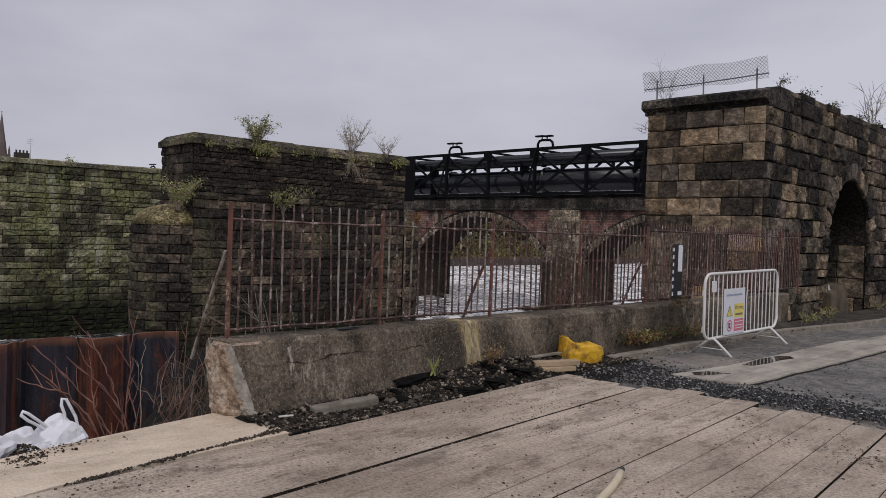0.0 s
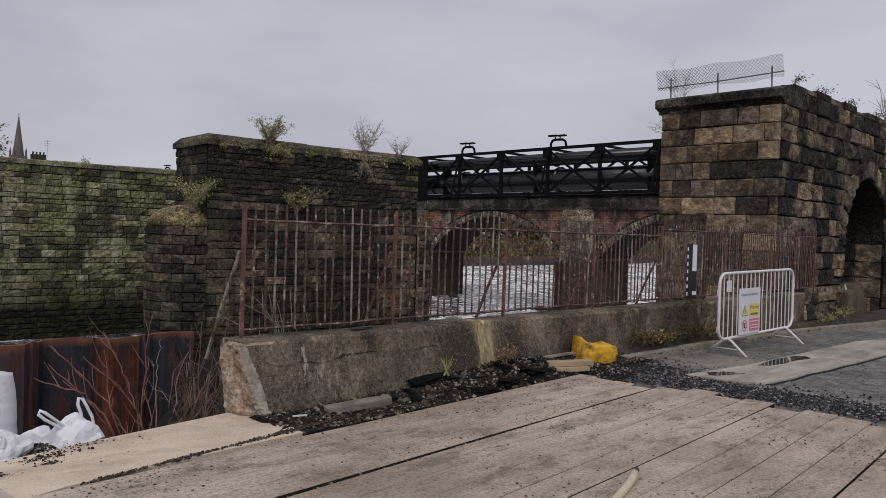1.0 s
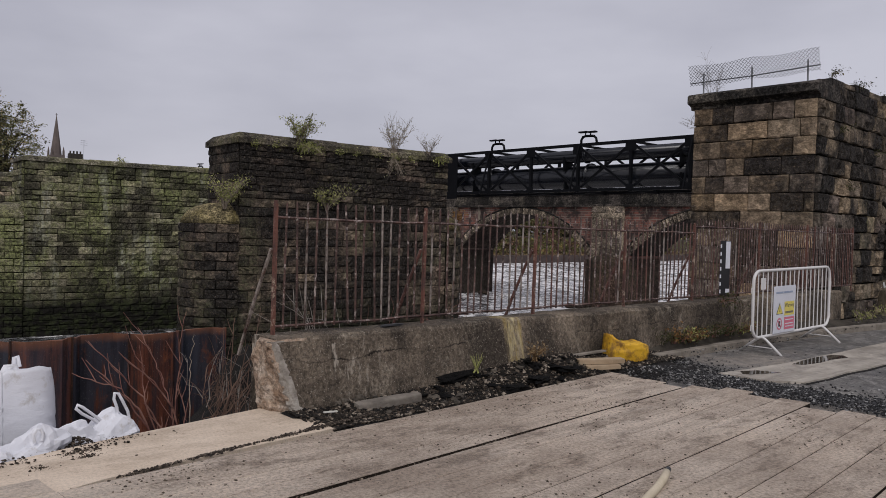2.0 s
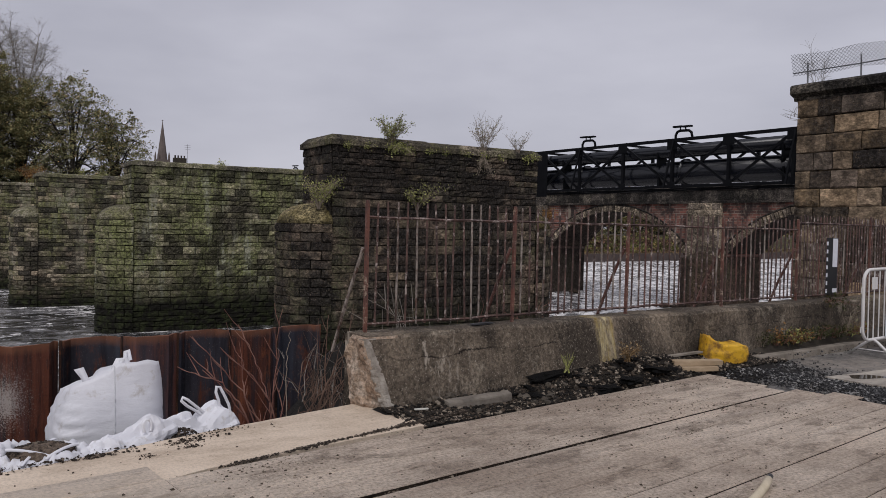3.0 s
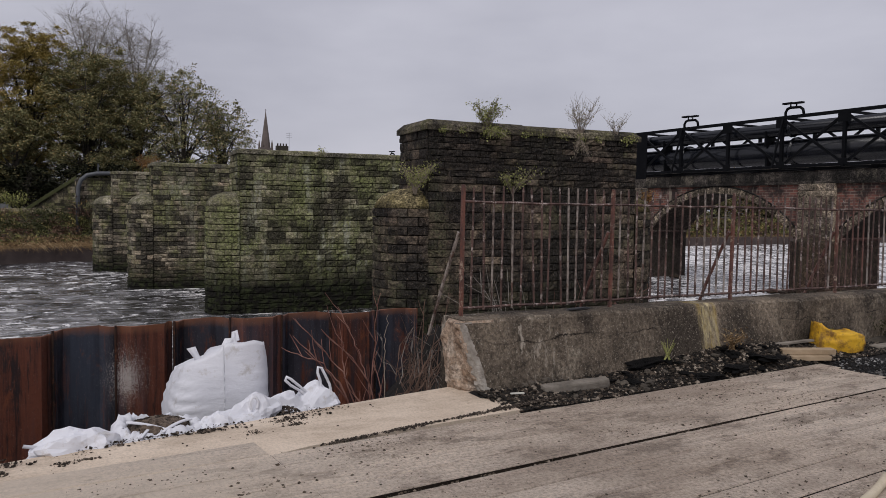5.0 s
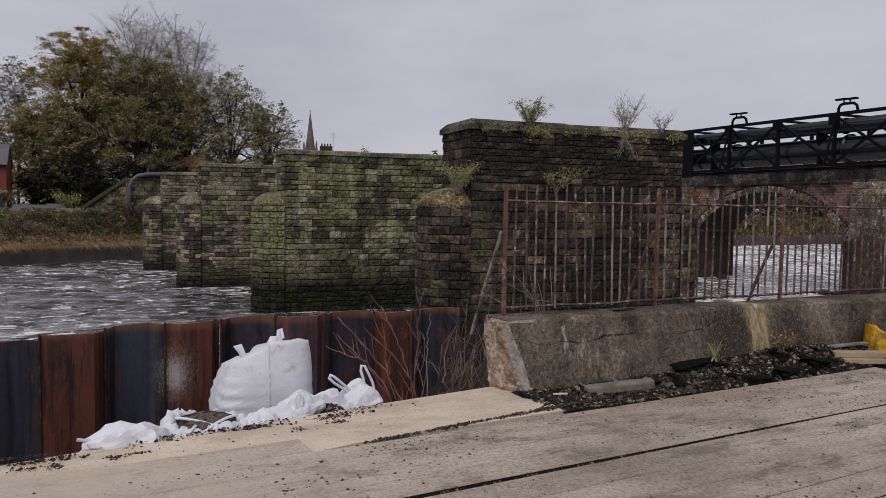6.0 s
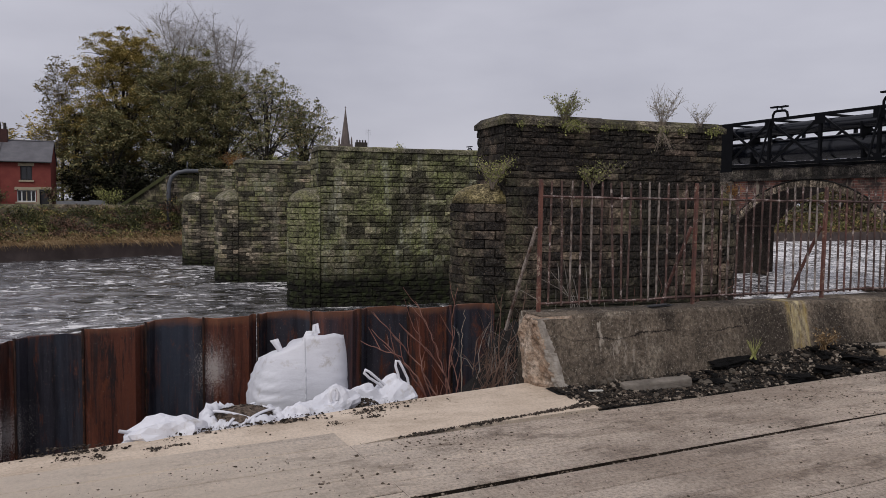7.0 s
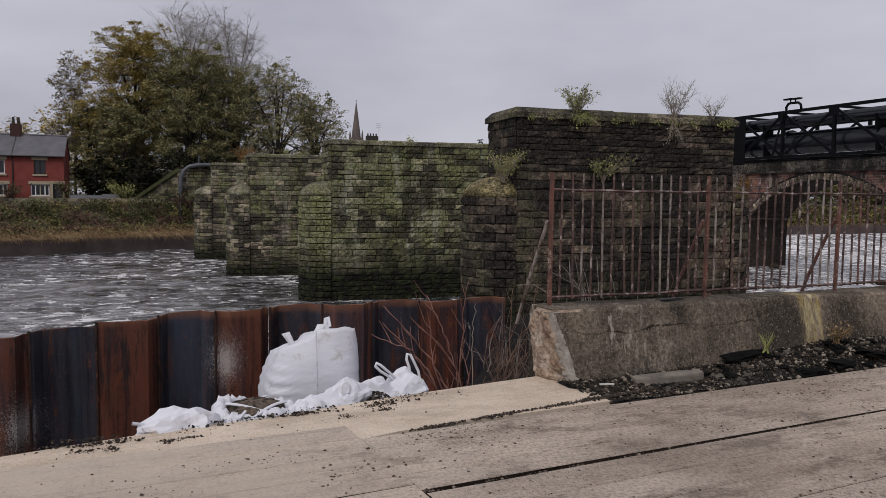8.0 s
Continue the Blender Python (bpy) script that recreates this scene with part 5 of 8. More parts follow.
build_heap()
r5 = random.Random(55)
spots = []
for _ in range(30000):
    y = r5.uniform(3.28, 8.9)
    x = -5.38 + 0.62 * r5.random()
    if x > -4.78 - 0.04 * (y - 3.2):
        continue
    spots.append((x, y, heap_z(x, y), 0.004 + 0.026 * r5.random() ** 5))
scatter("rubble", DEBRIS, spots, "black and brown crushed rubble along the wall", "rubble", r5)
spots = []
for _ in range(27000):
    x = r5.uniform(-5.25, 2.6)
    y = r5.gauss(7.85 + 0.35 * min(max((-3.9 - x) / 1.2, 0), 1), 0.42 + 0.15 * (x < -4.2))
    lo = 7.25 + 0.1 * min(3, max(0, x + 5))
    if not 6.7 < y < 9.4 or (y < lo and r5.random() < 0.8):
        continue
    if y > 8.35 + 0.7 * min(max((-3.9 - x) / 1.2, 0), 1) + 0.25 * noise.noise((x * 1.3, 0, 0)) and r5.random() < 0.75:
        continue
    spots.append((x, y, -0.012 + 0.035 * math.exp(-((y - 7.7) / 0.4) ** 2), 0.007 + 0.016 * r5.random() ** 2.5))
road_grit = [(r5.uniform(-4.6, 0.5), 8.3 + 12 * r5.random() ** 1.6, -0.016, 0.003 + 0.014 * r5.random() ** 5) for _ in range(2600)]
road_grit += [(r5.uniform(-5.3, -4.75), r5.uniform(9.0, 17.0), 0.06, 0.004 + 0.016 * r5.random() ** 4) for _ in range(900)]
scatter("road_grit", CHIPS, road_grit, "loose grit and small stones over the asphalt", "grit", r5)
scatter("gravel", CHIPS, spots, "loose grey-black stone chippings on the road", "gravel", r5)
spots = []
for _ in range(260):
    cy = r5.uniform(-0.8, 7.0)
    cx = -4.5 - 0.07 * (cy - 1.4) + 5.0 * r5.random() ** 1.2
    n, big = int(12 + 150 * r5.random() ** 3), r5.uniform(0.008, 0.016)
    for _ in range(n):
        spots.append((r5.gauss(cx, 0.09), r5.gauss(cy, 0.20), 0.028, 0.0015 + big * r5.random() ** 6))
for _ in range(2200):
    y = r5.uniform(-1.0, 7.2)
    x = -4.55 - 0.07 * (y - 1.4) + 5.5 * r5.random() ** 1.3
    spots.append((x, y, 0.028, 0.0015 + 0.013 * r5.random() ** 7))
for _ in range(700):
    f = r5.random()
    spots.append((-4.6 + 1.25 * f, 1.36 + r5.gauss(0, 0.035), 0.015, 0.004 + 0.016 * r5.random() ** 3))
for _ in range(900):
    y = r5.uniform(1.4, 6.5)
    spots.append((-3.60 - 0.07 * (y - 1.4) + r5.gauss(0, 0.03), y, 0.01, 0.003 + 0.013 * r5.random() ** 3))
scatter("mud_clods", CLOD, spots, "dry brown mud clods over the timber mats", "clods", r5, 0.55)
spots = []
for _ in range(5600):
    y = r5.uniform(1.25, 3.9)
    full = min(1.0, (y - 1.2) * 1.5) * 0.9 + 0.9 * noise.noise((1.5, y * 2.2, 5)) + 0.5 * noise.noise((1.5, y * 7, 2))
    if r5.random() < full:
        spots.append((-4.55 - 0.16 * (y - 1.3) + r5.gauss(0.0, 0.006 + 0.016 * max(0.0, full)), y, 0.027, 0.0025 + 0.013 * r5.random() ** 4))
for _ in range(22):
    cy = r5.uniform(-0.6, 2.0)
    cx = -5.16 - 0.13 * cy + 0.30 * r5.random() ** 2.2 - 0.04
    sx, sy, n = r5.uniform(0.008, 0.035), r5.uniform(0.015, 0.09), int(r5.uniform(10, 130))
    for _ in range(n):
        spots.append((r5.gauss(cx, sx), r5.gauss(cy, sy), 0.024, 0.0022 + 0.012 * r5.random() ** 5))
for _ in range(130):
    y = r5.uniform(-0.9, 2.4)
    spots.append((-5.16 - 0.13 * y + 0.6 * r5.random() ** 2, y, 0.024, 0.002 + 0.012 * r5.random() ** 6))
for _ in range(1500):
    y = r5.uniform(0.5, 2.3)
    x = -5.30 - 0.1 * y - 0.4 * r5.random()
    spots.append((x, y, -0.01 - 0.25 * max(0, -5.5 - x), 0.008 + 0.014 * r5.random()))
for _ in range(420):
    a, d = r5.uniform(0, 6.3), r5.random() ** 0.5
    spots.append((-5.48 + 0.15 * d * math.cos(a), 0.80 + 0.20 * d * math.sin(a), 0.095 - 0.05 * d * d, 0.006 + 0.016 * r5.random() ** 2))
for _ in range(300):
    a, d = r5.uniform(0, 6.3), r5.random() ** 0.5
    spots.append((-5.66 + 0.12 * d * math.cos(a), 1.72 + 0.16 * d * math.sin(a), 0.02 - 0.05 * d * d, 0.006 + 0.016 * r5.random() ** 2))
for _ in range(12):
    cy = r5.uniform(-0.5, 1.75)
    cx = -5.12 - 0.14 * cy + r5.gauss(0.02, 0.05)
    for _ in range(int(r5.uniform(15, 110))):
        spots.append((r5.gauss(cx, 0.022), r5.gauss(cy, 0.09), 0.024 + 0.012 * r5.random(), 0.003 + 0.016 * r5.random() ** 3))
scatter("gravel_spill", SPILL, spots, "dark gravel spilt from the white bags", "gravel", r5)


def lump(seed, sx, sy, sz, material, name, label, m, sub=3, rough=0.35, cat="rubble"):
    bm = bmesh.new()
    bmesh.ops.create_icosphere(bm, subdivisions=sub, radius=1)
    for v in bm.verts:
        c = v.co.copy()
        n = max(abs(c.x), abs(c.y), abs(c.z)) ** 0.75
        c = c / n
        c *= 1 + rough * noise.noise(c * 1.3 + Vector((seed * 7, 0, 0))) + rough * 0.4 * noise.noise(c * 4 + Vector((0, seed * 5, 0)))
        v.co = Vector((c.x * sx, c.y * sy, max(c.z, -0.8) * sz))
    return whole(name, bm, material, label, cat, m, smooth=False)


TARMAC = plain("broken_tarmac", (0.003, 0.003, 0.003), (0.013, 0.012, 0.0115), 14, 60, 0.7, 0, 1.0, 0.03, 0.12)
RUBBLE_STONE = plain("dirty_broken_stone", (0.045, 0.038, 0.03), (0.19, 0.16, 0.125), 9, 40, 0.95, 0, 0.8, 0.03)
r7 = random.Random(70)
for i in range(32):
    y = 4.3 + 2.5 * r7.random() ** 0.8
    x = -5.36 + 0.42 * r7.random()
    s = r7.uniform(0.016, 0.045)
    lump(i + 3, s, s * r7.uniform(1.0, 2.1), s * r7.uniform(0.3, 0.6), TARMAC if i % 6 else RUBBLE_STONE, "tarmac_lump", "broken black lump of old tarmac" if i % 6 else "broken grey lump of old kerb", pose(x, y, heap_z(x, y) + s * 0.15, r7.uniform(-14, 14), r7.uniform(-14, 14), r7.uniform(0, 180)), 2, 0.55)
for i, (x, y, sx, sy, rz) in enumerate(((-5.30, 5.12, 0.08, 0.26, 8), (-4.90, 5.55, 0.06, 0.15, -8), (-4.95, 5.95, 0.07, 0.17, 12), (-5.04, 6.45, 0.08, 0.16, -6))):
    lump(i + 90, sx * 0.85, sy * 0.85, 0.026, TARMAC, "tarmac_slab", "flat broken slab of black tarmac", pose(x, y, heap_z(x, y) + 0.03, 6 - 4 * i, 10 - 3 * i, rz), 4, 0.7)
for i, (x, y, s) in enumerate(((-5.28, 4.9, 0.06), (-5.2, 5.05, 0.05), (-5.13, 5.2, 0.045), (-5.32, 3.75, 0.06), (-5.30, 3.92, 0.045), (-4.93, 4.0, 0.05), (-5.02, 4.3, 0.04), (-5.25, 5.6, 0.05), (-5.15, 6.75, 0.05), (-5.3, 7.3, 0.05), (-5.33, 3.82, 0.075), (-5.34, 4.02, 0.06), (-5.28, 4.12, 0.05), (-5.33, 3.98, 0.08), (-4.90, 4.6, 0.05), (-4.86, 4.72, 0.045), (-4.93, 4.75, 0.06), (-5.1, 4.6, 0.045), (-5.0, 4.9, 0.05))):
    s *= 0.62
    lump(i + 30, s * 0.8, s, s * 0.6, RUBBLE_STONE, "broken_stone", "small pale broken stone in the rubble", pose(x, y, heap_z(x, y) + s * 0.3, 10 * (i % 3), 7, i * 47), 2, 0.4, "stone")
b = box(-0.055, 0.055, -0.31, 0.31, -0.04, 0.04, 0.018)
bmesh.ops.subdivide_edges(b, edges=[e for e in b.edges if e.calc_length() > 0.25], cuts=9)
for v in b.verts:
    v.co += 0.012 * Vector((noise.noise(v.co * 6), noise.noise(v.co * 5 + Vector((3, 0, 0))), noise.noise(v.co * 7 + Vector((0, 3, 0)))))
whole("concrete_block", b, plain("grey_cast_concrete", (0.15, 0.13, 0.108), (0.30, 0.265, 0.22), 7, 40, 0.95, 0, 0.8, 0.02), "long grey concrete block lying in the rubble", "concrete block", pose(-5.10, 4.13, 0.06, 4, 6, -9))
TIMBER = plain("sawn_pale_timber", (0.34, 0.25, 0.155), (0.48, 0.37, 0.25), 8, 70, 0.8, 0, 0.2)
whole("timber_offcut", box(-0.05, 0.05, -0.29, 0.29, -0.025, 0.03, 0.006), TIMBER, "pale sawn timber offcut lying on chippings", "timber", pose(-5.05, 7.13, 0.135, 0, 3, -24))
whole("timber_offcut", box(-0.05, 0.05, -0.22, 0.22, -0.025, 0.025, 0.006), TIMBER, "short timber offcut under another one", "timber", pose(-5.0, 7.1, 0.08, 0, 0, -20))
whole("timber_strip", box(-0.03, 0.03, -0.45, 0.45, -0.012, 0.012, 0.004), KERB, "thin grey weathered board beside the wall", "timber", pose(-5.28, 7.05, heap_z(-5.28, 7.05) + 0.012, 1, 0, -3))
whole("plastic_scrap", box(-0.012, 0.012, -0.06, 0.06, -0.004, 0.006, 0.002), plain("white_scrap", (0.6, 0.58, 0.52), (0.7, 0.68, 0.62)), "small white plastic strip in the rubble", "scrap", pose(-5.13, 3.55, 0.05, 0, 0, -15))


# ---- bags ----
def make_weave(name, a, b, grime, lo, hi, trans=0.15):
    k = Mat(name)
    c = k.mix(k.ramp(k.noise(3, 5), [(0.35, 0.0), (0.7, 1.0)]), a, b)
    c = k.mix(k.ramp(k.noise(7, 6, 0.7), [(lo, 0.0), (hi, 0.85)]), c, grime)
    k.set(c, 0.55, 0, 0.4)
    k.bump(k.noise(4, 5, 0.6, (1, 1, 3.0)), 0.28, 0.03)
    k.bump(k.noise(30, 3, 0.6), 0.15, 0.004)
    return k.m


WHITE_WEAVE = make_weave("white_woven_plastic", (0.62, 0.62, 0.655), (0.72, 0.725, 0.76), (0.40, 0.36, 0.31), 0.57, 0.74)
YELLOW_WEAVE = make_weave("dirty_yellow_plastic", (0.60, 0.33, 0.018), (0.76, 0.46, 0.035), (0.13, 0.06, 0.025), 0.45, 0.60)
WHITE_SEAM = plain("white_seam", (0.66, 0.67, 0.70), (0.74, 0.75, 0.78))


def add_strap(bm, pts, w):
    """A flat woven loop through points."""
    pts = [Vector(p) for p in pts]
    rows = []
    for i, q in enumerate(pts):
        d = (pts[min(i + 1, len(pts) - 1)] - pts[max(i - 1, 0)]).normalized()
        s = d.cross(Vector((0.75, -0.45, 0.3))).normalized() * w / 2
        t = d.cross(s).normalized() * 0.004
        rows.append([bm.verts.new(q + o) for o in (s + t, -s + t, -s - t, s - t)])
    for a, b2 in zip(rows, rows[1:]):
        for k in range(4):
            bm.faces.new((a[k], a[(k + 1) % 4], b2[(k + 1) % 4], b2[k]))
    return bm


def loop_points(a, b, h, n=9, lean=(0, 0, 0)):
    a, b, lean = Vector(a), Vector(b), Vector(lean)
    return [a.lerp(b, i / n) + (Vector((0, 0, h)) + lean) * math.sin(math.pi * i / n) ** 0.7 for i in range(n + 1)]


def full_bag():
    """A boxy woven bag: one top corner stands up, the other has slumped."""
    p = thing("bulk_bag", "full white woven bulk bag beside rusty sheet piles", "bulk bag", pose(-6.50, 1.405, -0.57, 0, 0, -2) @ Matrix.Diagonal((1, 1, 1.10, 1)))
    bm = bmesh.new()
    n, m = 72, 34
    rings = []
    for j in range(m + 1):
        f = j / m
        ring = []
        for k in range(n):
            a = 2 * math.pi * k / n
            ca, sa = math.cos(a), math.sin(a)
            # level f climbs the side to 0.86, then runs in over the top
            up = min(1.0, f / 0.86)
            inn = max(0.0, (f - 0.86) / 0.14)
            power = 3.0 + 1.2 * up
            sq = (abs(ca) ** power + abs(sa) ** power) ** (-1 / power)
            rad = (0.31 + 0.110 * math.sin(min(1.0, up * 1.7) * math.pi / 2)) * sq
            lean = max(0.0, -sa)
            rad *= 1 - (0.12 + 0.20 * lean) * (max(0.0, up - 0.4) / 0.6) ** 2.4
            rad *= 1 - inn
            x, y = rad * ca, rad * sa
            s = y / 0.43
            top = 0.91 + 0.04 * s - 0.10 * max(0.0, -s - 0.15) - 0.10 * max(0.0, s - 0.55) - 0.055 * (1 / (1 + math.exp((s + 0.02) * 40)))
            z = (top + 0.07 * ca - 0.04) * up - 0.20 * inn ** 0.6
            crease = 0.013 * math.sin(z * 74 + 3 * noise.noise((ca * 2, sa * 2, z * 3)) + 2 * s) * math.exp(-((z - 0.5) / 0.22) ** 2) * max(0.0, noise.noise((ca * 2 + 5, sa * 2, z * 2)) + 0.35)
            bulge = 0.010 * noise.noise((ca * 1.8, sa * 1.8, z * 2.5 + 4)) - 0.012 * abs(noise.noise((ca * 4.5, sa * 4.5, z * 2)))
            g = 1 + (crease + bulge) / 0.4
            ring.append(bm.verts.new((x * g, y * g, z + 0.012 * noise.noise((x * 9, y * 9, 2)) * up)))
        rings.append(ring)
    for q0, q1 in zip(rings, rings[1:]):
        for k in range(n):
            bm.faces.new((q0[k], q0[(k + 1) % n], q1[(k + 1) % n], q1[k]))
    bmesh.ops.remove_doubles(bm, verts=rings[-1], dist=0.002)
    bm.faces.new(rings[0][::-1])
    body = part("body", bm, WHITE_WEAVE, p, "", True)
    line = []
    for j in range(4, 30):
        z0 = sum(v.co.z for v in body.data.vertices[j * n:j * n + 1])
        v = body.data.vertices[j * n].co
        line.append((v.x + 0.002, v.y, z0))
    part("seam", tube(line, 0.004, 5), WHITE_SEAM, p, "stitched white seam")
    for q, w in (([(0.20, -0.17, 0.70), (0.20, -0.175, 0.82), (0.20, -0.205, 0.885), (0.20, -0.235, 0.89), (0.21, -0.20, 0.85), (0.22, -0.15, 0.78)], 0.045),
                 ([(0.33, 0.0, 0.80), (0.335, 0.01, 0.90), (0.33, 0.035, 0.945), (0.32, 0.09, 0.945), (0.32, 0.12, 0.88)], 0.05),
                 ([(0.05, 0.14, 0.88), (0.05, 0.145, 0.965), (0.05, 0.165, 0.975), (0.06, 0.18, 0.90)], 0.03)):
        part("loop", add_strap(bmesh.new(), q, w), WHITE_WEAVE, p, "", True)
    return p


full_bag()


def crumpled_bag(label, m, sx, sy, sz, seed, loops, peak=(0, 0), name="bulk_bag"):
    """An emptied woven bag lying in folds."""
    p = thing(name, label, "bulk bag", m)
    bm = bmesh.new()
    bmesh.ops.create_icosphere(bm, subdivisions=4, radius=1)
    o = Vector((seed * 3.1, seed * 1.7, 0))
    for v in bm.verts:
        c = v.co.copy()
        c = c * (abs(c.x) ** 4 + abs(c.y) ** 4 + abs(c.z) ** 4) ** -0.25 * 0.9
        ridge = 1 - abs(noise.noise(c * 1.3 + o)) * 1.9
        fold = 1 - abs(noise.noise(c * 2.9 + o)) * 2.0
        s = 0.62 + 0.36 * ridge + 0.13 * fold
        z = c.z * s * sz
        top = max(0.0, 1 - math.hypot(c.x - peak[0], c.y - peak[1]) * 1.0)
        z = z * (0.55 + 0.75 * top) if z > 0 else z * 0.35
        k2 = 0.74 + 0.24 * ridge + 0.08 * fold
        v.co = Vector((c.x * sx * k2, c.y * sy * k2, z + 0.25 * sz))
    part("body", bm, WHITE_WEAVE, p)
    for q in loops:
        part("loop", add_strap(bmesh.new(), loop_points(*q[:3], 9, q[3]) if len(q) == 4 and not hasattr(q[2], "__len__") else q, 0.022), WHITE_WEAVE, p, "", True)
    return p


crumpled_bag("slumped white woven bag with two lifting loops", pose(-5.93, 2.05, -0.22, 0, 0, 6), 0.22, 0.27, 0.26, 3,
             [((0.06, -0.05, 0.27), (0.06, -0.12, 0.335), (0.06, -0.20, 0.405), (0.06, -0.235, 0.425), (0.06, -0.245, 0.40), (0.06, -0.20, 0.355), (0.06, -0.12, 0.30), (0.06, -0.06, 0.25)),
              ((0.06, 0.07, 0.28), (0.06, 0.06, 0.36), (0.06, 0.035, 0.43), (0.06, 0.04, 0.475), (0.06, 0.07, 0.465), (0.06, 0.105, 0.40), (0.06, 0.145, 0.32), (0.06, 0.17, 0.20))], (0.1, 0.2))
crumpled_bag("torn white woven bag lying in folds", pose(-5.60, 1.47, -0.10, 0, 0, 20), 0.17, 0.29, 0.20, 8,
             [((0.1, -0.06, 0.17), (0.1, -0.075, 0.225), (0.1, -0.05, 0.26), (0.1, -0.02, 0.255), (0.1, 0.0, 0.22), (0.1, -0.01, 0.17))], (0.1, 0.15))
crumpled_bag("flattened white woven bag between two others", pose(-5.86, 1.80, -0.13, 0, 0, -8), 0.11, 0.20, 0.17, 6, [], (0, 0.1))
crumpled_bag("empty white woven bag in crumpled heaps", pose(-5.44, 1.17, -0.07, 0, 0, 10), 0.12, 0.15, 0.14, 5, [], (0, 0.2))
crumpled_bag("small white woven bag with tied straps", pose(-5.27, 0.29, -0.085, 0, 0, 8), 0.16, 0.31, 0.19, 12,
             [((0.0, -0.16, 0.08), (0.0, -0.24, 0.14), (0.02, -0.31, 0.165)), ((0.0, 0.16, 0.10), (0.0, 0.10, 0.145), (0.02, 0.02, 0.165), (0.02, 0.0, 0.185))], (0.1, -0.1))


GRAVEL = plain("brown_gravel", (0.07, 0.05, 0.037), (0.32, 0.245, 0.185), 34, 60, 0.95, 0, 1.0, 0.03)


def open_bag():
    """A torn bag whose rim lies round its gravel."""
    p = thing("bulk_bag", "torn open white bag round a heap of gravel", "bulk bag", pose(-5.46, 0.80, -0.03) @ Matrix.Scale(0.86, 4))
    n = 90
    prof = ((0.11, -0.06), (0.095, 0.0), (0.075, 0.05), (0.04, 0.085), (0.01, 0.08), (-0.015, 0.05), (-0.03, 0.0))
    bm = bmesh.new()
    rows = []
    for i in range(n):
        a = 2 * math.pi * i / n
        ca, sa = math.cos(a), math.sin(a)
        up = 0.75 + 0.9 * max(0, -sa) * max(0.2, 0.5 - ca) + 0.35 * noise.noise((ca * 1.6, sa * 1.6, 2))
        row = []
        for j, (d, h) in enumerate(prof):
            fold = 0.045 * noise.noise((ca * 6, sa * 6, j * 0.35)) + 0.03 * abs(noise.noise((ca * 15, sa * 15, j * 0.5)))
            row.append(bm.verts.new(((0.17 + d + fold) * ca - 0.02, (0.25 + d + fold) * sa, h * up * 1.25 + 0.05 * noise.noise((ca * 7, sa * 7, j * 0.6 + 9)))))
        rows.append(row)
    for a, b2 in zip(rows, rows[1:] + rows[:1]):
        for j in range(len(prof) - 1):
            bm.faces.new((a[j], b2[j], b2[j + 1], a[j + 1]))
    part("rim", bm, WHITE_WEAVE, p, "crumpled white rim", True)
    for a, b2, h in (((0.22, -0.16, 0.06), (-0.16, 0.12, 0.13), 0.025), ((0.2, 0.1, 0.06), (0.02, -0.24, 0.14), 0.02), ((0.2, 0.0, 0.08), (0.05, 0.25, 0.12), 0.02)):
        part("strap", add_strap(bmesh.new(), loop_points(a, b2, h), 0.022), WHITE_WEAVE, p, "", True)
    bm = bmesh.new()
    bmesh.ops.create_icosphere(bm, subdivisions=4, radius=1)
    for v in bm.verts:
        v.co = Vector((v.co.x * 0.2, v.co.y * 0.26, v.co.z * 0.15)) + 0.03 * Vector((0, 0, noise.noise(v.co * 9)))
    part("gravel_fill", bm, GRAVEL, p, "brown gravel inside")
    return p


open_bag()


def yellow_bag():
    """A half-full sack: one end stands up in a peak, the other is twisted shut."""
    bm = bmesh.new()
    bmesh.ops.create_cube(bm, size=2)
    bmesh.ops.subdivide_edges(bm, edges=bm.edges[:], cuts=13, use_grid_fill=True)
    for v in bm.verts:
        c = v.co.copy()
        c2 = c.lerp(c.normalized() * 1.15, 0.32)
        n = 0.12 * noise.noise(c * 1.5 + Vector((2, 5, 1))) - 0.10 * abs(noise.noise(c * 3.0 + Vector((1, 0, 4)))) - 0.05 * abs(noise.noise(c * 6.0)) + 0.04
        f = (c.y + 1) / 2
        z = c2.z * 0.135 * (1 + 2.2 * n) * (1.12 - 0.38 * f)
        if c.z > 0:
            z += 0.11 * max(0.0, 1 - f * 3.0) ** 1.3 * c.z + 0.035 * math.exp(-((f - 0.8) / 0.1) ** 2) * c.z
        width = 0.15 * (1 + n) * (1.0 - 0.35 * max(0.0, f - 0.75) * 4 * 0.6 - 0.35 * max(0.0, 0.14 - f) * 5)
        v.co = Vector((c2.x * width, c2.y * 0.325, max(z, -0.11)))
    return whole("yellow_sack", bm, YELLOW_WEAVE, "dirty yellow plastic sack lying beside the wall", "sack", pose(-5.19, 7.83, 0.165, 0, 4, -24) @ Matrix.Scale(0.88, 4), smooth=True)


yellow_bag()

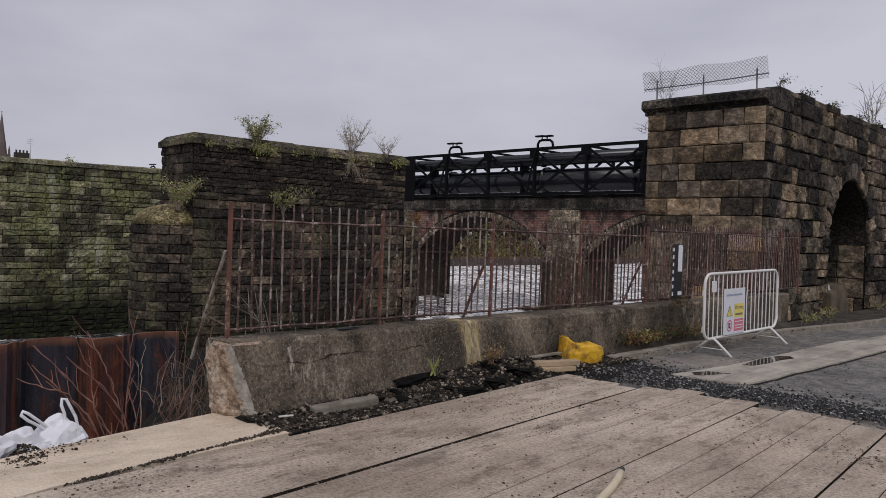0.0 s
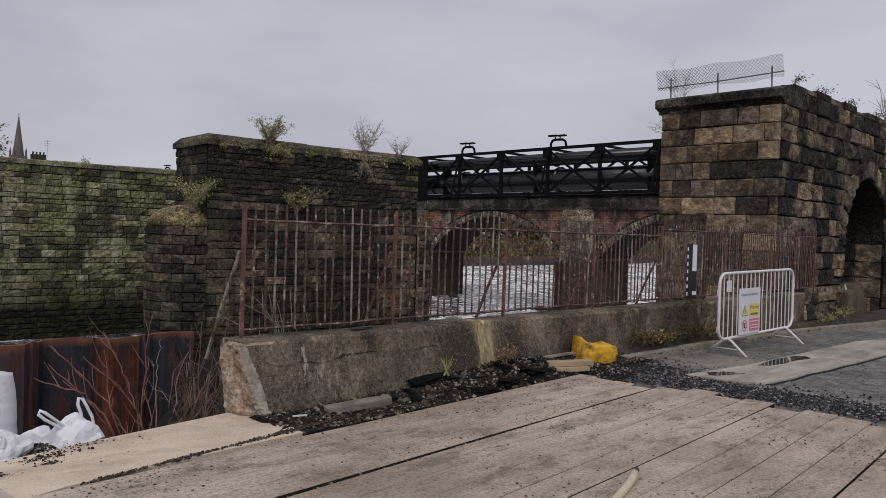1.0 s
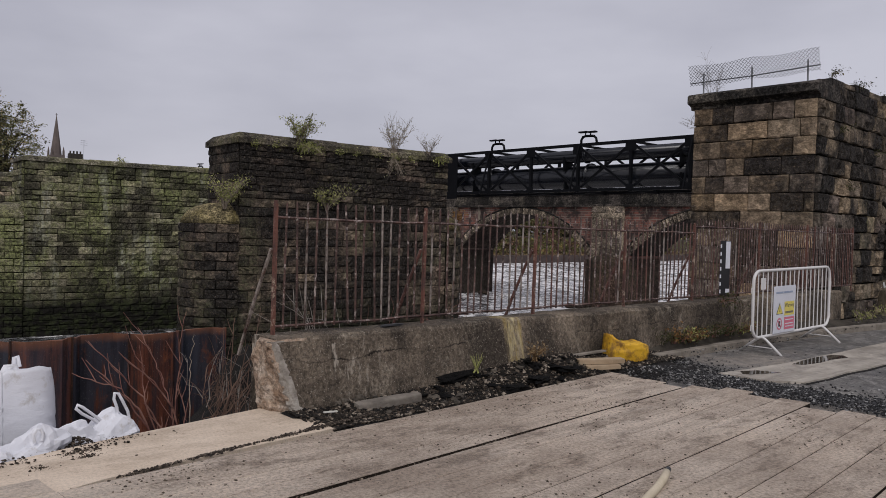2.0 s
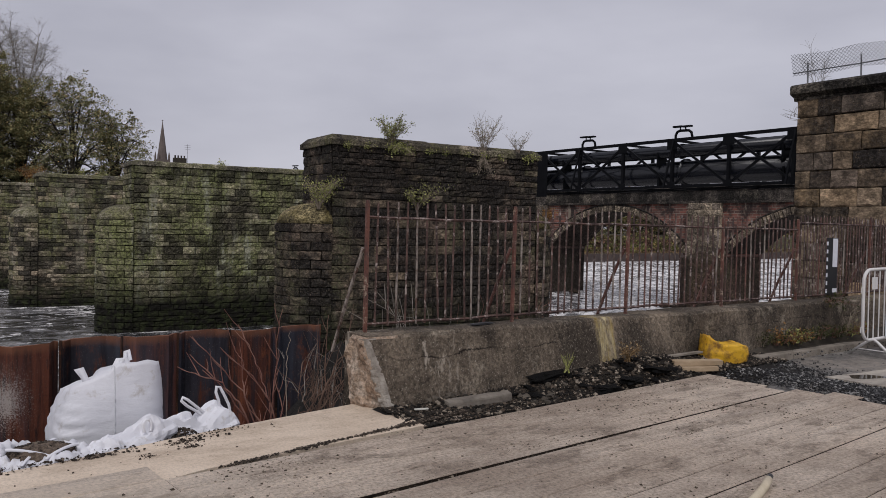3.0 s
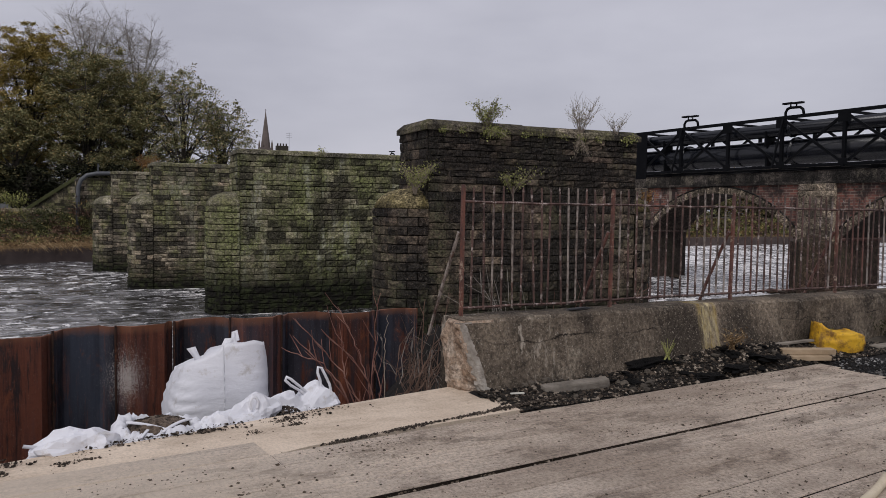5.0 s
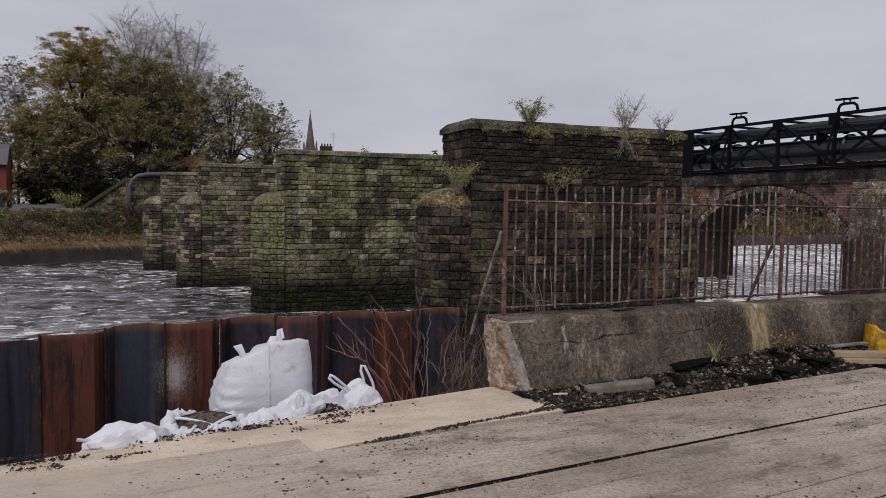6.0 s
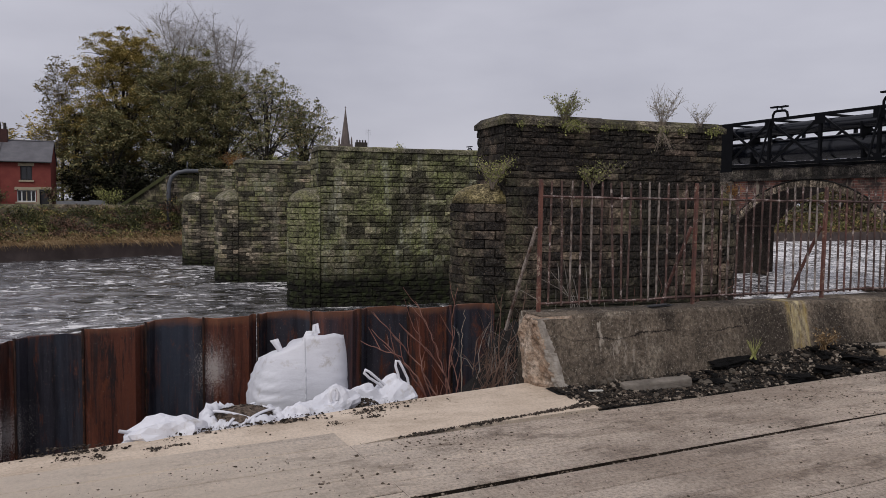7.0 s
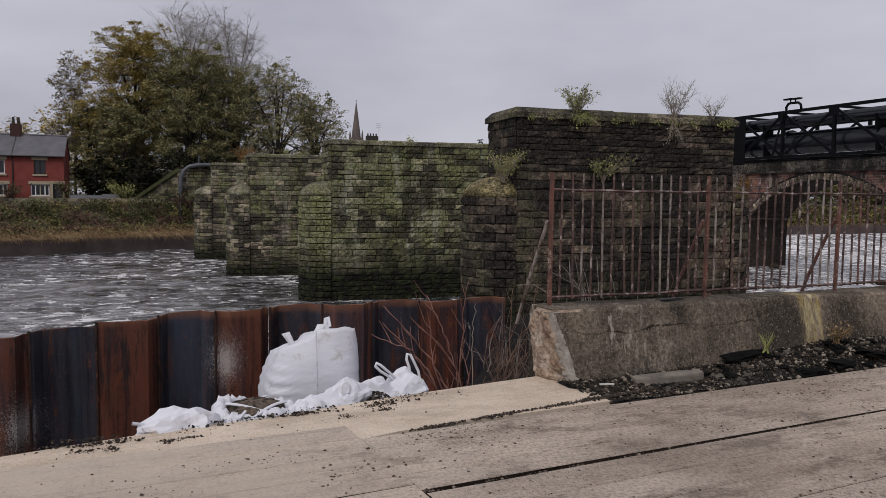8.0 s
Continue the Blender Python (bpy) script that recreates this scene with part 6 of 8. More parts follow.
# ---- the crowd barrier ----
WHITE_PAINT = plain("white_painted_steel", (0.66, 0.64, 0.62), (0.76, 0.74, 0.72), 5, 60, 0.45, 0, 0.1, 0.004)
SIGN_WHITE = plain("sign_white", (0.66, 0.67, 0.72), (0.72, 0.73, 0.78), 3, 30, 0.35, 0, 0.03)
SIGN_YELLOW = plain("sign_yellow", (0.74, 0.62, 0.13), (0.79, 0.67, 0.17), 3, 30, 0.35, 0, 0.03)
SIGN_RED = plain("sign_red", (0.62, 0.15, 0.22), (0.67, 0.18, 0.25), 3, 30, 0.35, 0, 0.03)
SIGN_BLACK = plain("sign_black", (0.02, 0.02, 0.022), (0.03, 0.03, 0.03), 3, 30, 0.4, 0, 0.03)
SIGN_INK = plain("faded_ink", (0.16, 0.14, 0.10), (0.22, 0.19, 0.13), 3, 30, 0.4, 0, 0.03)
SIGN_GREY = plain("sign_blue_grey", (0.28, 0.34, 0.46), (0.34, 0.40, 0.5), 3, 30, 0.4, 0, 0.03)


def words(text, size, material, parent, m, name="lettering"):
    cu = bpy.data.curves.new(name, "FONT")
    cu.body, cu.size, cu.extrude, cu.align_x, cu.align_y = text, size, 0.0008, "CENTER", "CENTER"
    ob = new(name, cu)
    dg = bpy.context.evaluated_depsgraph_get()
    me = bpy.data.meshes.new_from_object(ob.evaluated_get(dg))
    bpy.data.objects.remove(ob)
    me.materials.clear()
    me.materials.append(material)
    o = new(name, me)
    o.parent, o.matrix_local = parent, m
    return o


def crowd_barrier():
    p = thing("crowd_barrier", "white steel crowd barrier with a warning sign", "barrier", pose(-4.70, 11.42, -0.02, 0, -1.0, 90 - 1.5))
    L, z0, z1, c = 1.24, 0.24, 1.16, 0.16
    pts = []
    for cx, cz, a0 in ((L - c, z1 - c, 0), (-L + c, z1 - c, 90), (-L + c, z0 + c, 180), (L - c, z0 + c, 270)):
        for k in range(6):
            a = radians(a0 + 18 * k)
            pts.append((cx + c * math.cos(a), 0, cz + c * math.sin(a)))
    pts.append(pts[0])
    part("frame", tube(pts, 0.021, 10, False), WHITE_PAINT, p, "", True)
    for i in range(1, 18):
        x = -L + 2 * L * i / 18
        bend = 0.03 if i == 10 else 0.0
        part("bar", tube([(x, 0, z0 + 0.01), (x - bend, 0, (z0 + z1) / 2), (x + bend * 0.4, 0, z1 - 0.01)], 0.0085, 6), WHITE_PAINT, p)
    for sx in (-1, 1):
        x = sx * 0.97
        f = part("foot", tube([(x - 0.03, -0.30, 0.015), (x, -0.06, 0.21), (x, 0, 0.245), (x, 0.06, 0.21), (x - 0.03, 0.30, 0.015)], 0.019, 8), WHITE_PAINT, p, "", True)
        part("tie", tube([(x - 0.02, -0.2, 0.10), (x - 0.02, 0.2, 0.10)], 0.008, 6), WHITE_PAINT, f)
        for z in (0.42, 0.93):
            part("hook", tube([(sx * L, 0, z), (sx * (L + 0.05), 0, z), (sx * (L + 0.05), 0, z - 0.07)], 0.008, 6), WHITE_PAINT, p)
    part("tag_plate", box(-L + 0.19, -L + 0.33, -0.016, -0.010, 0.90, 1.06, 0.002), WHITE_PAINT, p)
    s = part("sign_board", box(-0.70 + 0.0, -0.02, -0.034, -0.026, 0.26, 0.93, 0.002), SIGN_WHITE, p, "white plastic safety sign")
    y = -0.0355
    part("yellow_panel", box(-0.37, -0.06, y - 0.001, y, 0.50, 0.70), SIGN_YELLOW, s)
    part("red_panel", box(-0.37, -0.06, y - 0.001, y, 0.30, 0.475), SIGN_RED, s)
    face = lambda x, z: pose(x, y - 0.002, z, 90, 0, 0)
    words("Warning", 0.085, SIGN_INK, s, face(-0.215, 0.645))
    part("text_bar", box(-0.34, -0.10, y - 0.0025, y - 0.0015, 0.53, 0.56), SIGN_INK, s)
    for z in (0.335, 0.375, 0.43):
        part("text_bar", box(-0.345, -0.085, y - 0.0025, y - 0.0015, z, z + 0.014), SIGN_WHITE, s)
    part("text_bar", box(-0.64, -0.42, y - 0.0025, y - 0.0015, 0.825, 0.85), SIGN_GREY, s)
    part("text_bar", box(-0.40, -0.12, y - 0.0025, y - 0.0015, 0.825, 0.85), SIGN_GREY, s)
    bm = bmesh.new()
    tri = [Vector((-0.62, y - 0.001, 0.53)), Vector((-0.42, y - 0.001, 0.53)), Vector((-0.52, y - 0.001, 0.69))]
    bm.faces.new([bm.verts.new(v) for v in tri])
    bmesh.ops.solidify(bm, geom=bm.faces[:], thickness=0.001)
    part("warning_triangle", bm, SIGN_BLACK, s)
    mid = sum(tri, Vector()) / 3
    bm = bmesh.new()
    bm.faces.new([bm.verts.new(mid + (v - mid) * 0.86 + Vector((0, -0.002, 0))) for v in tri])
    part("triangle_field", bm, SIGN_YELLOW, s)
    part("triangle_mark", box(-0.528, -0.512, y - 0.005, y - 0.004, 0.56, 0.64), SIGN_BLACK, s)
    bm = bmesh.new()
    n = 24
    o1 = [bm.verts.new((-0.52 + 0.085 * math.cos(2 * math.pi * k / n), y - 0.001, 0.39 + 0.085 * math.sin(2 * math.pi * k / n))) for k in range(n)]
    o2 = [bm.verts.new((-0.52 + 0.066 * math.cos(2 * math.pi * k / n), y - 0.001, 0.39 + 0.066 * math.sin(2 * math.pi * k / n))) for k in range(n)]
    for k in range(n):
        bm.faces.new((o1[k], o1[(k + 1) % n], o2[(k + 1) % n], o2[k]))
    part("prohibition_ring", bm, SIGN_RED, s)
    part("prohibition_mark", box(-0.545, -0.495, y - 0.003, y - 0.001, 0.355, 0.43, 0.0004), SIGN_BLACK, s)
    part("prohibition_bar", beam((-0.57, y - 0.004, 0.44), (-0.47, y - 0.004, 0.34), 0.002, 0.014), SIGN_RED, s)
    return p


crowd_barrier()


def gauge_post():
    """The black and white board fixed behind the railing."""
    p = thing("gauge_board", "black and white gauge board on the railing", "gauge board", pose(-5.60, 11.06, 0.70, 0, 0, 62))
    part("board", box(-0.09, 0.08, 0.0, 0.02, 0.0, 0.82, 0.004), SIGN_BLACK, p)
    part("white_field", box(0.0, 0.075, -0.004, -0.001, 0.40, 0.81), SIGN_WHITE, p)
    for i in range(7):
        part("scale_mark", box(-0.095, -0.072, -0.004, -0.001, 0.02 + i * 0.115, 0.075 + i * 0.115), SIGN_WHITE, p)
    part("numeral_bar", box(0.01, 0.08, -0.004, -0.001, 0.03, 0.09), SIGN_WHITE, p)
    return p


gauge_post()

# ---- concrete slab strip, puddles, hose ----
def flat_patch(pts, z, thick, material, name, label, category, wob=0.02, seed=0):
    out = []
    for (x0, y0), (x1, y1) in zip(pts, pts[1:] + pts[:1]):
        n = max(1, int(math.hypot(x1 - x0, y1 - y0) / 0.25))
        for k in range(n):
            x, y = x0 + (x1 - x0) * k / n, y0 + (y1 - y0) * k / n
            out.append((x + wob * noise.noise((x * 2.2, y * 2.2, seed)), y + wob * noise.noise((x * 2.2, y * 2.2, seed + 7))))
    bm = bmesh.new()
    hi = [bm.verts.new((x, y, z)) for x, y in out]
    lo = [bm.verts.new((x, y, z - thick)) for x, y in out]
    m = len(out)
    for k in range(m):
        bm.faces.new((lo[k], lo[(k + 1) % m], hi[(k + 1) % m], hi[k]))
    bm.faces.new(hi)
    bmesh.ops.triangulate(bm, faces=[f for f in bm.faces if len(f.verts) > 4])
    return whole(name, bm, material, label, category, kind="structure")


flat_patch([(-4.23, 8.31), (-3.69, 8.34), (-3.38, 8.62), (-3.35, 9.4), (-3.26, 11.1), (-3.19, 13.2), (-3.12, 16), (-3.0, 26), (-3.55, 26), (-3.73, 15.4), (-3.98, 13.5), (-4.02, 11.7), (-4.08, 9.53)], 0.006, 0.2, SLAB, "concrete_slab", "pale wet concrete slab strip set in the road", "concrete slab", 0.03, 3)
# The slab edge's shadow, painted as a thin strip in the soil's black.
flat_patch([(-3.42, 8.58), (-3.345, 8.58), (-3.31, 9.4), (-3.222, 11.1), (-3.15, 13.2), (-3.08, 16), (-2.96, 26), (-3.05, 26), (-3.16, 16), (-3.23, 13.2), (-3.30, 11.1), (-3.39, 9.4)], -0.013, 0.1, SOIL, "slab_edge_shadow", "dark strip painted as the shadow of the concrete slab's edge", "joint", 0.03, 3)
PUDDLE = Mat("still_puddle").set((0.03, 0.027, 0.022), 0.03, 0, 0.5).m
for i, shore in enumerate((((-4.13, 8.62), (-4.05, 8.82), (-3.83, 8.92), (-3.88, 8.66), (-3.95, 8.50), (-4.04, 8.46)),
                           ((-3.98, 9.68), (-4.02, 10.1), (-4.03, 10.45), (-3.98, 10.95), (-3.86, 11.05), (-3.76, 10.92), (-3.80, 10.5), (-3.79, 10.15), (-3.88, 9.78)))):
    flat_patch(shore, 0.0095, 0.004, PUDDLE, "puddle", "shallow still puddle on the concrete slab", "puddle", 0.06, i)
HOSE = plain("cream_rubber_hose", (0.56, 0.48, 0.34), (0.68, 0.59, 0.44), 8, 60, 0.6)
hose = thing("hose", "cream rubber hose lying over the timber mats", "hose")
part("tube", tube([(-2.51, 4.29, 0.075), (-2.48, 4.2, 0.052), (-2.43, 4.05, 0.046), (-2.37, 3.85, 0.046), (-2.22, 3.45, 0.046), (-1.95, 3.0, 0.046), (-1.5, 2.4, 0.046), (-0.9, 2.0, 0.046)], 0.025, 12), HOSE, hose, "", True)
part("frayed_end", tube([(-2.51, 4.28, 0.075), (-2.525, 4.34, 0.082)], [0.022, 0.017], 10), SIGN_BLACK, hose)

# ---- chain-link on top of the abutment ----
def chain_link():
    p = thing("chain_link_fence", "sagging chain-link strip above the abutment cap", "fence")
    bm = bmesh.new()
    x0, x1, n, rows = -8.55, -5.86, 36, 6
    for j in range(rows):
        for i in range(n):
            for s in (0, 1):
                xa, xb = x0 + (x1 - x0) * i / n, x0 + (x1 - x0) * (i + 1) / n
                f = lambda x: 4.78 + 0.02 * math.sin(x * 5) + 0.10 * (abs(math.sin((x + 8.55) * 1.7)) > 2)
                za, zb = f(xa) + 0.07 * (j + (i + s) % 2), f(xb) + 0.07 * (j + (i + s + 1) % 2)
                add_tube(bm, [(xa, 15.02 - 0.02 * j, za), (xb, 15.02 - 0.02 * j, zb)], 0.005, 3, False)
    o = part("mesh", bm, GREY_STEEL, p)
    o["kind"] = "stuff"
    part("rail", tube([(x0, 15.03, 4.86), (-7.2, 15.03, 4.86), (x1, 15.03, 4.90)], 0.012, 6), GREY_STEEL, p)
    for x in (-8.25, -7.2, -6.1):
        part("post", tube([(x, 15.05, 4.6), (x, 15.03, 5.03)], 0.016, 6), GREY_STEEL, p)
    return p


chain_link()
# ---- plants ----
def leaf_mat(name, stops):
    k = Mat(name)
    c = k.ramp(k.island(), stops)
    c = k.mix(k.ramp(k.noise(0.5, 4), [(0.4, 0.0), (0.7, 0.4)]), c, tuple(x * 0.5 for x in stops[0][1]))
    k.set(c, 0.8, 0, 0.12)
    return k.m


LEAF_WEED = leaf_mat("weed_leaves", [(0.0, (0.15, 0.165, 0.05)), (0.6, (0.32, 0.33, 0.12)), (1.0, (0.48, 0.46, 0.20))])
LEAF_PALE = leaf_mat("pale_dry_leaves", [(0.0, (0.20, 0.185, 0.11)), (0.6, (0.32, 0.30, 0.19)), (1.0, (0.44, 0.40, 0.26))])
LEAF_ORANGE = leaf_mat("rusty_fern", [(0.0, (0.17, 0.085, 0.03)), (1.0, (0.32, 0.19, 0.08))])
LEAF_GOLD = leaf_mat("gold_green_leaves", [(0.0, (0.25, 0.215, 0.075)), (0.5, (0.38, 0.30, 0.10)), (0.85, (0.44, 0.33, 0.11)), (1.0, (0.54, 0.38, 0.14))])
LEAF_GREEN = leaf_mat("dull_green_leaves", [(0.0, (0.15, 0.16, 0.075)), (0.6, (0.26, 0.25, 0.125)), (0.9, (0.38, 0.31, 0.15)), (1.0, (0.50, 0.34, 0.15))])
LEAF_YELLOW = leaf_mat("pale_yellow_leaves", [(0.0, (0.14, 0.11, 0.04)), (1.0, (0.30, 0.24, 0.11))])
# Shade beneath the trees is put into these near-black leaves.
LEAF_SHADED = leaf_mat("shaded_undergrowth", [(0.0, (0.012, 0.014, 0.008)), (1.0, (0.035, 0.036, 0.018))])
LEAF_BRAMBLE = leaf_mat("dark_bramble_leaves", [(0.0, (0.03, 0.036, 0.016)), (0.7, (0.07, 0.075, 0.03)), (1.0, (0.16, 0.13, 0.06))])
STRAW = leaf_mat("dead_grass", [(0.0, (0.10, 0.06, 0.03)), (0.6, (0.25, 0.165, 0.085)), (1.0, (0.42, 0.32, 0.18))])
def make_brambles():
    k = Mat("bank_brambles")
    c = k.ramp(k.noise(0.55, 5, 0.65, (1, 1, 1.5)), [(0.30, (0.040, 0.028, 0.022)), (0.43, (0.15, 0.085, 0.058)), (0.49, (0.09, 0.070, 0.040)), (0.53, (0.11, 0.125, 0.042)), (0.60, (0.23, 0.185, 0.07)), (0.70, (0.19, 0.085, 0.055))])
    c = k.mix(1.0, c, k.ramp(k.island(), [(0.0, 0.35), (0.6, 1.0), (1.0, 1.7)]), "MULTIPLY")
    k.set(c, 0.7, 0, 0.2)
    return k.m


BRAMBLE = make_brambles()
TWIG = plain("grey_twig_bark", (0.24, 0.215, 0.19), (0.36, 0.325, 0.285), 5, 40, 0.9)
STEM_RED = plain("red_brown_stems", (0.16, 0.066, 0.052), (0.30, 0.165, 0.125), 7, 50, 0.7)
STEM_BROWN = plain("brown_stems", (0.11, 0.064, 0.046), (0.25, 0.16, 0.115), 7, 50, 0.8)
STEM_PALE = plain("pale_dead_stems", (0.26, 0.21, 0.16), (0.36, 0.30, 0.24), 7, 50, 0.8)
BARK = plain("tree_bark", (0.035, 0.03, 0.024), (0.075, 0.065, 0.05), 3, 30, 0.95, 0, 0.6, 0.03)


def leaves_mesh(name, material, spots, r, droop=0.0, tilt=1.2):
    """Folded leaves: spots of (place, length, width)."""
    vs, fs = [], []
    for q, l, w in spots:
        rot = Euler((r.uniform(-tilt, tilt), r.uniform(-tilt, tilt) + droop, r.uniform(0, 6.3))).to_matrix()
        k = len(vs)
        for v in ((0, 0, 0), (l * 0.5, w * 0.5, w * 0.12), (l, 0, -l * 0.1), (l * 0.5, -w * 0.5, w * 0.12)):
            vs.append(Vector(q) + rot @ Vector(v))
        fs.append((k, k + 1, k + 2, k + 3))
    me = bpy.data.meshes.new(name)
    me.from_pydata(vs, [], fs)
    me.materials.append(material)
    return me


def weed(name, label, at, stems, height, spread, nleaf, leaf, leafmat, stemmat, seed, lean=(0, 0, 0), droop=0.0, thick=0.006, fork=2, category="weed"):
    """A small plant: forked stems, and leaves along them."""
    r = random.Random(seed)
    p = thing(name, label, category, pose(*at))
    tips, bm = [], bmesh.new()
    for _ in range(stems):
        a = r.uniform(0, 6.3)
        d = Vector((math.cos(a) * spread * r.random() ** 0.5, math.sin(a) * spread * r.random() ** 0.5, 1)) + Vector(lean)
        h = height * r.uniform(0.55, 1.0)
        pts = [Vector((0.03 * math.cos(a), 0.03 * math.sin(a), 0))]
        for k in range(1, 6):
            f = k / 5
            pts.append(Vector((d.x * f ** 1.3 * h, d.y * f ** 1.3 * h, d.z * f * h - droop * f * f * h)) + Vector((r.uniform(-1, 1), r.uniform(-1, 1), r.uniform(-1, 1))) * 0.035 * h)
        add_tube(bm, pts, [thick * (1 - 0.14 * k) for k in range(6)], 4, False)
        tips += pts[2:]
        for _ in range(fork):
            i = r.randint(2, 4)
            b2 = pts[i]
            e = Vector((r.uniform(-1, 1), r.uniform(-1, 1), r.uniform(0.2, 1.1))).normalized() * h * r.uniform(0.15, 0.35)
            q = [b2, b2 + e * 0.5 + Vector((0, 0, 0.02 * h)), b2 + e]
            add_tube(bm, q, [thick * 0.5, thick * 0.4, thick * 0.25], 3, False)
            tips += q[1:]
    s = part("stem", bm, stemmat, p)
    s["kind"] = "stuff"
    if nleaf:
        spots = []
        for _ in range(nleaf):
            q = r.choice(tips)
            l = leaf * r.uniform(0.5, 1.2)
            spots.append((q + Vector((r.gauss(0, 1), r.gauss(0, 1), r.gauss(0, 1))) * leaf * 0.8, l, l * r.uniform(0.35, 0.6)))
        o = new("foliage", leaves_mesh("foliage", leafmat, spots, r, 0.3))
        o.parent = p
        o["kind"] = "stuff"
    return p


# on the near pier
weed("buddleia", "green leafy shrub growing from the pier top", (-20.05, 12.50, 4.00), 24, 1.0, 0.95, 1150, 0.075, LEAF_WEED, STEM_PALE, 1, (0.2, 0, 0), 0.0, 0.012, 3, "shrub")
weed("buddleia", "green leafy growth hanging on the pier face", (-19.98, 12.70, 3.95), 15, 0.75, 1.0, 650, 0.075, LEAF_WEED, STEM_PALE, 2, (0.35, 0, -0.6), 0.7, 0.010, 3, "shrub")
weed("buddleia", "pale dry shrub on the pier top", (-19.79, 15.98, 4.00), 26, 1.35, 0.8, 620, 0.05, LEAF_PALE, STEM_PALE, 3, (0.03, 0, 0), 0.0, 0.011, 5, "shrub")
weed("dead_stems", "dry twigs hanging down the pier face", (-19.72, 15.88, 4.00), 16, 0.9, 0.5, 120, 0.06, LEAF_PALE, STEM_PALE, 4, (0.15, 0, -1.4), 0.5, 0.011, 4, "shrub")
weed("buddleia", "small pale shrub on the pier top", (-19.68, 17.42, 4.10), 16, 0.75, 0.8, 220, 0.05, LEAF_PALE, STEM_PALE, 5, (0, 0, 0), 0.0, 0.009, 4, "shrub")
weed("moss_tuft", "green moss and weeds along the coping", (-19.62, 17.77, 3.90), 10, 0.4, 1.2, 200, 0.09, LEAF_WEED, STEM_PALE, 6, (0.2, 0, -0.3), 0.4, 0.006, 2)
weed("buddleia", "green shrub growing out of the pier joints", (-19.96, 13.48, 2.05), 26, 0.95, 1.1, 620, 0.075, LEAF_WEED, STEM_PALE, 7, (0.35, 0.15, 0), 0.1, 0.009, 3, "shrub")
weed("buddleia", "yellow-green shrub on the cutwater dome", (-20.32, 10.24, 2.00), 24, 1.05, 0.8, 850, 0.075, LEAF_WEED, STEM_PALE, 8, (0.15, 0.1, 0), 0.05, 0.010, 4, "shrub")
weed("fern", "rusty brown fern on the pier's cutwater", (-19.55, 18.75, 1.95), 24, 0.42, 0.9, 300, 0.08, LEAF_ORANGE, LEAF_ORANGE, 9, (0.2, 0, 0), 0.4, 0.006, 2, "fern")
for i in range(9):
    weed("moss_tuft", "moss and small weeds on the coping edge", (-20.10 + 0.055 * i, 11.0 + 0.7 * i, 3.92), 6, 0.22, 1.4, 90, 0.07, LEAF_WEED, STEM_PALE, 30 + i, (0.4, 0, -0.4), 0.5, 0.004, 1)
for i, (x, y) in enumerate(((-32.0, 11.5), (-43.6, 8.2), (-43.5, 9.2), (-55.8, 7.6))):
    weed("moss_tuft", "small weeds growing on a pier top", (x, y, 3.82), 8, 0.35, 1.0, 120, 0.1, LEAF_WEED, STEM_PALE, 50 + i)
weed("fern", "orange leaves on the far pier's top", (-56.6, 7.6, 3.8), 24, 1.3, 0.9, 500, 0.18, LEAF_ORANGE, STEM_PALE, 61, (0, 0, 0), 0.1, 0.012, 3, "shrub")

# on the abutment
for i, (y, z) in enumerate(((15.6, 4.75), (17.2, 4.75), (19.0, 4.75), (21.0, 4.75), (16.6, 2.6), (18.0, 3.4), (22.5, 4.75), (16.1, 3.7))):
    weed("moss_tuft", "green weeds rooted in the abutment joints", (TX + 0.04, y, z), 8, 0.28, 1.2, 110, 0.05, LEAF_BRAMBLE, STEM_PALE, 70 + i, (0.5, 0, -0.2), 0.3, 0.004, 2)
weed("bare_sapling", "bare grey sapling behind the abutment", (-8.30, 15.6, 4.3), 9, 1.35, 0.5, 0, 0.1, LEAF_PALE, TWIG, 81, (-0.1, 0, 0), 0, 0.005, 10, "sapling")
weed("bare_sapling", "bare grey sapling leaning out from the abutment", (-8.36, 16.0, 3.8), 7, 1.15, 0.5, 0, 0.1, LEAF_PALE, TWIG, 84, (-0.8, 0, -0.55), 0, 0.009, 12, "sapling")
weed("bare_sapling", "bare twiggy sapling on the abutment wall", (-6.3, 23.5, 4.7), 7, 1.5, 0.5, 0, 0.1, LEAF_PALE, TWIG, 82, (0, 0, 0), 0, 0.014, 7, "sapling")
weed("bare_sapling", "bare twiggy sapling on the abutment wall", (-6.2, 26.0, 4.7), 6, 1.2, 0.5, 0, 0.1, LEAF_PALE, TWIG, 83, (0, 0, 0), 0, 0.014, 7, "sapling")

# at the wall's foot
r9 = random.Random(99)
for i in range(9):
    y = r9.uniform(8.9, 11.3)
    weed("bramble", "dark tangled bramble over the wall foot", (-5.41 + 0.04 * r9.random(), y, 0.12), 10, r9.uniform(0.16, 0.32), 1.1, 120, 0.045, (LEAF_BRAMBLE, LEAF_BRAMBLE, LEAF_ORANGE, LEAF_WEED)[i % 4], STEM_RED, 900 + i, (0.2, 0, 0), 0.35, 0.004, 3, "bramble")
for i, (y, n) in enumerate(((9.0, 200), (9.3, 240), (9.7, 260), (10.1, 240), (10.5, 260), (10.9, 200), (11.4, 160))):
    weed("ground_weed", "low green weeds at the foot of the wall", (-5.40, y, 0.12), 12, 0.22, 1.2, n, 0.04, (LEAF_BRAMBLE, LEAF_BRAMBLE, LEAF_ORANGE, LEAF_BRAMBLE)[i % 4], STEM_PALE, 90 + i, (0.15, 0, 0), 0.2, 0.003, 2)
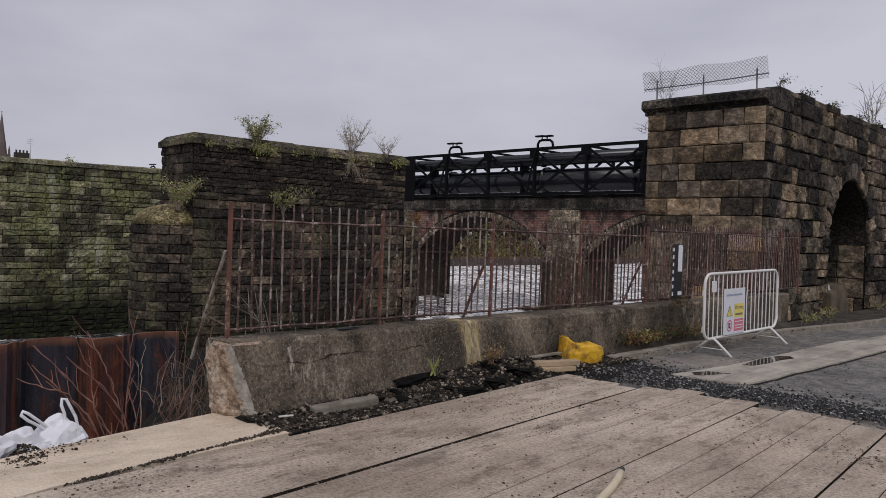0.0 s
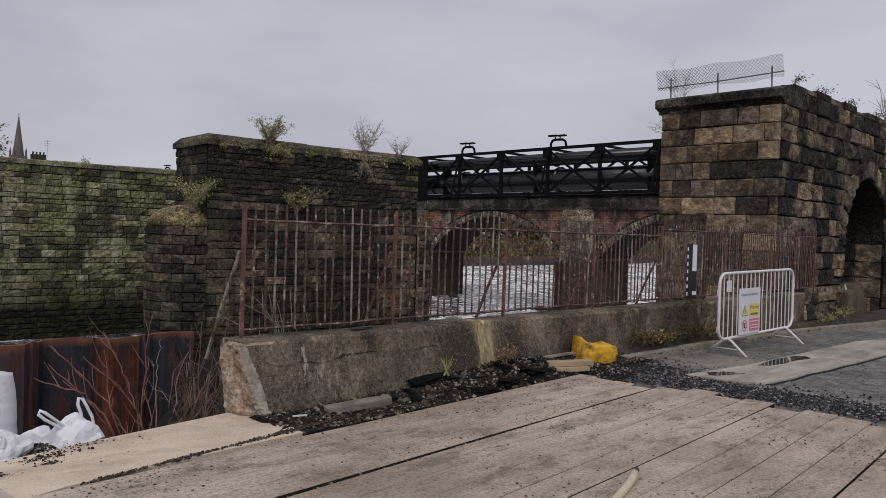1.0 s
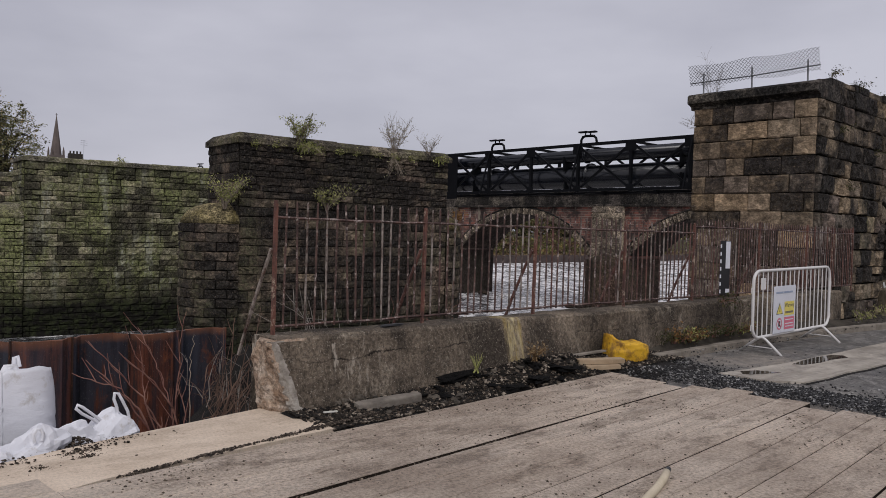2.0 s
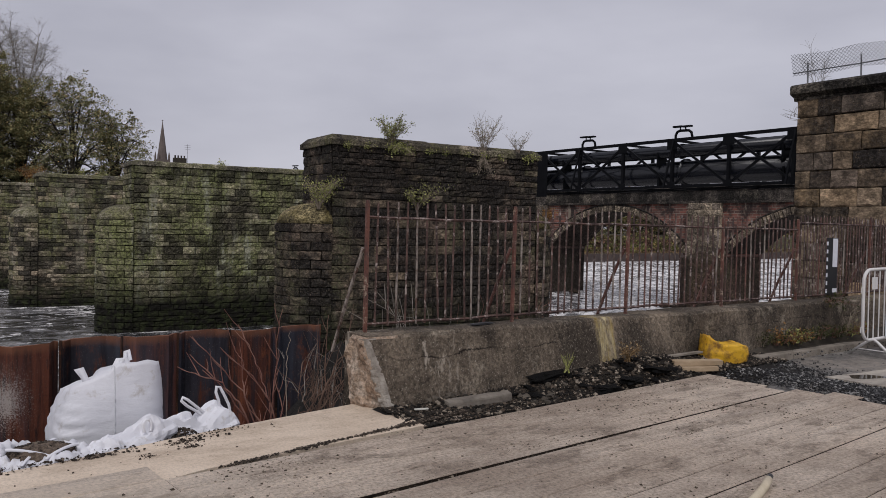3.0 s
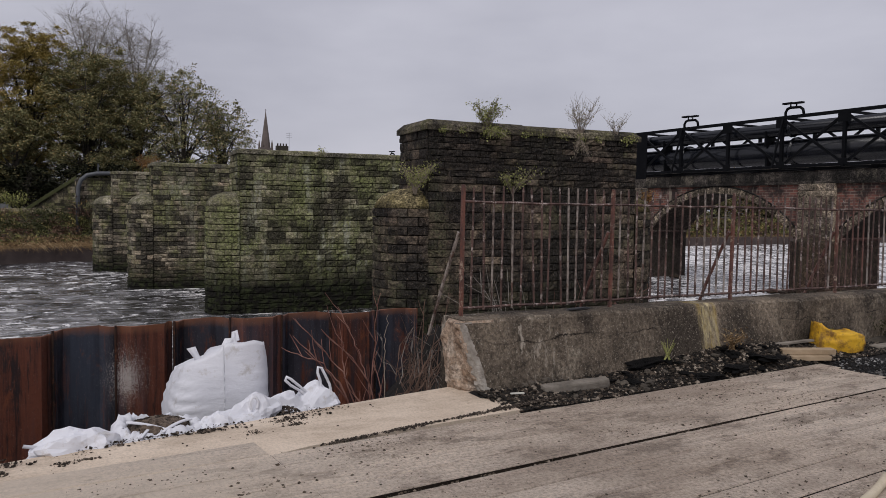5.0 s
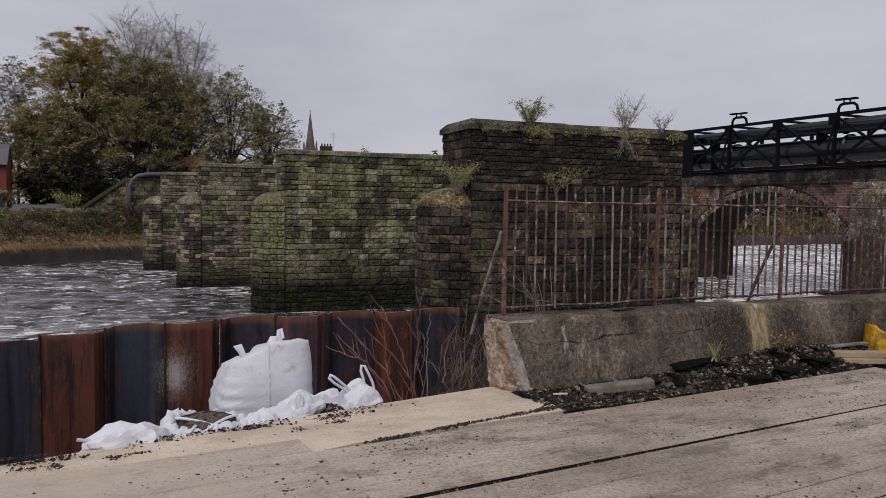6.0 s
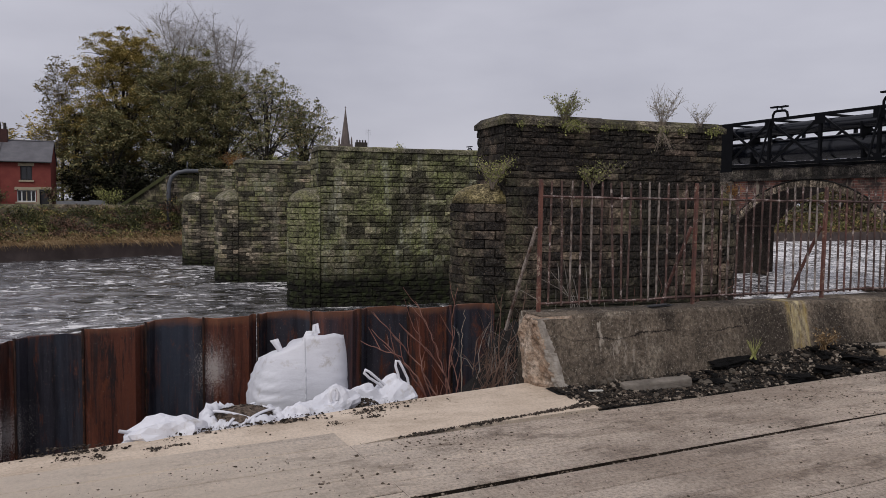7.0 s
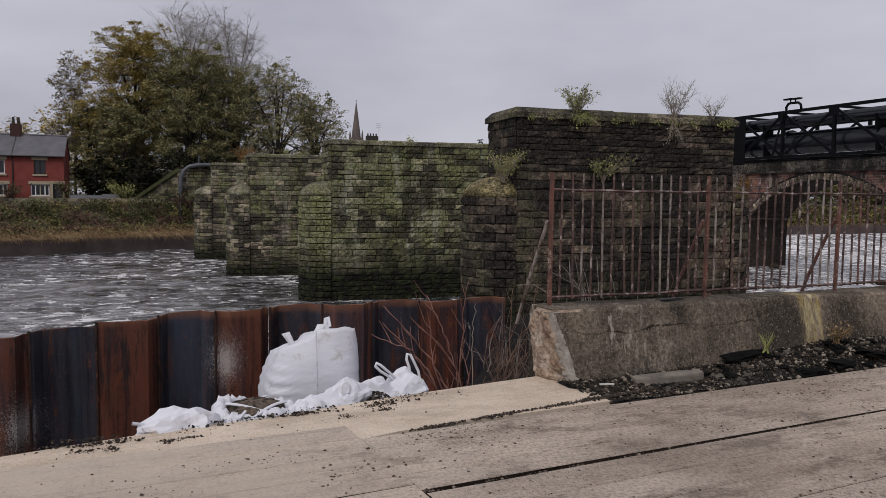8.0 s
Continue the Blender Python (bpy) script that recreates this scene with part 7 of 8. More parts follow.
weed("bramble", "green bramble hanging over the wall top", (-5.40, 10.55, 0.62), 10, 0.36, 0.9, 150, 0.05, LEAF_BRAMBLE, STEM_RED, 102, (0.3, 0, -0.5), 0.5, 0.004, 2, "bramble")
weed("bramble", "pale dead bramble beside the crowd barrier", (-5.40, 11.1, 0.15), 6, 0.75, 0.8, 40, 0.05, LEAF_PALE, STEM_PALE, 103, (0.0, 0.2, 0), 0.2, 0.005, 2, "bramble")
weed("grass_tuft", "green grass tuft in the rubble", (-5.25, 5.35, 0.16), 18, 0.24, 0.5, 0, 0.05, LEAF_WEED, LEAF_WEED, 104, (0.1, 0, 0), 0.1, 0.004, 0, "grass")
weed("grass_tuft", "brown dead weeds below the drain stain", (-5.22, 6.2, 0.2), 30, 0.24, 0.9, 160, 0.035, STRAW, STRAW, 105, (0.1, 0, 0), 0.25, 0.003, 2, "grass")
weed("ground_weed", "small green weeds beside the yellow sack", (-5.26, 7.7, 0.12), 8, 0.2, 0.8, 60, 0.04, LEAF_WEED, STEM_PALE, 106)
for i, (y, x) in enumerate(((15.6, -5.2), (16.4, -5.25), (17.3, -5.3), (21.0, -5.3), (21.8, -5.25), (22.6, -5.2))):
    weed("ground_weed", "weeds along the foot of the abutment", (x, y, 0.05), 9, 0.22, 1.1, 90, 0.05, LEAF_WEED, STEM_PALE, 110 + i)


def stem_thicket(label, base, spread, n, hmin, hmax, dirs, seed, material, thick, wig=0.04):
    """Long bare shoots, each forked once or twice."""
    r = random.Random(seed)
    p = thing("bare_shrub", label, "shrub", pose(*base))
    bm = bmesh.new()
    for i in range(n):
        b2 = Vector((r.uniform(-1, 1) * spread[0], r.uniform(-1, 1) * spread[1], r.uniform(-0.1, 0.05)))
        d = Vector(r.choice(dirs)) + Vector((r.uniform(-0.25, 0.25), r.uniform(-0.25, 0.25), r.uniform(-0.1, 0.2)))
        h = r.uniform(hmin, hmax)
        pts = [b2 + d * h * f + Vector((0, 0, -0.25 * h * f * f)) + Vector((r.uniform(-1, 1), r.uniform(-1, 1), r.uniform(-1, 1))) * wig * min(1, f * 2) for f in (0, 0.2, 0.4, 0.6, 0.8, 1)]
        add_tube(bm, pts, [thick * (1 - 0.15 * k) for k in range(6)], 5, False)
        for _ in range(r.randint(1, 3)):
            k = r.randint(1, 4)
            e = (d + Vector((r.uniform(-0.7, 0.7), r.uniform(-0.7, 0.7), r.uniform(-0.2, 0.6)))).normalized() * h * r.uniform(0.2, 0.45)
            add_tube(bm, [pts[k], pts[k] + e * 0.5 + Vector((0, 0, 0.02)), pts[k] + e], [thick * 0.6, thick * 0.5, thick * 0.3], 4, False)
    o = part("shoot", bm, material, p)
    o["kind"] = "stuff"
    return p


def bare_sapling(label, at, limbs, material, thick, seed, twigs=0.5):
    """A few long shoots from one stool; each limb is a line of (along, up) that bends and throws side twigs."""
    r = random.Random(seed)
    p = thing("bare_shrub", label, "shrub", pose(*at))
    for lean, line in limbs:
        bm = bmesh.new()
        pts = [Vector((lean * k / 3 - 0.02, y, z)) for k, (y, z) in enumerate(line)]
        fine = []
        for a, b in zip(pts, pts[1:]):
            fine += [a.lerp(b, f / 4) + 0.011 * Vector((r.uniform(-1, 1), r.uniform(-1, 1), r.uniform(-1, 1))) for f in range(4)]
        fine.append(pts[-1])
        n = len(fine)
        add_tube(bm, fine, [thick * (1 - 0.72 * k / n) for k in range(n)], 6, False)
        for k in range(3, n - 1):
            if r.random() < twigs:
                d = (fine[k + 1] - fine[k]).normalized()
                side = Vector((r.uniform(-0.6, 0.6), r.choice((-1, 1)) * r.uniform(0.35, 0.9), r.uniform(0.1, 0.5)))
                e = (d + side).normalized() * r.uniform(0.07, 0.26)
                q = fine[k]
                add_tube(bm, [q, q + e * 0.5 + 0.01 * Vector((r.uniform(-1, 1), r.uniform(-1, 1), 1)), q + e + Vector((0, 0, 0.03))], [thick * 0.5, thick * 0.38, thick * 0.2], 5, False)
        part("shoot", bm, material, p)
    return p


bare_sapling("bare red-brown sapling between bags and wall", (-6.22, 2.66, -0.48), (
    (-0.25, ((-0.07, 0.0), (-0.12, 0.30), (-0.31, 0.60), (-0.58, 0.90))),
    (-0.15, ((0.03, 0.0), (-0.03, 0.28), (-0.17, 0.57), (-0.35, 0.79), (-0.58, 1.06))),
    (-0.05, ((0.16, 0.05), (0.06, 0.45), (-0.10, 0.70), (-0.35, 0.93))),
    (-0.2, ((-0.07, 0.1), (-0.20, 0.47), (-0.34, 0.66), (-0.50, 0.72), (-0.68, 0.80)))), STEM_RED, 0.0098, 201)
bare_sapling("tall bare red-brown shoots before the sheet piles", (-6.26, 2.76, -0.48), (
    (-0.2, ((0.03, 0.05), (-0.02, 0.45), (-0.07, 0.68), (-0.13, 0.88), (-0.24, 1.13))),
    (0.05, ((-0.03, 0.1), (-0.02, 0.52), (0.0, 0.78), (0.0, 1.0), (0.04, 1.28))),
    (-0.1, ((-0.10, 0.1), (-0.27, 0.54), (-0.26, 0.80), (-0.33, 0.96))),
    (-0.3, ((0.0, 0.0), (0.12, 0.35), (0.10, 0.62), (0.17, 0.86)))), STEM_RED, 0.0075, 202)
bare_sapling("single pale dead stem before the sheet piles", (-6.2, 2.87, -0.48), (
    (-0.05, ((0.0, 0.1), (-0.01, 0.45), (-0.01, 0.74), (0.01, 0.93), (0.04, 1.07))),), STEM_PALE, 0.0058, 206, 0.0)
bare_sapling("brown twisted branches bent round the wall end", (-6.15, 3.05, -0.40), (
    (0.1, ((0.02, 0.1), (0.13, 0.46), (0.24, 0.72), (0.36, 0.83))),
    (0.05, ((-0.10, 0.2), (0.08, 0.40), (0.22, 0.57), (0.36, 0.70))),
    (-0.1, ((0.05, 0.0), (0.17, 0.5), (0.20, 0.80), (0.23, 1.12))),
    (0.1, ((0.0, 0.1), (0.10, 0.32), (0.2, 0.42), (0.33, 0.62)))), STEM_BROWN, 0.0085, 209)
stem_thicket("low tangle of red-brown twigs behind the strip", (-6.15, 2.75, -0.36), (0.15, 0.35), 22, 0.2, 0.42, [(0.1, -0.5, 0.6), (0.0, 0.6, 0.5), (-0.2, -0.2, 0.7), (0.05, 0.4, 0.3)], 210, STEM_RED, 0.0045, 0.07)
stem_thicket("tangled red-brown shoots at the broken wall end", (-6.08, 3.10, -0.28), (0.14, 0.16), 34, 0.3, 0.8, [(0.1, 0.1, 0.7), (-0.2, 0.3, 0.7), (0.05, 0.2, 0.9), (-0.1, -0.5, 0.25)], 203, STEM_BROWN, 0.0042, 0.09)
stem_thicket("pale twisted shoots behind the railing", (-6.15, 3.9, 0.0), (0.15, 0.5), 18, 0.5, 1.1, [(0.1, 0.1, 1.0), (0.0, -0.2, 1.0), (-0.1, 0.3, 0.9), (0.1, 0.4, 0.6)], 204, TWIG, 0.0055, 0.2)
stem_thicket("thin brown shoots behind the railing", (-6.2, 5.2, 0.1), (0.15, 0.9), 16, 0.4, 0.9, [(0.1, 0.2, 1.0), (0.0, -0.3, 0.9)], 205, STEM_RED, 0.005, 0.12)
lump(77, 0.03, 0.14, 0.012, SIGN_BLACK, "cable_scrap", "dark scrap of cable on the wall top", pose(-5.6, 4.55, WALL_H + 0.01, 0, 0, 10), 2, 0.5, "scrap")


stem_thicket("pale dead shoots beside the last sheet pile", (-7.7, 4.0, -0.45), (0.4, 0.35), 10, 0.5, 1.15, [(0.1, -0.2, 0.9), (-0.2, 0.1, 0.9), (0.3, -0.3, 0.7)], 208, TWIG, 0.005, 0.12)
stem_thicket("tangled dead shoots beside the last sheet pile", (-7.9, 4.1, -0.45), (0.3, 0.25), 34, 0.4, 1.0, [(0.1, 0.1, 0.8), (-0.3, 0.2, 0.7), (0.05, 0.1, 0.9), (0.2, -0.2, 0.6)], 207, STEM_BROWN, 0.0055, 0.09)


# ---- trees on the far bank ----
def tree(label, at, height, radius, nleaf, leaf, leafmat, seed, crown_low=0.25, lobes=13, bare=0.0, squash=1.0, trunk=0.4):
    """Trunk, limbs that reach the lobes of the crown, twigs, and leaves round them with gaps."""
    r = random.Random(seed)
    p = thing("tree", label, "tree", pose(*at))
    bm = bmesh.new()
    th = height * (crown_low + 0.15)
    add_tube(bm, [(0, 0, -0.5), (0.1, 0.05, th * 0.5), (r.uniform(-0.3, 0.3), r.uniform(-0.3, 0.3), th), (0.2, 0.1, height * 0.75)], [trunk, trunk * 0.8, trunk * 0.62, trunk * 0.2], 8)
    part("trunk", bm, BARK, p)
    centres = []
    for i in range(lobes):
        f = (i + 0.5) / lobes
        z = height * (crown_low + (1 - crown_low) * (0.08 + 0.84 * f))
        w = radius * math.sqrt(max(0.05, 1 - ((f - 0.42) / 0.62) ** 2)) * squash
        a = i * 2.4 + r.uniform(-0.4, 0.4)
        d = w * r.uniform(0.35, 0.8)
        centres.append((Vector((d * math.cos(a), d * math.sin(a), z)), radius * r.uniform(0.30, 0.46)))
    bm = bmesh.new()
    tips = []
    for c, s in centres:
        z0 = min(th * r.uniform(0.6, 1.1), c.z - 0.5)
        m = Vector((c.x * 0.35, c.y * 0.35, z0 + (c.z - z0) * 0.6))
        add_tube(bm, [(0, 0, z0), m, c], [trunk * 0.4, trunk * 0.25, trunk * 0.1], 6, False)
        for _ in range(16 if bare < 0.5 else 26):
            d = Vector((r.gauss(0, 1), r.gauss(0, 1), r.gauss(0.35, 0.8))).normalized() * s * r.uniform(0.7, 1.25)
            b2 = m.lerp(c, r.uniform(0.3, 1))
            q = [b2, b2 + d * 0.5 + Vector((r.uniform(-.2, .2), r.uniform(-.2, .2), 0.1)), b2 + d]
            add_tube(bm, q, [0.05, 0.035, 0.012] if bare < 0.5 else [0.028, 0.018, 0.007], 3, False)
            tips.append(q[2])
            if bare >= 0.5:
                for _ in range(8):
                    e = (d.normalized() + Vector((r.uniform(-1, 1), r.uniform(-1, 1), r.uniform(-0.3, 0.9)))) * s * 0.28
                    k = q[1].lerp(q[2], r.random())
                    add_tube(bm, [k, k + e], [0.009, 0.004], 3, False)
    o = part("limb", bm, BARK if bare < 0.5 else TWIG, p)
    o["kind"] = "stuff"
    sprays = []
    for c, s in centres:
        for _ in range(46):
            d = Vector((r.gauss(0, 1), r.gauss(0, 1), r.gauss(0, 1))).normalized() * s * r.random() ** 0.3
            sprays.append((c + d, s * r.uniform(0.07, 0.17)))
    spots = []
    for _ in range(nleaf):
        c, s = r.choice(sprays)
        q = c + Vector((r.gauss(0, s), r.gauss(0, s), r.gauss(0, s * 0.5)))
        if noise.noise(q * 0.45 + Vector((seed, 0, 0))) < -0.2:
            continue
        l = leaf * r.uniform(0.6, 1.3)
        spots.append((q, l, l * 0.7))
    if spots:
        o = new("crown", leaves_mesh("crown", leafmat, spots, r, 0.0, 0.8))
        o.parent = p
        o["kind"] = "stuff"
    return p


tree("large gold-green autumn tree behind the houses", (-105, 0.8, 0.7), 22.3, 7.0, 130000, 0.21, LEAF_GOLD, 301, 0.08, 26)
tree("dark green autumn tree on the far bank", (-101, 7.0, 0.7), 19.5, 7.0, 130000, 0.21, LEAF_GREEN, 302, 0.05, 26)
tree("dark green tree beside the old abutment", (-103, 12.6, 0.7), 17.8, 6.6, 60000, 0.21, LEAF_GREEN, 303, 0.06, 18)
tree("thinning green tree on the far bank", (-98, 17.4, 0.7), 17.2, 6.6, 27000, 0.23, LEAF_GREEN, 304, 0.12, 18)
tree("thinning autumn tree at the wood's edge", (-97, 22.0, 0.7), 14.6, 5.8, 17000, 0.22, LEAF_GREEN, 305, 0.12, 16)
tree("dark green tree in front of the gold one", (-98.5, -0.5, 0.7), 12.5, 4.6, 34000, 0.24, LEAF_GREEN, 309, 0.0, 16)
tree("dark green tree beside the end house", (-106, -4.6, 0.7), 13.5, 3.4, 24000, 0.23, LEAF_GREEN, 310, 0.0, 14)
tree("tall bare poplar behind the trees", (-112, 14.0, 0.7), 27.0, 7.0, 2600, 0.13, LEAF_PALE, 306, 0.3, 34, 1.0, 1.0, 0.3)
tree("tall bare tree behind the trees", (-113, 8.0, 0.7), 28.0, 7.2, 2600, 0.13, LEAF_PALE, 307, 0.35, 34, 1.0, 1.0, 0.3)
tree("pale yellow tree above the house roofs", (-107, -6.4, 0.7), 18.6, 3.2, 5200, 0.26, LEAF_YELLOW, 308, 0.3, 14, 0.6, 1.0, 0.2)
for i, (x, y, h, w) in enumerate(((-150, -24, 13, 8), (-155, -14, 15, 8), (-148, -36, 12, 9), (-160, -4, 16, 9), (-150, -52, 14, 10))):
    tree("distant autumn tree beyond the houses", (x, y, 1.0), h, w, 5000, 0.5, LEAF_GOLD, 320 + i, 0.1, 10)
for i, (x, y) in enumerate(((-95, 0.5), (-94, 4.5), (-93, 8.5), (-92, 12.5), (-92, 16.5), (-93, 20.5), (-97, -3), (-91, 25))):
    tree("bush under the far trees with shade painted into it", (x, y, 0.7), 5.0, 3.6, 5200, 0.32, LEAF_SHADED, 340 + i, 0.0, 10, 0, 1.0, 0.12)
for i in range(16):
    tree("dull green tree beyond the upstream bank", (bank_x(60 + i * 9) - 24 - 5 * (i % 2), 60 + i * 9, 0.6), 7.5 + (i * 5) % 3, 6.5, 4200, 0.5, (LEAF_GREEN, LEAF_GOLD)[i % 2], 380 + i, 0.0, 11, 0, 1.0, 0.2)
for i in range(17):
    y = 48 + i * 9.5
    tree("green and brown bush along the upstream bank", (bank_x(y) - 9 - 4 * (i % 3), y, 0.6), 4.6 + 1.6 * ((i * 7) % 4) / 3, 4.6, 5000, 0.3, (BRAMBLE, LEAF_BRAMBLE, BRAMBLE)[i % 3], 360 + i, 0.0, 9, 0, 1.0, 0.12)


# ---- the far bank ----
def bank_points(step, y0, y1):
    y = y0
    while y < y1:
        yield y
        y += step


def build_bank_wall():
    p = thing("river_wall", "dark concrete river wall along the far bank", "wall", kind="structure")
    ys = list(bank_points(6.0, -60, 260))
    for a, b2 in zip(ys, ys[1:]):
        bm = bmesh.new()
        q = []
        for y in (a, b2 - 0.004):
            x = bank_x(y)
            q.append([bm.verts.new(v) for v in ((x + 0.25, y, -4.2), (x, y, -1.82 + 0.06 * noise.noise((y * 0.4, 0, 0))), (x - 0.5, y, -1.80), (x - 0.5, y, -4.2))])
        for k in range(4):
            bm.faces.new((q[0][k], q[0][(k + 1) % 4], q[1][(k + 1) % 4], q[1][k]))
        bm.faces.new(q[0])
        bm.faces.new(q[1][::-1])
        part("wall_section", bm, RIVER_WALL, p)
    return p


RIVER_WALL = plain("damp_river_wall", (0.045, 0.033, 0.030), (0.095, 0.072, 0.066), 0.7, 12, 0.85, 0, 0.4, 0.03)
build_bank_wall()
r6 = random.Random(66)
spots = []
for _ in range(70000):
    y = r6.uniform(-40, 30) if r6.random() < 0.62 else r6.uniform(30, 190)
    f = r6.random()
    x = bank_x(y) - 0.6 - 9.5 * f
    z = -1.72 + 2.3 * f + 0.75 * max(0, noise.noise((x * 0.4, y * 0.4, 0))) * r6.random()
    spots.append(((x, y, z + r6.random() ** 1.5 * (0.3 + 0.6 * max(0, noise.noise((x * 0.9, y * 0.9, 5))))), 0.26 * r6.uniform(0.4, 1.3), 0.12))
for _ in range(30000):
    y = r6.uniform(62, 135)
    f = r6.random()
    x = bank_x(y) - 0.7 - 6.5 * f
    hump = max(0, noise.noise((x * 0.3, y * 0.22, 7)) + 0.25)
    spots.append(((x, y, -1.6 + 2.1 * f + 1.6 * hump * r6.random()), 0.42 * r6.uniform(0.4, 1.3), 0.22))
shrubs = []
for i in range(120):
    y = r6.uniform(-42, 32)
    f = r6.uniform(0.25, 0.95)
    x = bank_x(y) - 0.6 - 9.5 * f
    w, h = r6.uniform(0.7, 1.9), r6.uniform(0.45, 1.25)
    to = shrubs if r6.random() < 0.4 else spots
    for _ in range(int(420 * w)):
        d = Vector((r6.gauss(0, 1), r6.gauss(0, 1), abs(r6.gauss(0, 1)))).normalized() * r6.random() ** 0.35
        k = 1 + 0.5 * noise.noise((d.x * 2 + i, d.y * 2, d.z * 2))
        to.append(((x + d.x * w * 0.8 * k, y + d.y * w * k, -1.75 + 2.3 * f + d.z * h * k), 0.2 * r6.uniform(0.4, 1.2), 0.12))
tagged(new("bank_shrubs", leaves_mesh("bank_shrubs", LEAF_BRAMBLE, shrubs, r6)), "green bramble bushes over the far bank", "scrub", kind="stuff")
tagged(new("bank_scrub", leaves_mesh("bank_scrub", BRAMBLE, spots, r6)), "brown and green brambles over the far bank", "scrub", kind="stuff")
vs, fs = [], []
for _ in range(26000):
    y = r6.uniform(-40, 30) if r6.random() < 0.75 else r6.uniform(30, 170)
    x = bank_x(y) - 0.3 - 3.0 * r6.random() ** 1.4
    z = -1.8 + 0.22 * (bank_x(y) - x)
    k = len(vs)
    l, w = r6.uniform(0.35, 1.6) * (0.7 + 0.8 * max(-0.5, noise.noise((y * 0.5, 2, 2)))), r6.uniform(0.012, 0.03)
    dy = r6.gauss(0.45, 0.7)
    vs += [(x, y - w, z), (x, y + w, z), (x + l * 0.4, y + w + dy * 0.5, z + l * 0.14), (x + l * 0.4, y - w + dy * 0.5, z + l * 0.14), (x + l * 0.75, y + dy, z - 0.1 - l * r6.uniform(0.0, 0.5))]
    fs += [(k, k + 1, k + 2, k + 3), (k + 3, k + 2, k + 4)]
me = bpy.data.meshes.new("dead_grass")
me.from_pydata(vs, [], fs)
me.materials.append(STRAW)
tagged(new("dead_grass", me), "straw-coloured dead grass hanging over the river wall", "grass", kind="stuff")


def build_far_wall():
    p = thing("parapet_wall", "low stone parapet wall along the far riverside road", "wall", kind="structure")
    for y in bank_points(3.0, -45, 3):
        x = bank_x(y) - 11.0
        part("wall_section", box(x - 0.35, x, y, y + 2.985, 0.4, 1.15, 0.03), STONE_FAR_PIER, p)
    return p


build_far_wall()


def far_abutment():
    p = thing("far_abutment", "old stone abutment with a sloping wing wall", "abutment", kind="structure")
    r = random.Random(44)
    part("block", box(-76, -70.6, 4.2, 13, -4.2, 3.6), MORTAR, p)
    lay_joined(p, STONE_FAR_PIER, pose(-70.6, 4.2, 0, 0, 0, 90), face_cells(8.8, -3.0, 3.6, 0.31, 0.6, 1.1, r), 0.06, 0.035, r)
    lay_joined(p, STONE_FAR_PIER, pose(-76.0, 4.2, 0), face_cells(5.4, -3.0, 3.6, 0.31, 0.6, 1.1, r), 0.06, 0.035, r)
    part("coping", box(-76.1, -70.5, 4.1, 13, 3.6, 3.8, 0.04), COPING, p)
    prof = [(0.3, 0.9), (4.3, 3.85), (4.3, -1.0), (0.3, -1.0)]
    bm = bmesh.new()
    q = [[bm.verts.new((x, y, z)) for y, z in prof] for x in (-78.0, -79.5)]
    for k in range(4):
        bm.faces.new((q[0][k], q[0][(k + 1) % 4], q[1][(k + 1) % 4], q[1][k]))
    bm.faces.new(q[0])
    bm.faces.new(q[1][::-1])
    part("wing_wall", bm, STONE_FAR_PIER, p)
    cells = [c for c in face_cells(4.0, -0.2, 3.85, 0.3, 0.5, 0.9, r) if c[3] < 0.85 + 0.73 * c[0]]
    lay_joined(p, STONE_FAR_PIER, pose(-78.0, 0.3, 0, 0, 0, 90), cells, 0.06, 0.035, r)
    part("wing_coping", beam((-78.7, 0.1, 0.92), (-78.7, 4.4, 4.05), 1.8, 0.28), MOSS_STONE, p, "mossy sloping coping")
    pipe = part("pipe_bend", tube([(-70.2, 9.5, 4.2), (-70.2, 6.4, 4.2), (-70.2, 5.5, 4.17), (-70.2, 4.75, 4.0), (-70.2, 4.3, 3.6), (-70.2, 4.1, 3.0), (-70.2, 4.05, 2.2), (-70.2, 4.05, -1.0)], 0.17, 12), PIPE_GREY, p, "grey pipe bending down at the bank", True)
    part("vent_post", tube([(-70.2, 5.6, 4.3), (-70.2, 5.6, 5.0)], 0.05, 8), PIPE_GREY, pipe)
    return p


MOSS_STONE = plain("mossy_coping_stone", (0.05, 0.055, 0.022), (0.085, 0.09, 0.035), 2, 30, 0.95)
PIPE_GREY = plain("dull_grey_pipe", (0.07, 0.075, 0.085), (0.11, 0.115, 0.125), 3, 40, 0.45)
far_abutment()

# ---- houses ----
HOUSE_BRICK = plain("bright_red_brick", (0.19, 0.042, 0.034), (0.25, 0.062, 0.048), 1.2, 25, 0.85, 0, 0.2)
SLATE = plain("blue_grey_slate", (0.10, 0.098, 0.105), (0.16, 0.155, 0.165), 1.0, 14, 0.6, 0, 0.3)
SILL = plain("buff_stone_trim", (0.36, 0.30, 0.21), (0.46, 0.39, 0.28), 2, 30, 0.85)
GLASS_DARK = Mat("dark_window_glass").set((0.012, 0.013, 0.016), 0.08, 0, 0.5).m
FRAME_WHITE = plain("white_window_frame", (0.65, 0.65, 0.65), (0.75, 0.75, 0.75), 3, 30, 0.5)


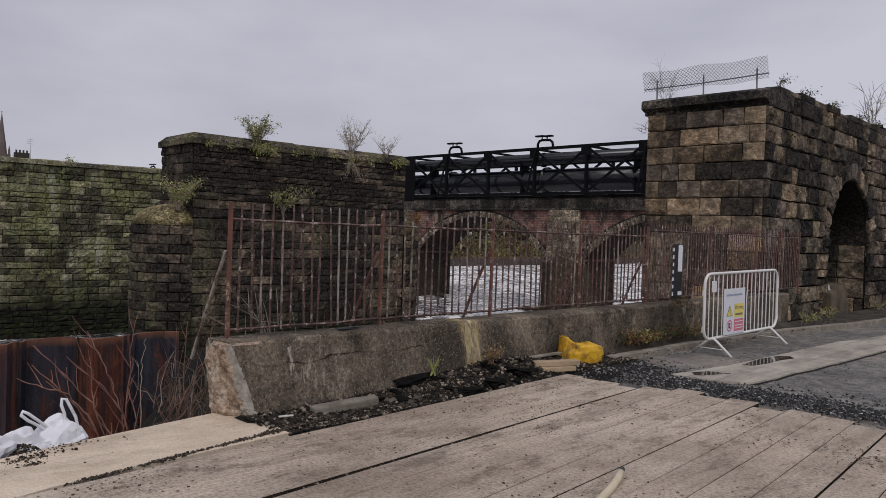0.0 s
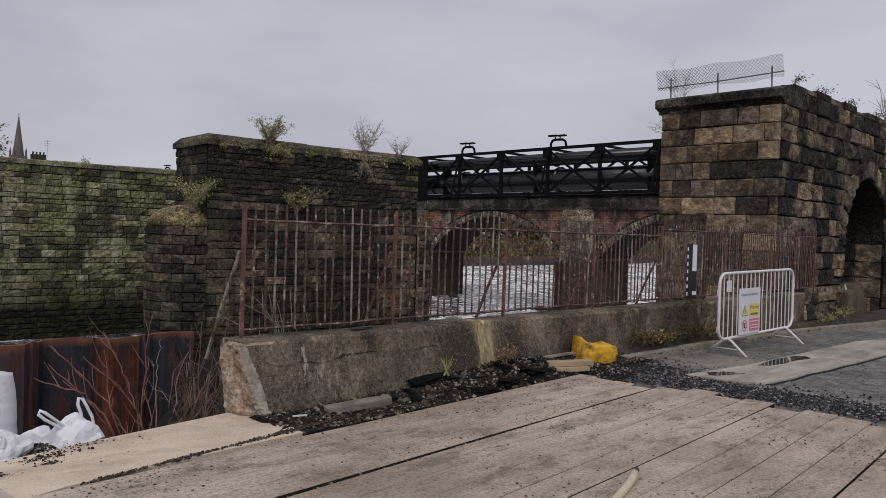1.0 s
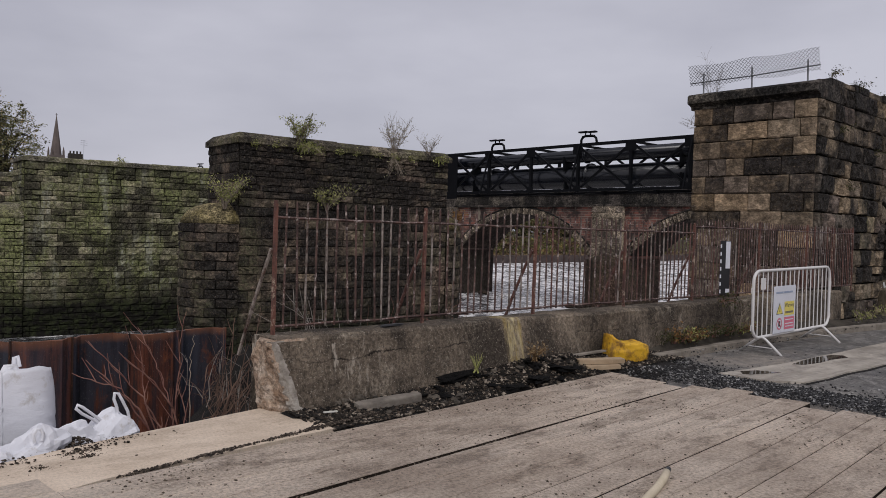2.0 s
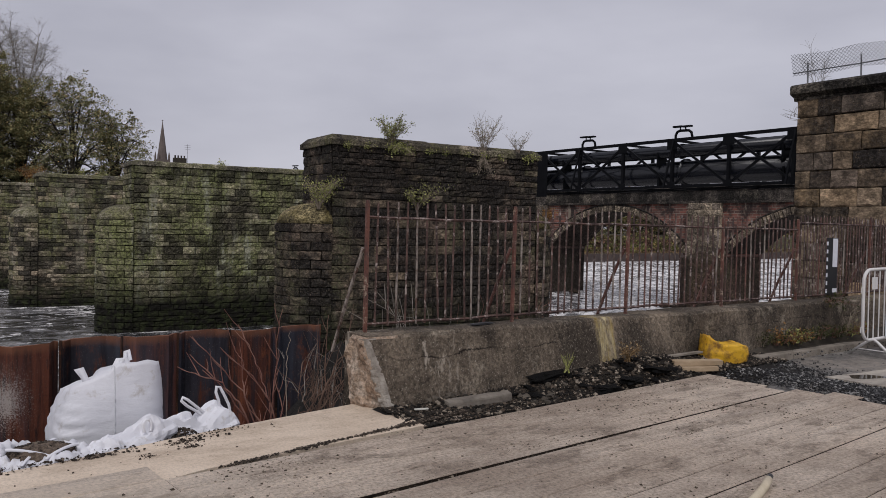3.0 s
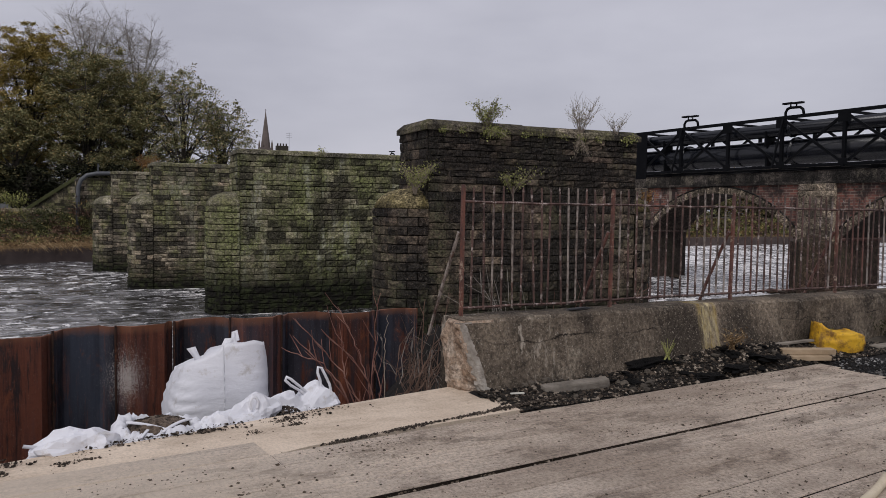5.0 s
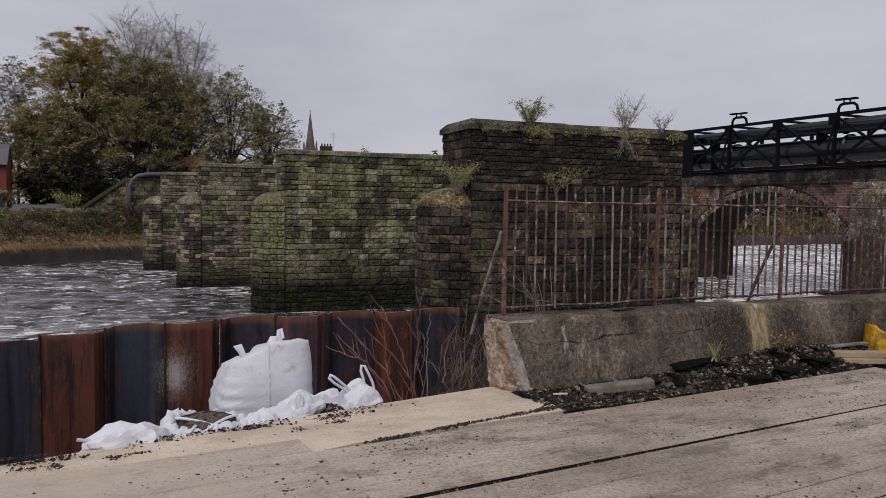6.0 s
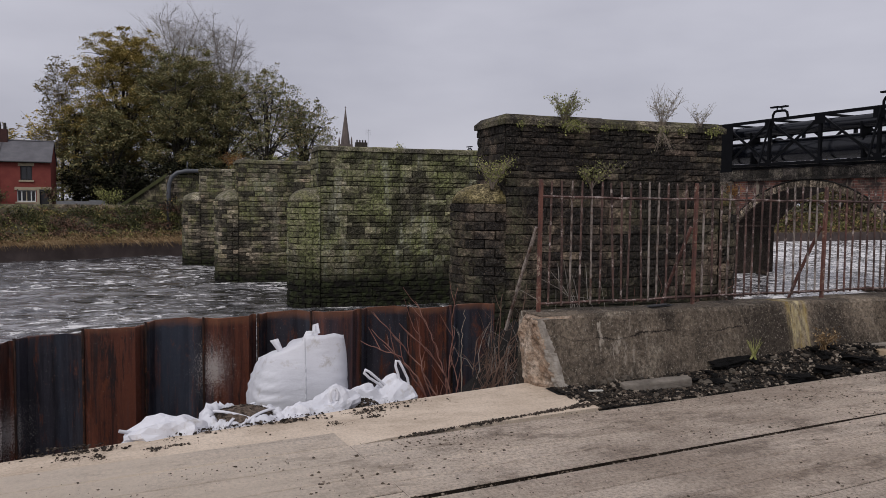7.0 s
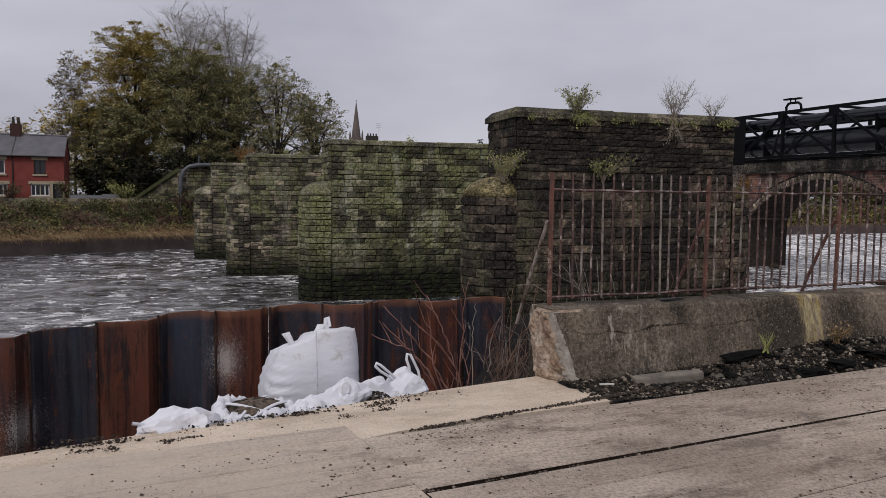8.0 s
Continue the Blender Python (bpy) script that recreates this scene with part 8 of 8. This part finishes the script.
def house(y1, width, label, door_at, win_up, win_down, dark_frames):
    """A terraced house; its front looks towards the river. y1: its end nearer the trees."""
    x, zb, ze, zr, depth = -90.0, 0.85, 5.6, 7.85, 8.0
    p = thing("terraced_house", label, "house", pose(x, y1, zb))
    e, rdg = ze - zb, zr - zb
    openings = [(*win_up, 2.7, 4.15), (*win_down, 0.45, 1.65), (door_at - 0.45, door_at + 0.45, 0.0, 1.75)]
    bm = bmesh.new()
    ys = sorted({-width, 0.0} | {-o[0] for o in openings} | {-o[1] for o in openings})
    zs = sorted({-1.0, e} | {v for o in openings for v in o[2:]})
    for a, b2 in zip(ys, ys[1:]):
        for c, d in zip(zs, zs[1:]):
            ym, zm = (a + b2) / 2, (c + d) / 2
            if any(-o[1] < ym < -o[0] and o[2] < zm < o[3] for o in openings):
                continue
            for v4 in (((0, a, c), (0, b2, c), (0, b2, d), (0, a, d)), ((-0.3, a, c), (-0.3, b2, c), (-0.3, b2, d), (-0.3, a, d))):
                bm.faces.new([bm.verts.new(v) for v in v4])
    bmesh.ops.remove_doubles(bm, verts=bm.verts, dist=0.001)
    rim = [e2 for e2 in bm.edges if e2.is_boundary and e2.verts[0].co.x > -0.1]
    for e2 in rim:
        a3, b3 = (v.co.copy() for v in e2.verts)
        bm.faces.new([bm.verts.new(v) for v in (a3, b3, (-0.3, b3.y, b3.z), (-0.3, a3.y, a3.z))])
    bmesh.ops.remove_doubles(bm, verts=bm.verts, dist=0.001)
    part("front_wall", bm, HOUSE_BRICK, p, "red brick front")
    bm = bmesh.new()
    q = [[bm.verts.new((xx, yy, zz)) for xx, zz in ((-0.3, -1), (-depth, -1), (-depth, e), (-depth / 2, rdg - 0.1), (-0.3, e))] for yy in (0.0, -0.3)]
    for k in range(5):
        bm.faces.new((q[0][k], q[0][(k + 1) % 5], q[1][(k + 1) % 5], q[1][k]))
    bm.faces.new(q[0])
    bm.faces.new(q[1][::-1])
    part("gable_wall", bm, HOUSE_BRICK, p)
    part("back_wall", box(-depth, -depth + 0.3, -width, -0.3, -1, e), HOUSE_BRICK, p)
    bm = bmesh.new()
    q = [[bm.verts.new((xx, yy, zz)) for xx, zz in ((0.35, e - 0.12), (-depth / 2, rdg), (-depth - 0.35, e - 0.12), (-depth - 0.35, e - 0.24), (-depth / 2, rdg - 0.14), (0.35, e - 0.24))] for yy in (0.12, -width)]
    for k in range(6):
        bm.faces.new((q[0][k], q[0][(k + 1) % 6], q[1][(k + 1) % 6], q[1][k]))
    bm.faces.new(q[0])
    bm.faces.new(q[1][::-1])
    roof = part("roof", bm, SLATE, p, "grey slate roof")
    part("ridge_tiles", tube([(-depth / 2, 0.12, rdg + 0.02), (-depth / 2, -width, rdg + 0.02)], 0.11, 6), SLATE, roof)
    part("gutter", tube([(0.38, 0.1, e - 0.2), (0.38, -width, e - 0.2)], 0.07, 6), SIGN_BLACK, p)
    part("downpipe", tube([(0.08, -width + 0.1, e - 0.2), (0.08, -width + 0.1, -0.5)], 0.06, 6), SIGN_BLACK, p)
    ch = part("chimney", box(-depth / 2 - 0.45, -depth / 2 + 0.45, -width - 0.5, -width + 0.55, rdg - 0.6, rdg + 1.15, 0.03), plain("chimney_brick", (0.045, 0.019, 0.017), (0.075, 0.03, 0.025)), p, "dark brick chimney stack")
    for k in (0, 1):
        part("chimney_pot", tube([(-depth / 2, -width - 0.22 + 0.5 * k, rdg + 1.15), (-depth / 2, -width - 0.22 + 0.5 * k, rdg + 1.85)], [0.17, 0.13], 10), BARK, ch)
    for k, (a, b2, c, d) in enumerate(openings[:2]):
        w = part("window", box(-0.24, -0.21, -b2, -a, c, d), GLASS_DARK, p)
        fm = SIGN_BLACK if dark_frames and k == 0 else FRAME_WHITE
        for u0, u1, v0, v1 in ((-b2, -b2 + 0.1, c, d), (-a - 0.1, -a, c, d), (-b2 + 0.1, -a - 0.1, c, c + 0.1), (-b2 + 0.1, -a - 0.1, d - 0.1, d)):
            part("frame_bar", box(-0.2, -0.1, u0, u1, v0, v1), fm, w)
        n = 3 if b2 - a > 1.6 else 1
        for j in range(1, n + 1):
            ym = -b2 + (b2 - a) * j / (n + 1)
            part("mullion", box(-0.2, -0.1, ym - 0.05, ym + 0.05, c + 0.1, d - 0.1), SILL if n > 1 and j == 2 else fm, w)
        part("sill", box(-0.2, 0.12, -b2 - 0.15, -a + 0.15, c - 0.18, c), SILL, w)
        part("lintel", box(-0.2, 0.06, -b2 - 0.2, -a + 0.2, d, d + 0.32), SILL, w)
    dr = part("door", box(-0.22, -0.16, -door_at - 0.45, -door_at + 0.45, 0.0, 1.5), plain("dark_door", (0.03, 0.03, 0.035), (0.05, 0.05, 0.05)), p)
    part("door_fanlight", box(-0.22, -0.16, -door_at - 0.45, -door_at + 0.45, 1.5, 1.75), GLASS_DARK, dr)
    part("door_surround", box(-0.1, 0.08, -door_at - 0.7, -door_at - 0.45, 0.0, 1.98), SILL, dr)
    part("door_surround", box(-0.1, 0.08, -door_at + 0.45, -door_at + 0.7, 0.0, 1.98), SILL, dr)
    part("door_head", box(-0.1, 0.1, -door_at - 0.7, -door_at + 0.7, 1.75, 2.0), SILL, dr)
    return p


house(-6.45, 4.85, "red brick terraced house with a grey slate roof", 0.62, (1.72, 2.8), (1.4, 3.15), True)
house(-11.30, 4.85, "red brick terraced house with white window frames", 4.0, (0.6, 1.75), (0.4, 2.1), False)
house(-16.15, 4.85, "red brick terraced house further along the row", 0.9, (2.45, 3.5), (2.05, 3.85), False)
weed("garden_shrub", "climbing shrub round a house door", (-89.2, -6.0, 0.8), 22, 2.2, 0.7, 700, 0.25, BRAMBLE, BARK, 401, (0, 0, 0), 0.1, 0.03, 3, "shrub")
weed("garden_shrub", "yellow-green shrub on the far riverside", (-80.5, -0.6, 0.8), 26, 2.2, 0.9, 900, 0.2, LEAF_WEED, BARK, 402, (0, 0, 0), 0.2, 0.03, 3, "shrub")
weed("garden_shrub", "brown shrub in front of the houses", (-88.5, -11.3, 0.8), 22, 2.0, 0.9, 500, 0.25, BRAMBLE, BARK, 403, (0, 0, 0), 0.2, 0.03, 3, "shrub")
fence2 = thing("garden_fence", "pale grey garden fence panels on the far bank", "fence")
for i in range(7):
    part("panel", box(-82.03, -81.97, -5.4 + i * 0.72, -4.72 + i * 0.72, 0.7, 1.42 + 0.12 * (i > 3), 0.01), GREY_STEEL, fence2)
    part("post", box(-82.05, -81.93, -5.44 + i * 0.72, -5.40 + i * 0.72, 0.7, 1.6), GREY_STEEL, fence2)
weed("ivy", "ivy and weeds covering the far abutment's foot", (-70.3, 4.4, -1.4), 40, 3.4, 0.3, 1300, 0.24, BRAMBLE, BARK, 404, (0, 0, 0), 0, 0.03, 3, "ivy")

# ---- the church spire and roofs in the distance ----
SPIRE = plain("brown_grey_spire_stone", (0.13, 0.105, 0.095), (0.19, 0.155, 0.14), 0.3, 3, 0.9)
ch = thing("church_spire", "distant brown stone church spire with corner pinnacles", "church", pose(-240.6, 67.9, -1.0))
part("tower", box(-1.9, 1.9, -1.9, 1.9, 0, 21.4), SPIRE, ch)
bm = bmesh.new()
bot = [bm.verts.new((1.55 * math.cos(a), 1.55 * math.sin(a), 21.3)) for a in (math.pi / 8 + math.pi * k / 4 for k in range(8))]
topv = [bm.verts.new((0.06 * math.cos(a), 0.06 * math.sin(a), 33.0)) for a in (math.pi / 8 + math.pi * k / 4 for k in range(8))]
for k in range(8):
    bm.faces.new((bot[k], bot[(k + 1) % 8], topv[(k + 1) % 8], topv[k]))
bm.faces.new(bot[::-1])
bm.faces.new(topv)
part("spire", bm, SPIRE, ch)
part("finial", tube([(0, 0, 32.9), (0, 0, 33.6)], 0.09, 6), SPIRE, ch)
part("finial_arm", tube([(0, -0.3, 33.3), (0, 0.3, 33.3)], 0.07, 6), SPIRE, ch)
for sx in (-1, 1):
    for sy in (-1, 1):
        part("pinnacle", tube([(1.6 * sx, 1.6 * sy, 21.3), (1.6 * sx, 1.6 * sy, 22.6), (1.6 * sx, 1.6 * sy, 23.9)], [0.32, 0.30, 0.03], 6), SPIRE, ch)
part("louvre", box(1.9, 1.96, -0.5, 0.5, 17.5, 20.4), SIGN_BLACK, ch)
ro = thing("distant_roof", "distant roof with a row of chimney pots", "house", pose(-153.1, 46.6, -0.7))
part("wall", box(-4, 4, -6, 6, 0, 10.5), HOUSE_BRICK, ro)
bm = bmesh.new()
q = [[bm.verts.new((xx, yy, zz)) for xx, zz in ((4.3, 10.3), (0, 13.6), (-4.3, 10.3))] for yy in (-6.2, 6.2)]
for k in range(3):
    bm.faces.new((q[0][k], q[0][(k + 1) % 3], q[1][(k + 1) % 3], q[1][k]))
bm.faces.new(q[0])
bm.faces.new(q[1][::-1])
part("roof", bm, SLATE, ro)
cs = part("chimney", box(-0.5, 0.5, -1.2, 1.2, 12.6, 14.8), BARK, ro)
for k in range(4):
    part("chimney_pot", tube([(0, -0.9 + 0.6 * k, 14.8), (0, -0.9 + 0.6 * k, 15.3)], 0.16, 8), BARK, cs)
an = part("aerial", tube([(0, 1.5, 13.0), (0, 1.5, 17.6)], 0.03, 4), GREY_STEEL, ro)
for z in (17.4, 17.0, 16.6):
    part("aerial_arm", tube([(0, 0.9, z), (0, 2.1, z)], 0.02, 4), GREY_STEEL, an)
